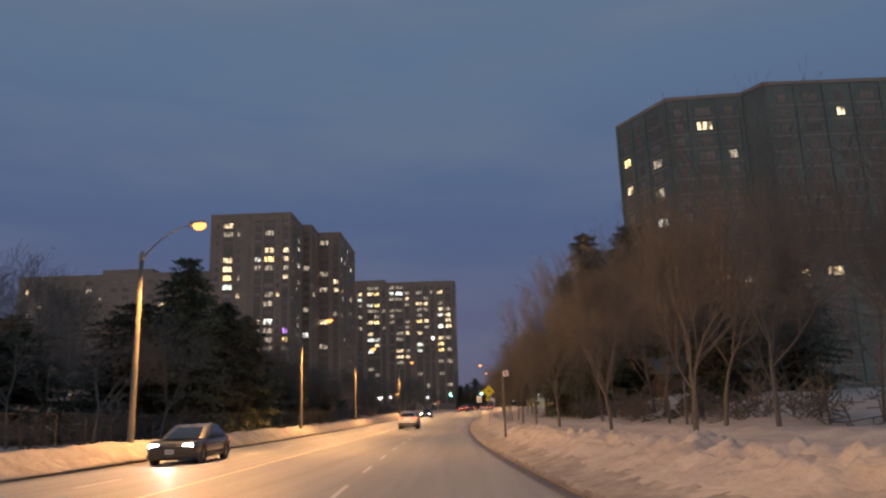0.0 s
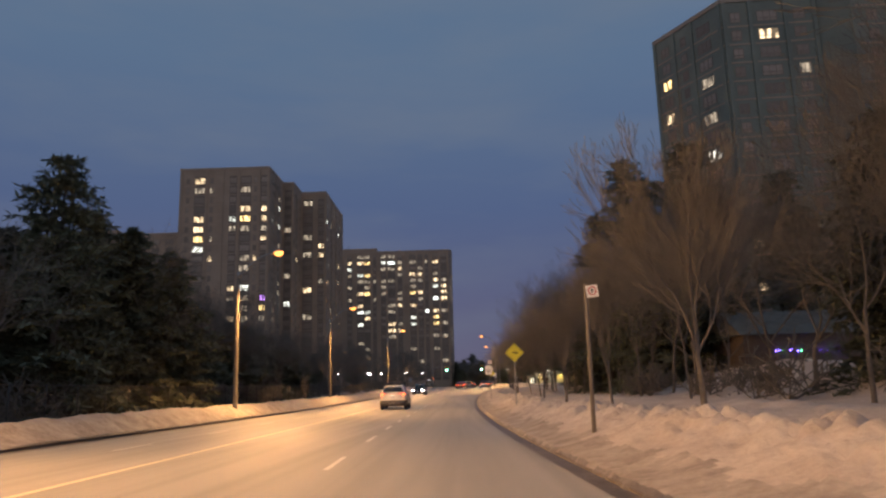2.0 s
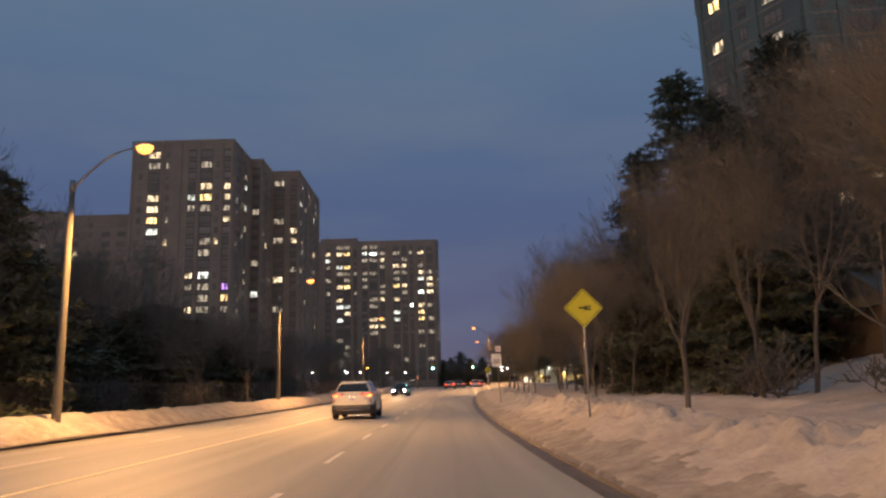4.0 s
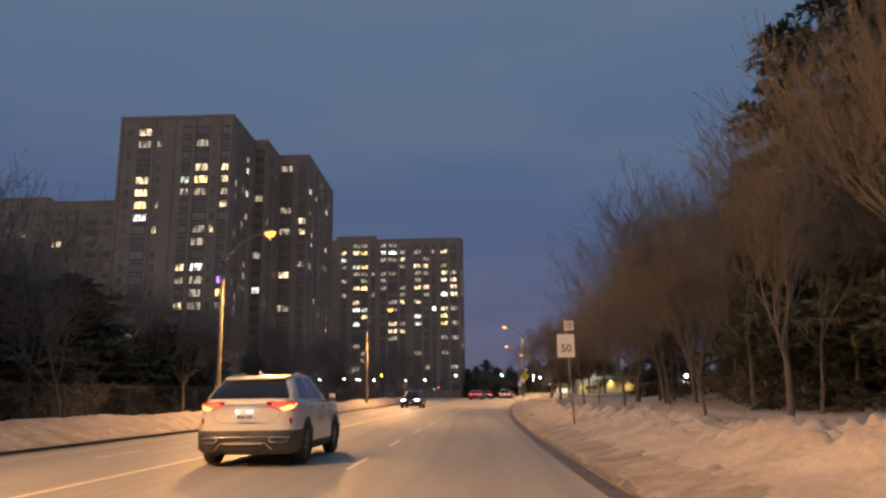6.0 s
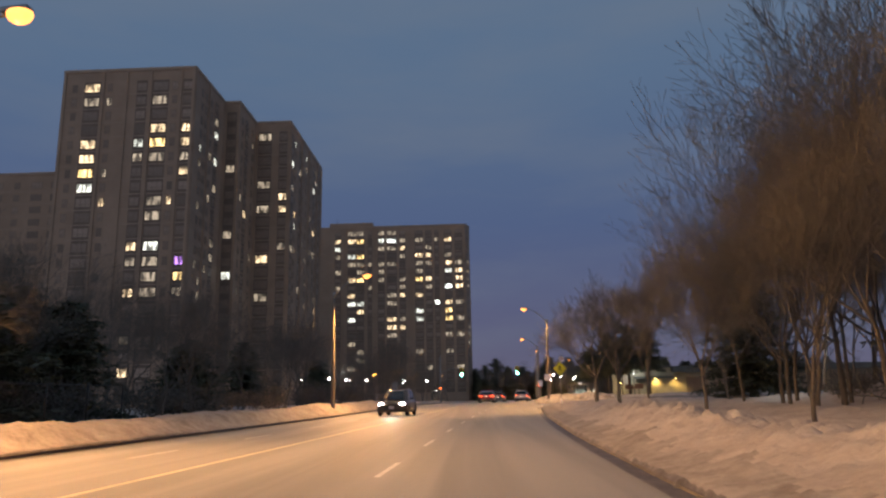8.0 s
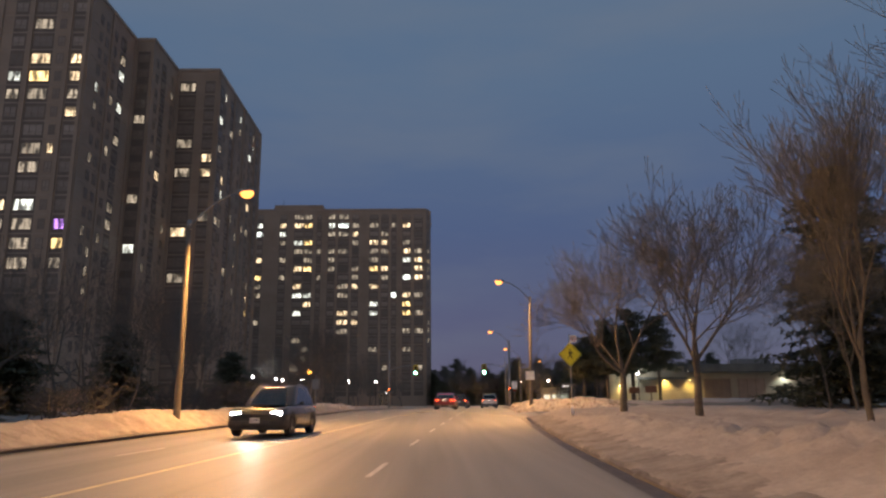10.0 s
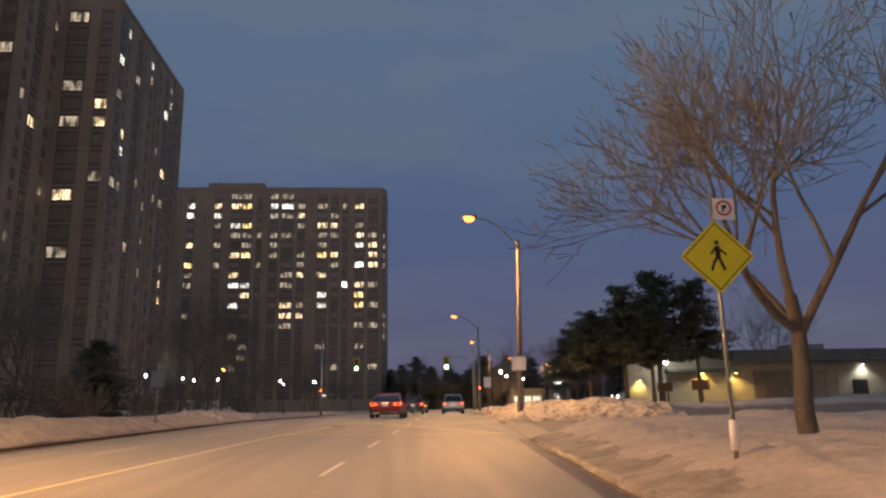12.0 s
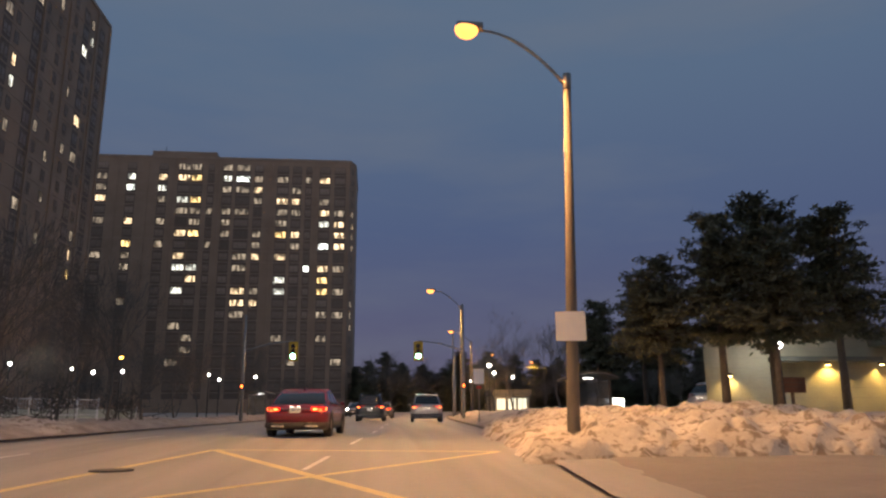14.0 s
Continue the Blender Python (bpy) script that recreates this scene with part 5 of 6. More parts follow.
# low brush under the trees on both sides
BRUSH = []
for seed in (41, 42):
    ob = base_of("shrub", "tangled bare brush at the foot of the trees", "shrub", "bare brush")
    wood, twigs = bare_tree_meshes(seed, 2.2, spread=1.0, trunk_r=0.03, fork=0.06)
    part("stem", wood, M["bark"], ob)
    tagged(part("thicket", twigs, M["twig"], ob), kind="stuff")
    BRUSH.append(ob)
BRUSH[0].matrix_basis, BRUSH[1].matrix_basis = spot(-20.5, 30.0, 0.2), spot(-21.5, 33.0, 0.2)
for i in range(64):
    y = 24 + 3.0 * i + rng.uniform(-1, 1)
    again(BRUSH[i % 2], spot(rng.uniform(-25, -19.8), y, 0.2, rng.uniform(0, 360)), rng.uniform(0.9, 1.7))
for i in range(30):
    y = 30 + 3.4 * i + rng.uniform(-1, 1)
    again(BRUSH[i % 2], spot(rng.uniform(14, 19), y, 0.5, rng.uniform(0, 360)), rng.uniform(0.8, 1.5))

# ---- cars ----
def loft(bm, rings, mi=0, cap_top=True, cap_low=True):
    rows = [[bm.verts.new(p) for p in r] for r in rings]
    n = len(rows[0])
    for a, b in zip(rows, rows[1:]):
        for k in range(n):
            f = bm.faces.new((a[k], a[(k + 1) % n], b[(k + 1) % n], b[k]))
            f.material_index = mi
            f.smooth = True
    if cap_top:
        f = bm.faces.new(rows[-1])
        f.material_index = mi
    if cap_low:
        f = bm.faces.new(rows[0][::-1])
        f.material_index = mi
    return rows


def ring_at(y0, y1, hw, z, r, bow=0.06, n=6):
    """A rounded rectangle in plan from y0 (rear) to y1 (front); bow curves the two ends outwards."""
    hl, cy = (y1 - y0) / 2, (y0 + y1) / 2
    out = []
    for x, y in rounded(hw, hl, r, n):
        e = y / hl
        out.append((x, cy + y + bow * (1 - (x / hw) ** 2) * (1 if e > 0.6 else (-1 if e < -0.6 else 0)), z))
    return out


def wheel(parent, x, y, r, w, side):
    """Tyre with a rim of five spokes, its outer face on the given side."""
    bm = bmesh.new()
    n = 28
    prof = [(-w / 2, r * 0.66), (-w / 2, r * 0.93), (-w / 2 + 0.03, r), (w / 2 - 0.03, r), (w / 2, r * 0.93), (w / 2, r * 0.66)]
    rows = []
    for k in range(n):
        a = 2 * math.pi * k / n
        rows.append([bm.verts.new((px, pr * math.cos(a), pr * math.sin(a))) for px, pr in prof])
    for k in range(n):
        for j in range(len(prof)):
            f = bm.faces.new((rows[k][j], rows[k][(j + 1) % 6], rows[(k + 1) % n][(j + 1) % 6], rows[(k + 1) % n][j]))
            f.smooth = True
    wh = part("wheel", bm, M["rubber"], parent, "black tyre on a grey rim", at=pose(x, y, r))
    bm = bmesh.new()
    fx = side * (w / 2 - 0.035)
    for k in range(5):
        a = 2 * math.pi * k / 5
        for da in (-0.13, 0.13):
            d = Vector((0, math.cos(a + da), math.sin(a + da)))
            add_tube(bm, [(fx, d.y * r * 0.12, d.z * r * 0.12), (fx - side * 0.01, d.y * r * 0.64, d.z * r * 0.64)], [0.028, 0.024], 5)
    add_tube(bm, [(fx - side * 0.08, 0, 0), (fx + side * 0.01, 0, 0)], [r * 0.17, r * 0.15], 12)
    ringv = []
    for k in range(n):
        a = 2 * math.pi * k / n
        ringv.append([bm.verts.new((fx + dx * side, q * r * math.cos(a), q * r * math.sin(a))) for dx, q in ((0.012, 0.68), (0.012, 0.62), (-0.10, 0.60))])
    for k in range(n):
        for j in range(2):
            bm.faces.new((ringv[k][j], ringv[k][j + 1], ringv[(k + 1) % n][j + 1], ringv[(k + 1) % n][j]))
    bmesh.ops.create_circle(bm, cap_ends=True, segments=20, radius=r * 0.6, matrix=Matrix.Translation((fx - side * 0.06, 0, 0)) @ Matrix.Rotation(radians(90), 4, "Y"))
    part("rim", bm, M["alloy"], wh)


def plate_bars(parent, y, z, facing):
    """A number plate with plain bars for its writing."""
    bm = bmesh.new()
    add_plate(bm, rounded(0.155, 0.078, 0.012), y, y + 0.008 * -facing, 0, 0, z)
    pl = part("number_plate", bm, M["plate"], parent, "white number plate")
    bm = bmesh.new()
    for k in range(7):
        x = -0.115 + k * 0.036 + (0.012 if k > 3 else 0)
        add_box(bm, x, x + 0.022, min(y, y + facing * 0.003), max(y, y + facing * 0.003), z - 0.03, z + 0.032)
    part("plate_bars", bm, M["plate_ink"], pl)


def car(name, label, at, colour, L=4.4, W=1.8, H=1.62, belt=0.98, wheel_r=0.34, glass=(0.10, 0.46, 3.25, 2.40), clad=True, rails=False, deck=0.0,
        lamps_on=True, heads_on=True, style="suv", group="cars in traffic", size=1.07, taper=0.17, clad_top=0.50):
    """A car with its rear bumper at y = 0, its nose at y = L. glass: rear foot, rear top, front foot and front top of the glasshouse."""
    ob = base_of(name, label, "car", group, at @ Matrix.Scale(size, 4))
    hw = W / 2
    sill = 0.24

    def rear_y(x):
        """Where the rounded tail lies at x."""
        c = max(0.0, abs(x) - (hw - 0.38)) / 0.36
        return 0.035 - 0.06 * (1 - (x / hw) ** 2) + 0.36 * (1 - math.sqrt(max(0.0, 1 - min(c, 0.99) ** 2)))

    bm = bmesh.new()
    levels = [(sill, 0.16, L - 0.22, hw - 0.10, 0.30), (sill + 0.10, 0.05, L - 0.08, hw - 0.03, 0.30), (0.52, 0.0, L, hw, 0.32), (0.66, 0.005, L - 0.01, hw + 0.004, 0.33), (0.76, 0.03, L - 0.03, hw - 0.006, 0.34), (belt - 0.20, 0.045, L - 0.07, hw - 0.012, 0.35), (belt - 0.14, 0.035, L - 0.09, hw - 0.018, 0.36), (belt - 0.08, 0.05, L - 0.12, hw - 0.035, 0.36), (belt - 0.035, 0.085, L - 0.17, hw - 0.06, 0.36), (belt, 0.14, L - 0.24, hw - 0.10, 0.36)]
    rings = []
    cowl = glass[2]
    for z, y0, y1, w, r in levels:
        ring = ring_at(y0, y1, w, z, r)
        out = []
        for x, y, zz in ring:
            if y > cowl and z > 0.7:
                t = (y - cowl) / (L - cowl)
                zz -= (zz - 0.62) * 0.42 * t ** 1.6
            if deck and y < glass[0] and z > 0.7:
                zz -= deck * (glass[0] - y) / max(glass[0], 0.1)
            out.append((x, y, zz))
        rings.append(out)
    loft(bm, rings)
    part("body", bm, colour, ob, smooth=False)
    # glasshouse, narrowing upwards: panes by region, pillars and frame in the body's colour
    gr0, gr1, gf0, gf1 = glass
    roof_z = H
    r = 0.24
    thick = 0.10 if style == "suv" else 0.04

    def cabin_ring(t):
        """Points round the cabin at height fraction t, from the left rear corner, counter-clockwise seen from above."""
        y0, y1, w = gr0 + (gr1 - gr0) * t ** 1.15, gf0 + (gf1 - gf0) * t, hw - (0.10 if style == "suv" else 0.055) - taper * t ** 1.2
        z = belt - 0.02 + (roof_z - belt - 0.02) * t
        pts = []
        bow = lambda x: 0.06 * (1 - (x / w) ** 2)
        for f in (0.0, 0.06, 0.3, 0.5, 0.7, 0.94):
            x = -(w - r) + 2 * (w - r) * f
            pts.append((x, y0 - bow(x), z))
        for k in range(4):
            q = radians(-90 + 90 * k / 4)
            pts.append((w - r + r * math.cos(q), y0 + r + r * math.sin(q) - bow(w - r + r * math.cos(q)) * (1 - k / 4), z))
        ln = (y1 - r) - (y0 + r)
        for f in (0.0, thick, 0.46, 0.50, 0.90):
            pts.append((w, y0 + r + ln * f, z))
        for k in range(4):
            q = radians(90 * k / 4)
            pts.append((w - r + r * math.cos(q), y1 - r + r * math.sin(q) + bow(w - r + r * math.cos(q)) * (k / 4), z))
        for f in (0.0, 0.06, 0.3, 0.5, 0.7, 0.94):
            x = (w - r) - 2 * (w - r) * f
            pts.append((x, y1 + bow(x), z))
        for k in range(4):
            q = radians(90 + 90 * k / 4)
            pts.append((-(w - r) + r * math.cos(q), y1 - r + r * math.sin(q) + bow(-(w - r) + r * math.cos(q)) * (1 - k / 4), z))
        for f in (1.0, 0.90, 0.50, 0.46, thick):
            pts.append((-w, y0 + r + ln * f, z))
        for k in range(4):
            q = radians(180 + 90 * k / 4)
            pts.append((-(w - r) + r * math.cos(q), y0 + r + r * math.sin(q) - bow(-(w - r) + r * math.cos(q)) * (k / 4), z))
        arch = 0.10 * t ** 2
        mid_y, half_y = 0.55 * y1 + 0.45 * y0, (y1 - y0) / 2
        return [(x, y, z - arch * min(((y - mid_y) / half_y) ** 2, 1.2)) for x, y, z in pts]

    tags = ["rear_window"] * 6 + ["rear_window"] * 2 + ["frame"] * 2 + ["frame", "side_window.r", "frame", "side_window.s", "frame"] + ["frame"] * 4
    tags += ["windscreen"] * 6 + ["frame"] * 4 + ["frame", "side_window.t", "frame", "side_window.u", "frame"] + ["frame"] * 2 + ["rear_window"] * 2
    heights = (0.0, 0.05, 0.22, 0.45, 0.87, 0.93)
    rings = [cabin_ring(t) for t in heights]
    pieces = {}
    for i in range(len(rings) - 1):
        n = len(rings[0])
        for k in range(n):
            tag = tags[k] if i in (1, 2, 3) or tags[k] in ("windscreen", "rear_window") else "frame"
            if i == 0 and tag != "windscreen":
                tag = "frame"
            bmp, seen = pieces.setdefault(tag, (bmesh.new(), {}))
            quadv = []
            for a_, b_ in ((i, k), (i, (k + 1) % n), (i + 1, (k + 1) % n), (i + 1, k)):
                if (a_, b_) not in seen:
                    seen[(a_, b_)] = bmp.verts.new(rings[a_][b_])
                quadv.append(seen[(a_, b_)])
            bmp.faces.new(quadv).smooth = True
    for tag, (bmp, seen) in pieces.items():
        name_ = tag.split(".")[0]
        part("cabin_frame" if name_ == "frame" else name_, bmp, colour if name_ == "frame" else M["car_glass"], ob, "" if name_ == "frame" else "dark tinted glass")
    bm = bmesh.new()
    over = 0.07 if style == "suv" else 0.0
    loft(bm, [cabin_ring(0.92), [(x * 1.01, y - (over if y < gr1 + 0.30 else 0.0), z + 0.004) for x, y, z in cabin_ring(0.955)], [(x * 0.93, y + (0.05 - 0.5 * over if y < (gr1 + gf1) / 2 else -0.06), z + 0.01) for x, y, z in cabin_ring(1.02)]], cap_low=False)
    part("roof", bm, colour, ob)
    # wheels and arches
    for y in (0.86, L - 0.88):
        for s in (-1, 1):
            bm = bmesh.new()
            prev = None
            for k in range(15):
                a = radians(-12 + 204 * k / 14)
                cur = [bm.verts.new((s * (hw + q), y + rr * math.cos(a), wheel_r + rr * math.sin(a))) for q, rr in ((0.012, wheel_r + 0.10), (0.014, wheel_r + 0.03), (-0.10, wheel_r + 0.03))]
                if prev:
                    for j in range(2):
                        bm.faces.new((prev[j], prev[j + 1], cur[j + 1], cur[j]))
                prev = cur
            n0 = bm.verts.new((s * (hw + 0.004), y, wheel_r))
            rim = [bm.verts.new((s * (hw + 0.004), y + (wheel_r + 0.05) * math.cos(radians(-20 + 220 * k / 14)), wheel_r + (wheel_r + 0.05) * math.sin(radians(-20 + 220 * k / 14)))) for k in range(15)]
            for k in range(14):
                bm.faces.new((n0, rim[k], rim[k + 1]))
            part("wheel_arch", bm, M["cladding"], ob)
            wheel(ob, s * (hw - 0.085), y, wheel_r, 0.215, s)
    if clad:
        bm = bmesh.new()
        loft(bm, [ring_at(0.10, L - 0.16, hw - 0.07, sill - 0.03, 0.3), ring_at(0.0, L - 0.02, hw + 0.004, sill + 0.06, 0.31), ring_at(-0.02, L + 0.012, hw + 0.012, clad_top - 0.10, 0.33), ring_at(-0.022, L + 0.012, hw + 0.013, clad_top - 0.02, 0.33), ring_at(-0.012, L + 0.008, hw + 0.008, clad_top, 0.33)])
        part("lower_cladding", bm, M["cladding"], ob, "salt-stained black lower bumper and sills")
        for s in (-1, 1):
            bm = bmesh.new()
            y0, y1 = 0.86 + wheel_r + 0.13, L - 0.88 - wheel_r - 0.13
            add_box(bm, min(s * (hw - 0.02), s * (hw + 0.022)), max(s * (hw - 0.02), s * (hw + 0.022)), y0, y1, 0.37, clad_top + 0.05, 0, 0.012)
            part("door_panel", bm, colour, ob)
        bm = bmesh.new()
        sk = clad_top - 0.20
        add_tube(bm, [(-0.50, -0.060, sk - 0.12), (-0.38, -0.090, sk), (0.38, -0.090, sk), (0.50, -0.060, sk - 0.12)], [0.014] * 4, 6)
        add_box(bm, -0.34, 0.34, -0.092, -0.05, sk - 0.035, sk + 0.012, 0, 0.012)
        part("skid_plate", bm, M["chrome"], ob, "silver rear skid plate")
        for s in (-1, 1):
            bm = bmesh.new()
            ex, ez = s * (hw - 0.29), clad_top - 0.155
            loop = [(ex + 0.15 * math.cos(q) * abs(math.cos(q)) ** -0.5, rear_y(ex + 0.15 * math.cos(q)) - 0.072, ez + 0.042 * math.sin(q)) for q in [2 * math.pi * (k + 0.5) / 16 for k in range(17)]]
            add_tube(bm, loop, [0.013] * 17, 5, caps=False)
            part("exhaust_trim", bm, M["chrome"], ob)
        tube_part("bumper_trim", [(-hw + 0.10, 0.01, clad_top - 0.105), (-hw + 0.30, -0.05, clad_top - 0.105), (0, -0.088, clad_top - 0.105), (hw - 0.30, -0.05, clad_top - 0.105), (hw - 0.10, 0.01, clad_top - 0.105)], 0.011, M["chrome"], ob)
    if style == "sedan":
        bm = bmesh.new()
        loft(bm, [ring_at(0.12, L - 0.16, hw - 0.07, sill - 0.03, 0.3), ring_at(-0.004, L - 0.02, hw + 0.004, sill + 0.05, 0.31), ring_at(-0.014, L + 0.008, hw + 0.008, 0.40, 0.33), ring_at(-0.006, L + 0.004, hw + 0.004, 0.42, 0.33)])
        part("lower_cladding", bm, M["cladding"], ob, "black lower bumper and sills")
        for s in (-1, 1):
            bm = bmesh.new()
            x0, x1 = s * 0.30, s * 0.66
            rows = []
            for k in range(6):
                x = x0 + (x1 - x0) * k / 5
                y = rear_y(x) - 0.085
                rows.append([bm.verts.new(p) for p in ((x, y, 0.285), (x, y - 0.01, 0.345), (x, y + 0.07, 0.345), (x, y + 0.07, 0.285))])
            for p, q in zip(rows, rows[1:]):
                for k in range(4):
                    bm.faces.new((p[k], p[(k + 1) % 4], q[(k + 1) % 4], q[k]))
            bm.faces.new(rows[0])
            bm.faces.new(rows[-1][::-1])
            part("exhaust_trim", bm, M["chrome"], ob, "bright exhaust trim")
    # tail lamps
    ly = 0.06 if style != "sedan" else 0.04
    lz = belt - 0.14 if style != "suv" else belt - 0.115
    for s in (-1, 1):
        bm = bmesh.new()
        for x0, x1, z0, z1 in ((0.40, 0.84, 0.045, 0.056), (0.40, 0.70, -0.022, -0.012)) if style == "suv" else ((0.44, 0.82, -0.05, 0.06),):
            a, b = s * x0 * hw / 0.9, s * x1 * hw / 0.9
            rows = []
            for k in range(7):
                x = a + (b - a) * k / 6
                y = rear_y(x) - 0.022
                rows.append([bm.verts.new(p) for p in ((x, y, lz + z0), (x, y, lz + z1), (x, y + 0.06, lz + z1), (x, y + 0.06, lz + z0))])
            for p, q in zip(rows, rows[1:]):
                for k in range(4):
                    bm.faces.new((p[k], p[(k + 1) % 4], q[(k + 1) % 4], q[k]))
            bm.faces.new(rows[0])
            bm.faces.new(rows[-1][::-1])
        lamp = part("tail_lamp", bm, M["tail"] if lamps_on else M["tail_off"], ob, "lit red tail lamp")
        bm = bmesh.new()
        x = s * (hw - 0.17)
        pts = [(x - s * 0.13, 0.005, lz - 0.045), (x - s * 0.05, 0.02, lz - 0.085), (x + s * 0.08, 0.10, lz - 0.055), (x + s * 0.115, 0.15, lz + 0.03), (x - s * 0.0, 0.03, lz + 0.0)] if style == "suv" else [(x - s * 0.17, 0.0, lz - 0.03), (x - s * 0.05, 0.015, lz - 0.065), (x + s * 0.10, 0.10, lz - 0.04), (x + s * 0.125, 0.16, lz + 0.05), (x - s * 0.02, 0.03, lz + 0.03)]
        v = [bm.verts.new((p[0], rear_y(p[0]) - 0.024, p[2])) for p in pts]
        w = [bm.verts.new((p[0], rear_y(p[0]) + 0.05, p[2])) for p in pts]
        bm.faces.new(v)
        bm.faces.new(w[::-1])
        for k in range(5):
            bm.faces.new((v[k], w[k], w[(k + 1) % 5], v[(k + 1) % 5]))
        if style == "suv":
            hb = bmesh.new()
            out = [(0.38, -0.004, 0.068), (0.38, -0.004, 0.025), (0.60, -0.002, -0.085), (0.80, 0.045, -0.105), (0.845, 0.10, 0.05), (0.82, 0.06, 0.075)]
            f0 = [hb.verts.new((s * a_ * hw / 0.9, rear_y(a_ * hw / 0.9) - 0.012, lz + c_)) for a_, b_, c_ in out]
            f1 = [hb.verts.new((s * a_ * hw / 0.9, rear_y(a_ * hw / 0.9) + 0.10, lz + c_)) for a_, b_, c_ in out]
            hb.faces.new(f0)
            for k in range(6):
                hb.faces.new((f0[k], f1[k], f1[(k + 1) % 6], f0[(k + 1) % 6]))
            part("lamp_housing", hb, M["lamp_smoke"], ob, "dark red lamp housing")
        if style == "sedan":
            inner = [(0.50, -0.028), (0.60, -0.034), (0.63, 0.010), (0.56, 0.034), (0.49, 0.018)]
            f0, f1 = [[bm.verts.new((s * a_ * hw / 0.9, rear_y(a_ * hw / 0.9) + dy, lz + c_)) for a_, c_ in inner] for dy in (-0.027, 0.04)]
            bm.faces.new(f0)
            for k in range(5):
                bm.faces.new((f0[k], f1[k], f1[(k + 1) % 5], f0[(k + 1) % 5]))
        part("brake_lamp", bm, M["tail_hot"] if lamps_on else M["tail_off"], lamp, "glowing brake lamp")
        bm = bmesh.new()
        add_box(bm, s * (hw - 0.13) - 0.034, s * (hw - 0.13) + 0.034, rear_y(hw - 0.13) - 0.035, rear_y(hw - 0.13) + 0.06, clad_top + 0.06, clad_top + 0.21, 0, 0.025)
        part("reflector", bm, M["tail_off"], ob, "small red bumper reflector")
    # plates, lamps over the plate, hatch trim
    pz = lz - 0.19 if style == "suv" else lz - 0.02
    plate_bars(ob, -0.062, pz, -1)
    plate_bars(ob, L + 0.07, 0.50, 1)
    bm = bmesh.new()
    add_box(bm, -0.42 * hw / 0.9, 0.42 * hw / 0.9, -0.050, 0.0, lz + 0.005, lz + 0.028, 0, 0.008)
    part("hatch_trim", bm, M["chrome"], ob)
    for s in (-1, 1):
        bm = bmesh.new()
        add_box(bm, s * 0.10 - 0.028, s * 0.10 + 0.028, -0.105, -0.070, pz + 0.092, pz + 0.102)
        part("plate_lamp", bm, M["plate_lamp"], ob, "white lamp over the number plate")
    if style == "suv":
        bm = bmesh.new()
        seam = [(-0.60, 0.012, lz - 0.13), (-0.52, -0.012, lz - 0.24), (-0.42, -0.022, lz - 0.29), (0, -0.034, lz - 0.30), (0.42, -0.022, lz - 0.29), (0.52, -0.012, lz - 0.24), (0.60, 0.012, lz - 0.13)]
        add_tube(bm, seam, [0.0028] * 7, 4)
        part("hatch_seam", bm, M["dark_metal"], ob)
    # fin, rails, mirrors
    bm = bmesh.new()
    fin = [(0, gr1 + 0.25, roof_z - 0.10), (0, gr1 + 0.46, roof_z - 0.06), (0, gr1 + 0.28, roof_z + 0.005)]
    a = [bm.verts.new((-0.03 if i < 2 else -0.008, y, z)) for i, (x, y, z) in enumerate(fin)]
    b = [bm.verts.new((0.03 if i < 2 else 0.008, y, z)) for i, (x, y, z) in enumerate(fin)]
    bm.faces.new(a)
    bm.faces.new(b[::-1])
    for k in range(3):
        bm.faces.new((a[k], b[k], b[(k + 1) % 3], a[(k + 1) % 3]))
    part("antenna_fin", bm, colour, ob)
    if rails:
        for s in (-1, 1):
            x = s * (hw - 0.29)
            tube_part("roof_rail", [(x, gr1 + 0.25, roof_z - 0.10), (x, gr1 + 0.45, roof_z - 0.03), (x, 0.5 * (gr1 + gf1), roof_z + 0.012), (x, gf1 - 0.45, roof_z - 0.025), (x, gf1 - 0.20, roof_z - 0.09)], 0.011, M["dark_metal"], ob)
    for s in (-1, 1):
        bm = bmesh.new()
        add_box(bm, s * (hw + 0.02) - 0.0, s * (hw + 0.02) + s * 0.13, gf0 - 0.52, gf0 - 0.42, belt + 0.0, belt + 0.10, 0, 0.025)
        part("mirror", bm, colour, ob)
        for y in (gr0 + 1.05, gr0 + 2.0):
            bm = bmesh.new()
            add_box(bm, s * (hw - 0.012), s * (hw + 0.022), y, y + 0.17, belt - 0.16, belt - 0.13, 0, 0.006)
            part("door_handle", bm, M["chrome"], ob)
        for y in (gr0 + 0.98, gr0 + 1.90, gf0 - 0.32):
            bm = bmesh.new()
            add_tube(bm, [(s * (hw + 0.0015), y - 0.02, 0.52), (s * (hw - 0.0035), y, 0.74), (s * (hw - 0.0185), y + 0.01, belt - 0.10)], [0.0035] * 3, 4)
            part("door_seam", bm, M["dark_metal"], ob)
        # headlamps
        bm = bmesh.new()
        z = 0.70
        add_box(bm, s * (hw - 0.30) - 0.16, s * (hw - 0.30) + 0.16, L - 0.16, L - 0.02, z - 0.055, z + 0.055, 0, 0.03)
        part("headlamp", bm, M["head"] if heads_on else M["chrome"], ob, "lit white headlamp" if heads_on else "clear headlamp")
    bm = bmesh.new()
    add_box(bm, -0.45, 0.45, L + 0.0, L + 0.05, 0.56, 0.70, 0, 0.02)
    part("grille", bm, M["dark_metal"], ob)
    return ob


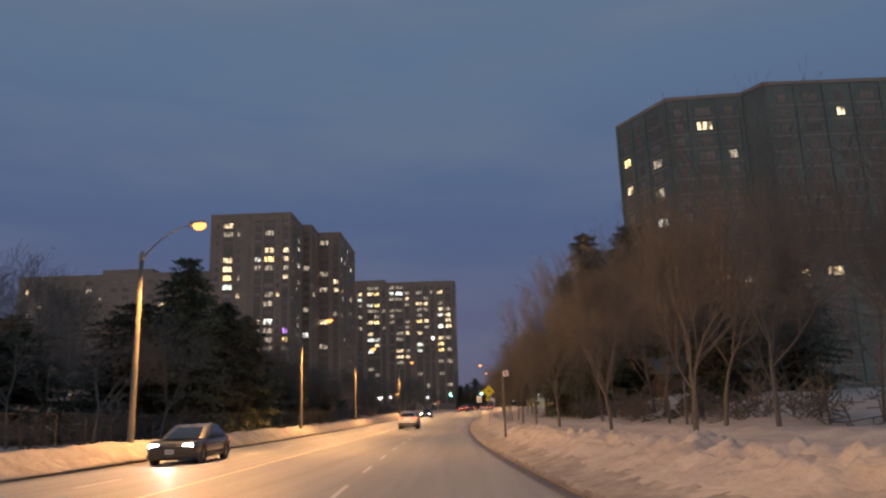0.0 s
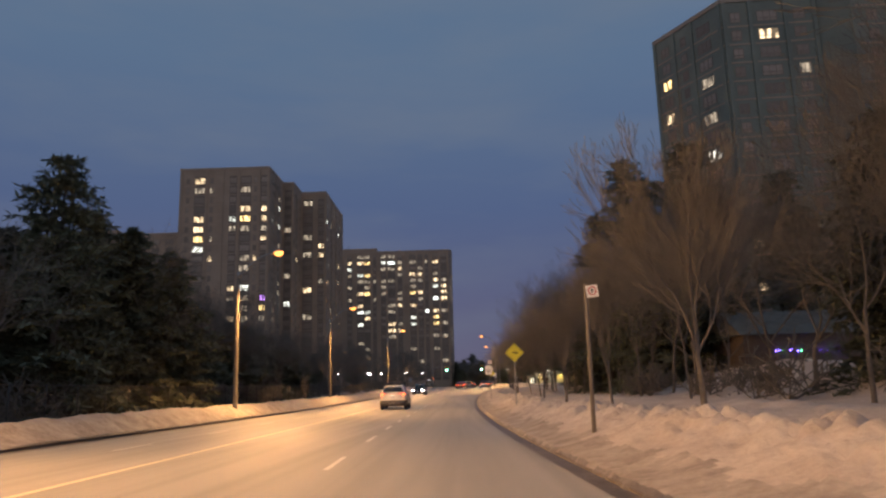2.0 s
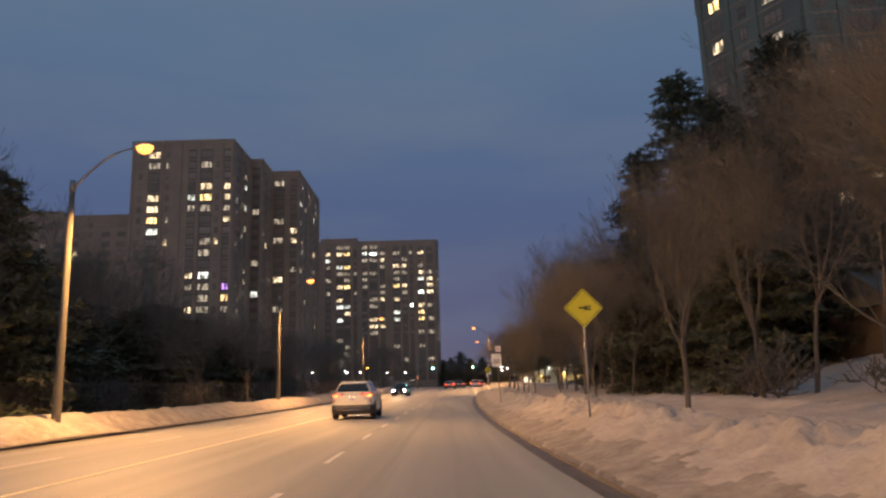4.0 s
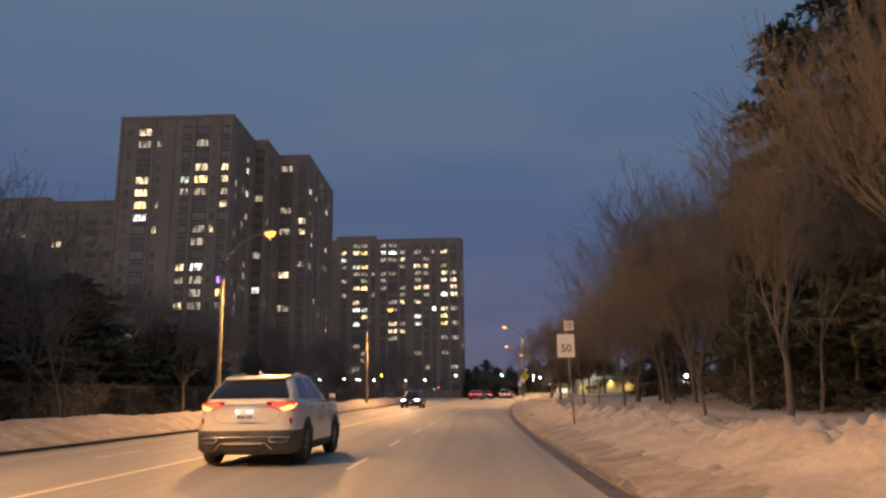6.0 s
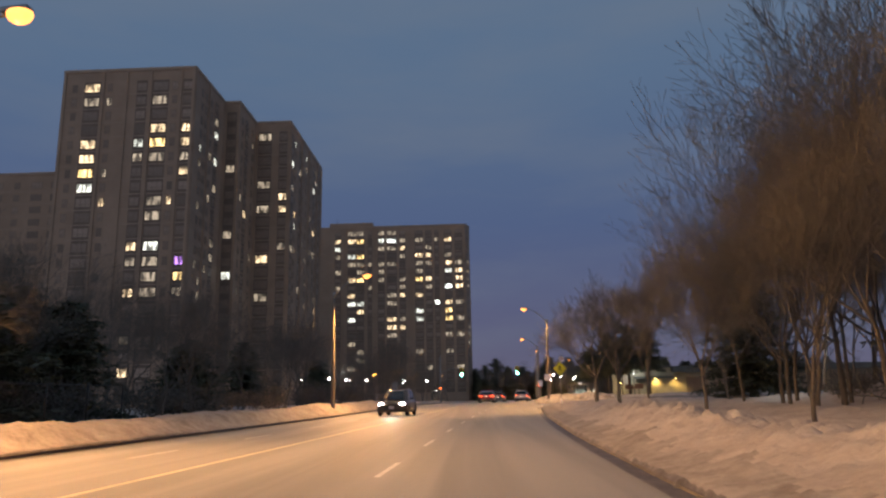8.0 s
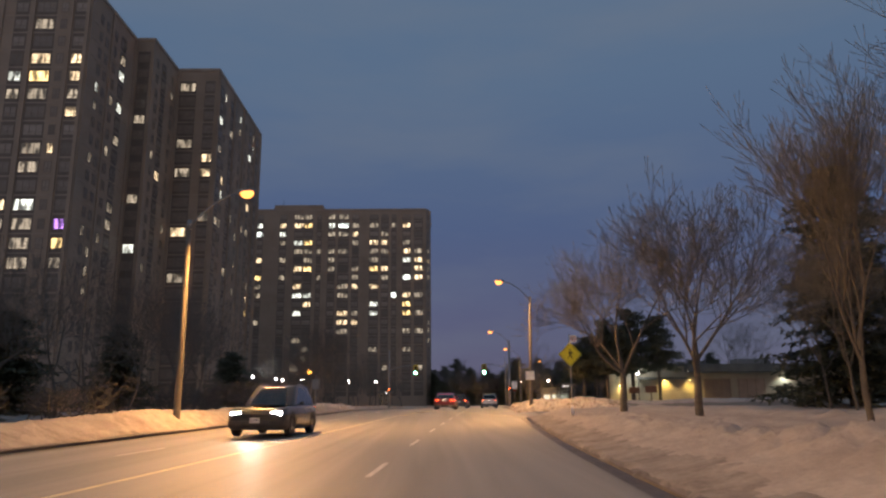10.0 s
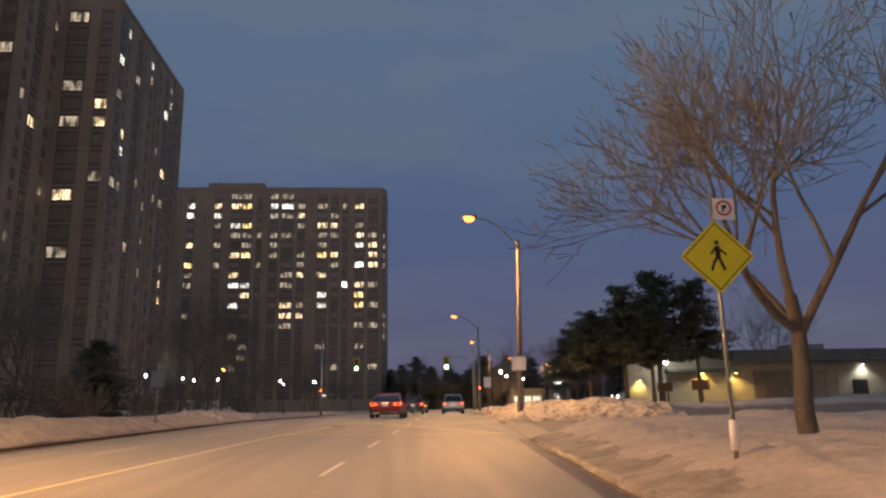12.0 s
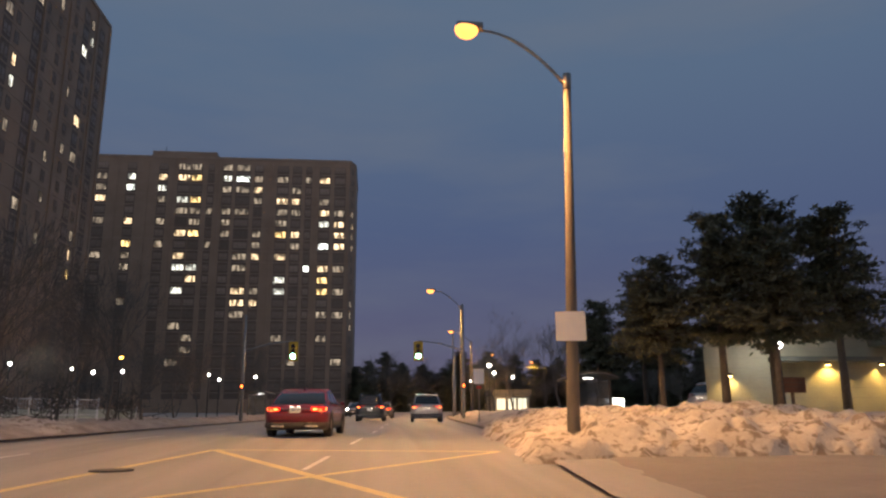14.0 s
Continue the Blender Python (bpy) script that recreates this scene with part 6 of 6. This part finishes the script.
def beam(ob_pose, L, power, aim=-3.0):
    """The light that a car's headlamps throw ahead."""
    data = bpy.data.lights.new("headlamp_light", "SPOT")
    data.energy, data.color, data.spot_size, data.spot_blend, data.shadow_soft_size = power, (0.95, 1.0, 0.96), radians(62), 0.7, 0.12
    o = new("headlamp_light", data)
    o.matrix_world = ob_pose @ pose(0, L * 1.07 + 0.2, 0.76, 90 + aim, 0, 0)


white = paint("white_car_paint", (0.70, 0.69, 0.67), 0.3, 0.0)
maroon = paint("dark_red_car_paint", (0.15, 0.006, 0.018), 0.3, 0.0, (0.10, 0.02, 0.03))
black = paint("black_car_paint", (0.020, 0.020, 0.022), 0.3, 0.2)
silver = paint("silver_car_paint", (0.52, 0.51, 0.50), 0.32, 0.5)
grey = paint("grey_car_paint", (0.10, 0.105, 0.11), 0.3, 0.4)

place = spot(-4.16, 80.35, 0.06)
car("white_suv", "white compact SUV with black cladding and glowing red tail lamps", place, white, L=4.38, W=1.78, H=1.66, belt=1.14, wheel_r=0.36, glass=(0.12, 0.55, 3.25, 2.45), rails=True, size=1.17, taper=0.20, clad_top=0.61)
beam(place, 4.38, 1300)
place = spot(-4.12, 181.8, 0.045)
car("red_sedan", "dark red sedan with bright red tail lamps", place, maroon, L=4.6, W=1.84, H=1.45, belt=0.93, glass=(0.45, 1.15, 3.35, 2.35), clad=False, style="sedan", deck=0.03)
beam(place, 4.6, 700)
place = spot(0.36, 206.0, 0.045)
car("silver_suv", "silver SUV with glowing tail lamps", place, silver, L=4.6, W=1.88, H=1.74, belt=1.02, rails=True)
beam(place, 4.6, 700)
car("black_suv", "black boxy SUV with round red tail lamps", spot(-3.5, 210.0, 0.045), black, L=4.3, W=1.85, H=1.80, belt=1.05, glass=(0.10, 0.16, 3.0, 2.5), rails=True)
car("grey_sedan", "dark sedan with lit tail lamps far down the road", spot(-3.5, 226.0, 0.045), grey, L=4.6, W=1.82, H=1.46, belt=0.93, glass=(0.45, 1.15, 3.35, 2.35), clad=False, style="sedan")
car("grey_sedan", "dark sedan with lit tail lamps far down the road", spot(0.3, 236.0, 0.045), grey, L=4.6, W=1.82, H=1.46, belt=0.93, glass=(0.45, 1.15, 3.35, 2.35), clad=False, style="sedan")
car("silver_suv", "silver SUV with lit tail lamps far down the road", spot(0.2, 250.0, 0.045), silver, L=4.6, W=1.85, H=1.72)
# oncoming traffic
place = spot(-7.5, 143.9, 0.055, 180)
car("black_suv", "dark oncoming SUV with bright headlamps", place, black, L=4.5, W=1.88, H=1.72, rails=True, group="oncoming cars")
beam(place, 4.5, 220)
place = spot(-10.0, 33.0, 0.03, 180)
car("black_taxi", "dark oncoming car with bright headlamps and amber lamps", place, black, L=4.6, W=1.84, H=1.47, belt=0.93, glass=(0.45, 1.15, 3.35, 2.35), clad=False, style="sedan", group="oncoming cars")
beam(place, 4.6, 260)
car("silver_hatchback", "pale oncoming car with headlamps far off", spot(-7.8, 246.0, 0.055, 180), silver, L=4.3, W=1.82, H=1.55, group="oncoming cars")
# parked beside the low building
car("white_hatchback", "white hatchback parked behind a snow mound", pose(19.5, 192.6, ZR(192) + 0.5, 0, 0, -62), white, L=4.2, W=1.78, H=1.55, lamps_on=False, heads_on=False, group="parked cars")

# ---- the low building on the near side ----
LZ = ZR(188) + 0.0
low = base_of("low_building", "low beige block building with wall lamps and a dark fascia", "building", at=pose(18.6, 190.0, LZ))


def low_part(name, dims, mat, label="", bevel=0.0):
    return box_part(name, dims, mat, low, label, bevel)


def low_prism(name, plan, z0, z1, mat):
    bm = bmesh.new()
    lo, hi = [[bm.verts.new((x, y, z)) for x, y in plan] for z in (z0, z1)]
    n = len(plan)
    for k in range(n):
        bm.faces.new((lo[k], lo[(k + 1) % n], hi[(k + 1) % n], hi[k]))
    bm.faces.new(hi)
    bm.faces.new(lo[::-1])
    return part(name, bm, mat, low)


low_prism("wall", ((0, 0), (8.2, 0), (8.2, 9), (4.6, 9)), -0.5, 4.2, M["beige_block"])
low_part("wing_wall", (8.2, 46, 0.6, 16, -0.5, 4.0), M["beige_block"], "shaded beige block wing")
low_part("fascia", (7.9, 46.6, -1.0, 16.5, 3.55, 4.35), M["roof_felt"])
low_prism("roof_edge", ((-0.25, -0.25), (7.9, -0.25), (7.9, 9.3), (4.5, 9.3)), 4.2, 4.5, M["roof_felt"])
low_part("canopy", (3.0, 7.9, -0.9, 0, 2.85, 3.05), M["roof_felt"])
low_part("rooftop_unit", (16, 19, 6, 8, 4.35, 5.3), M["galv"], "grey rooftop ventilation unit", 0.05)
low_part("rooftop_unit", (27, 29, 7, 9, 4.35, 5.0), M["galv"], "grey rooftop ventilation unit", 0.05)
for k in range(9):
    low_part("joint", (0.02, 8.18, -0.006, 0.0, 0.38 + 0.44 * k, 0.40 + 0.44 * k), M["concrete"])
for x in (10.0, 13.6, 21.5, 25.1, 33.0):
    w = low_part("window_opening", (x, x + 2.8, 0.52, 0.6, 0.9, 2.9), M["glass_dark"], "dark unlit window")
    for k in range(4):
        box_part("mullion", (x + 0.9 * k, x + 0.9 * k + 0.06, 0.50, 0.53, 0.9, 2.9), M["frame"], w)
door = low_part("door", (17.6, 18.7, 0.50, 0.6, 0.0, 2.15), M["dark_metal"], "dark steel door")
box_part("handle", (18.5, 18.56, 0.47, 0.5, 1.0, 1.1), M["chrome"], door)


def wall_lamp(x, y, z, power, tint, mat, aim_down=True):
    ob = base_of("wall_lamp", "small lit wall lamp on the low building", "wall lamp", "wall lamps", pose(x, y, z))
    box_part("housing", (-0.10, 0.10, -0.12, 0.0, -0.06, 0.06), M["dark_metal"], ob, bevel=0.02)
    box_part("lens", (-0.08, 0.08, -0.13, -0.03, -0.085, -0.06), mat, ob, "glowing lens")
    data = bpy.data.lights.new("wall_light", "SPOT")
    data.energy, data.color, data.spot_size, data.spot_blend, data.shadow_soft_size = power, tint, radians(130), 0.5, 0.05
    o = new("wall_light", data)
    o.matrix_world = pose(x, y - 0.30, z - 0.12, 12, 0, 0)


for dx in (5.8, 8.4):
    wall_lamp(18.6 + dx, 190.0, LZ + 2.80, 130, (1.0, 0.66, 0.18), M["warm_lamp"])
wall_lamp(18.6 + 1.1, 190.0, LZ + 2.3, 70, (1.0, 0.72, 0.22), M["warm_lamp"])
wall_lamp(37.0, 190.5, LZ + 3.3, 70, (0.92, 1.0, 0.95), M["white_lamp"])


def flood_pole(u, y, h, mat, power, tint, name="lamp_post", label="slim lamp post with a bright white head", group="white lamp posts"):
    ob = base_of(name, label, "lamp post", group, spot(u, y))
    tube_part("post", [(0, 0, -0.3), (0, 0, h)], [0.06, 0.04], M["dark_metal"], ob)
    bm = bmesh.new()
    bmesh.ops.create_uvsphere(bm, u_segments=14, v_segments=8, radius=0.15)
    part("globe", bm, mat, ob, "glowing globe", smooth=True, at=pose(0, 0, h + 0.16))
    if power:
        data = bpy.data.lights.new("post_light", "POINT")
        data.energy, data.color, data.shadow_soft_size = power, tint, 0.2
        o = new("post_light", data)
        o.matrix_world = spot(u, y, h + 0.55)
    return ob


flood_pole(15.1, 188.2, 3.3, M["white_lamp"], 120, (0.95, 1.0, 0.97))
flood_pole(26.6, 96.0, 5.0, M["white_lamp"], 0, None)
# this post and its light stand in for a lit entrance behind the trees
flood_pole(19.6, 137.5, 2.7, M["white_lamp"], 120, (1.0, 0.97, 0.85))
first = flood_pole(-26.3 - XR(222.9), 222.9, 6.15 - ZR(222.9), M["white_lamp"], 300, (0.95, 0.98, 1.0))
for u, y in ((-33.5, 232.0), (-24.9 - XR(237.7), 237.7), (-30.5, 236.0), (-24.5, 244.0), (-21.0, 250.0), (-41.0, 228.0), (-28.0, 258.0), (-30.0, 92.0), (-31.0, 93.5), (-46.0, 210.0)):
    copy_thing(first, spot(u, y))
for u, y in ((6.5, 226.0), (8.0, 240.0), (5.5, 262.0), (11.0, 252.0), (17.0, 231.0)):
    copy_thing(first, spot(u, y))
flood_pole(-18.5 - XR(226.4), 226.4, 6.9 - ZR(226.4), M["orange_lamp"], 150, (1.0, 0.45, 0.1), label="slim lamp post with an orange head", group="orange lamp posts")

# pale steel railing round the far tower's court
def court_railing(x0, y0, x1, y1, bays):
    run, turn = math.hypot(x1 - x0, y1 - y0), math.degrees(math.atan2(y1 - y0, x1 - x0))
    ob = base_of("court_railing", "pale painted steel railing in snow under white lamps", "railing", at=pose(x0, y0, ZR(y0) + 0.35, 0, 0, turn))
    for z in (0.25, 1.35):
        tube_part("rail", [(0, 0, z), (run, 0, z)], 0.03, M["sign_white"], ob, sides=6)
    for i in range(bays + 1):
        tube_part("post", [(run * i / bays, 0, -0.8), (run * i / bays, 0, 1.5)], 0.04, M["sign_white"], ob, sides=6)
    for i in range(bays * 10):
        x = run * (i + 0.5) / (bays * 10)
        tube_part("baluster", [(x, 0, 0.25), (x, 0, 1.35)], 0.012, M["sign_white"], ob, sides=5)


court_railing(-19.9, 209.0, -16.6, 216.5, 4)

# small brown notice boards
for x, y in ((19.9, 185.5), (19.7, 179.2)):
    ob = base_of("notice_board", "brown notice board on a single post in snow", "notice board", "notice boards", pose(x, y, ZR(y)))
    box_part("post", (-0.05, 0.05, -0.05, 0.05, -0.2, 1.6), M["wood_post"], ob, bevel=0.01)
    board = box_part("board", (-0.52, 0.52, -0.10, -0.05, 1.40, 1.98), M["sign_brown"], ob, bevel=0.02)
    for x1, z in ((0.36, 1.76), (0.22, 1.60)):
        box_part("writing_bar", (-0.40, x1, -0.106, -0.101, z, z + 0.05), M["wood_post"], board, "faint unreadable line")

# bus shelters
def bus_shelter(label, at):
    sh = base_of("bus_shelter", label, "bus shelter", "bus shelters", at)
    for x in (-0.85, 0.85):
        for y in (0.0, 2.4):
            tube_part("post", [(x, y, -0.2), (x, y, 2.3)], 0.05, M["pole_concrete"], sh)
    bm = bmesh.new()
    prev = None
    for k in range(13):
        t = -1 + 2 * k / 12
        cur = [bm.verts.new((1.25 * t, y, z + 0.28 * (1 - t * t))) for y, z in ((-0.4, 2.3), (2.9, 2.3), (2.9, 2.38), (-0.4, 2.38))]
        if prev:
            for j in range(4):
                bm.faces.new((prev[j], prev[(j + 1) % 4], cur[(j + 1) % 4], cur[j]))
        else:
            bm.faces.new(cur)
        prev = cur
    bm.faces.new(prev[::-1])
    part("roof", bm, M["pole_concrete"], sh, "curved pale roof")
    for dims in ((0.80, 0.82, 0.05, 2.35, 0.3, 2.2), (-0.80, 0.80, 2.39, 2.41, 0.3, 2.2)):
        box_part("glass_panel", dims, M["shelter_glass"], sh)
    box_part("bench", (-0.6, 0.6, 1.9, 2.25, 0.42, 0.47), M["wood_post"], sh, bevel=0.01)
    box_part("lamp", (-0.25, 0.25, 0.9, 1.1, 2.34, 2.38), M["poster"], sh, "small lit roof lamp")


bus_shelter("glass bus shelter with a curved roof behind snow", spot(8.69, 195.4, 0.05))
bus_shelter("glass bus shelter with a curved roof beyond the far kerb", spot(-16.4, 236.0, 0.1, 180))

# back-lit advertising panel and shops farther on
ob = base_of("advertising_panel", "back-lit white advertising panel on a plinth", "advertising panel", at=pose(41.7, 269.0, ZR(269) - 0.5))
box_part("plinth", (-0.9, 0.9, -0.2, 0.2, 0, 0.6), M["dark_metal"], ob, bevel=0.02)
box_part("panel", (-0.85, 0.85, -0.12, 0.12, 0.6, 2.8), M["poster"], ob, "glowing white face", 0.03)
shop = base_of("shop_building", "low shop building with brightly lit white front", "shop", at=pose(27.5, 300.0, ZR(300) - 0.3))
box_part("wall", (0, 7, 0, 14, 0, 4.4), M["beige_block"], shop)
for k in range(3):
    w = box_part("shop_window", (0.6 + 2.1 * k, 2.2 + 2.1 * k, -0.08, 0.0, 0.8, 2.9), M["shop"], shop, "lit shop window")
    box_part("mullion", (1.35 + 2.1 * k, 1.45 + 2.1 * k, -0.12, -0.08, 0.8, 2.9), M["frame"], w)
box_part("fascia", (-0.3, 7.3, -0.5, 14, 3.4, 4.6), M["roof_felt"], shop)

# sign on its own post before the crossing
ob = base_of("lane_sign", "plain white lane sign on a steel post in snow", "traffic sign", at=spot(3.20, 200.0))
steel_post(ob, 3.15)
bm = bmesh.new()
add_plate(bm, rounded(0.30, 0.42, 0.04), -0.052, -0.046, 0, 0, 2.66)
plate = part("plate", bm, M["sign_white"], ob)
box_part("red_tab", (-0.14, 0.14, -0.052, -0.046, 1.98, 2.12), M["sign_red"], ob, "small red tab below")
# back of a sign on the far side
ob = base_of("road_sign", "grey back of a road sign on a post", "traffic sign", at=spot(-13.4, 172.0))
steel_post(ob, 3.0)
bm = bmesh.new()
add_plate(bm, rounded(0.30, 0.38, 0.04), -0.05, -0.044, 0, 0, 2.3)
part("plate", bm, M["galv"], ob)

# slim utility poles with wires' end beyond the crossing
for u, y, h in ((3.2, 228.0, 8.0), (3.6, 243.0, 7.0)):
    ob = base_of("utility_pole", "slim grey utility pole beyond the crossing", "utility pole", "utility poles", spot(u, y))
    tube_part("pole", [(0, 0, -0.3), (0, 0, h)], [0.10, 0.06], M["galv"], ob)

# chain-link fence on the far side
fence = base_of("chain_link_fence", "grey chain-link fence with steel posts along the park", "fence", at=pose(0, 0, 0))
FU, F0, F1, FH = -18.6, 18.0, 126.0, 1.9
for i in range(37):
    y = F0 + 3 * i
    tube_part("post", [(XR(y) + FU, y, ZR(y) - 0.2), (XR(y) + FU, y, ZR(y) + FH + 0.35)], 0.03, M["dark_metal"], fence, sides=6)
bm = bmesh.new()
for z in (0.45, FH + 0.3):
    add_tube(bm, [(XR(F0 + 6 * i) + FU, F0 + 6 * i, ZR(F0 + 6 * i) + z) for i in range(19)], [0.02] * 19, 5)
part("rail", bm, M["dark_metal"], fence)
verts, faces = [], []
step = 0.16
n = int((F1 - F0) / step)
for i in range(n):
    y = F0 + i * step
    for s in (-1, 1):
        ya, yb = y, y + s * 1.8
        if not F0 <= yb <= F1:
            continue
        k = len(verts)
        for yy, z in ((ya, 0.45), (yb, FH + 0.3)):
            x = XR(yy) + FU + 0.01 * s
            verts += [(x, yy - 0.006, ZR(yy) + z), (x, yy + 0.006, ZR(yy) + z)]
        faces.append((k, k + 1, k + 3, k + 2))
me = bpy.data.meshes.new("chain_link")
me.from_pydata(verts, [], faces)
me.materials.append(M["dark_metal"])
o = tagged(new("chain_link", me), kind="stuff")
o.parent = fence

# coloured string lights on a house front among the trees
house = base_of("house", "dark house front among trees with coloured string lights", "house", at=pose(27.5, 80.0, ZR(80) + 1.6))
box_part("wall", (-4, 7, 0, 7, -1.5, 3.6), M["wood_post"], house, "dark timber wall")
bm = bmesh.new()
v = [bm.verts.new(p) for p in ((-4.4, -0.5, 3.5), (7.4, -0.5, 3.5), (7.4, 7.5, 3.5), (-4.4, 7.5, 3.5), (-4.4, 3.5, 5.6), (7.4, 3.5, 5.6))]
for q in ((0, 1, 5, 4), (2, 3, 4, 5), (1, 2, 5), (3, 0, 4), (3, 2, 1, 0)):
    bm.faces.new([v[i] for i in q])
part("roof", bm, M["roof_felt"], house, "dark shingled roof")
box_part("window_pane", (0.5, 1.6, -0.05, 0, 0.3, 1.5), M["win_d"], house, "dim lit window")
for k in range(16):
    bm = bmesh.new()
    bmesh.ops.create_icosphere(bm, subdivisions=1, radius=0.06)
    part("string_light", bm, M["led_green"] if k % 5 == 2 else M["led_blue"], house, "coloured bulb", at=pose(-1.6 + 0.28 * k + (0.9 if k > 7 else 0), -0.12, 2.2 + 0.06 * math.sin(k * 1.7)))

# pale wall of panels behind the park lamps
wall = base_of("garden_wall", "pale panelled wall with white posts behind park lamps", "wall", at=pose(-35.0, 236.0, ZR(236) - 0.6))
for k in range(8):
    box_part("panel", (0.10 + 1.9 * k, 1.90 + 1.9 * k, 0.0, 0.10, 0.0, 1.65), M["wall_panel"], wall, bevel=0.02)
for k in range(9):
    box_part("post", (1.9 * k - 0.02, 1.9 * k + 0.12, -0.04, 0.14, -0.2, 1.85), M["sign_white"], wall, bevel=0.015)
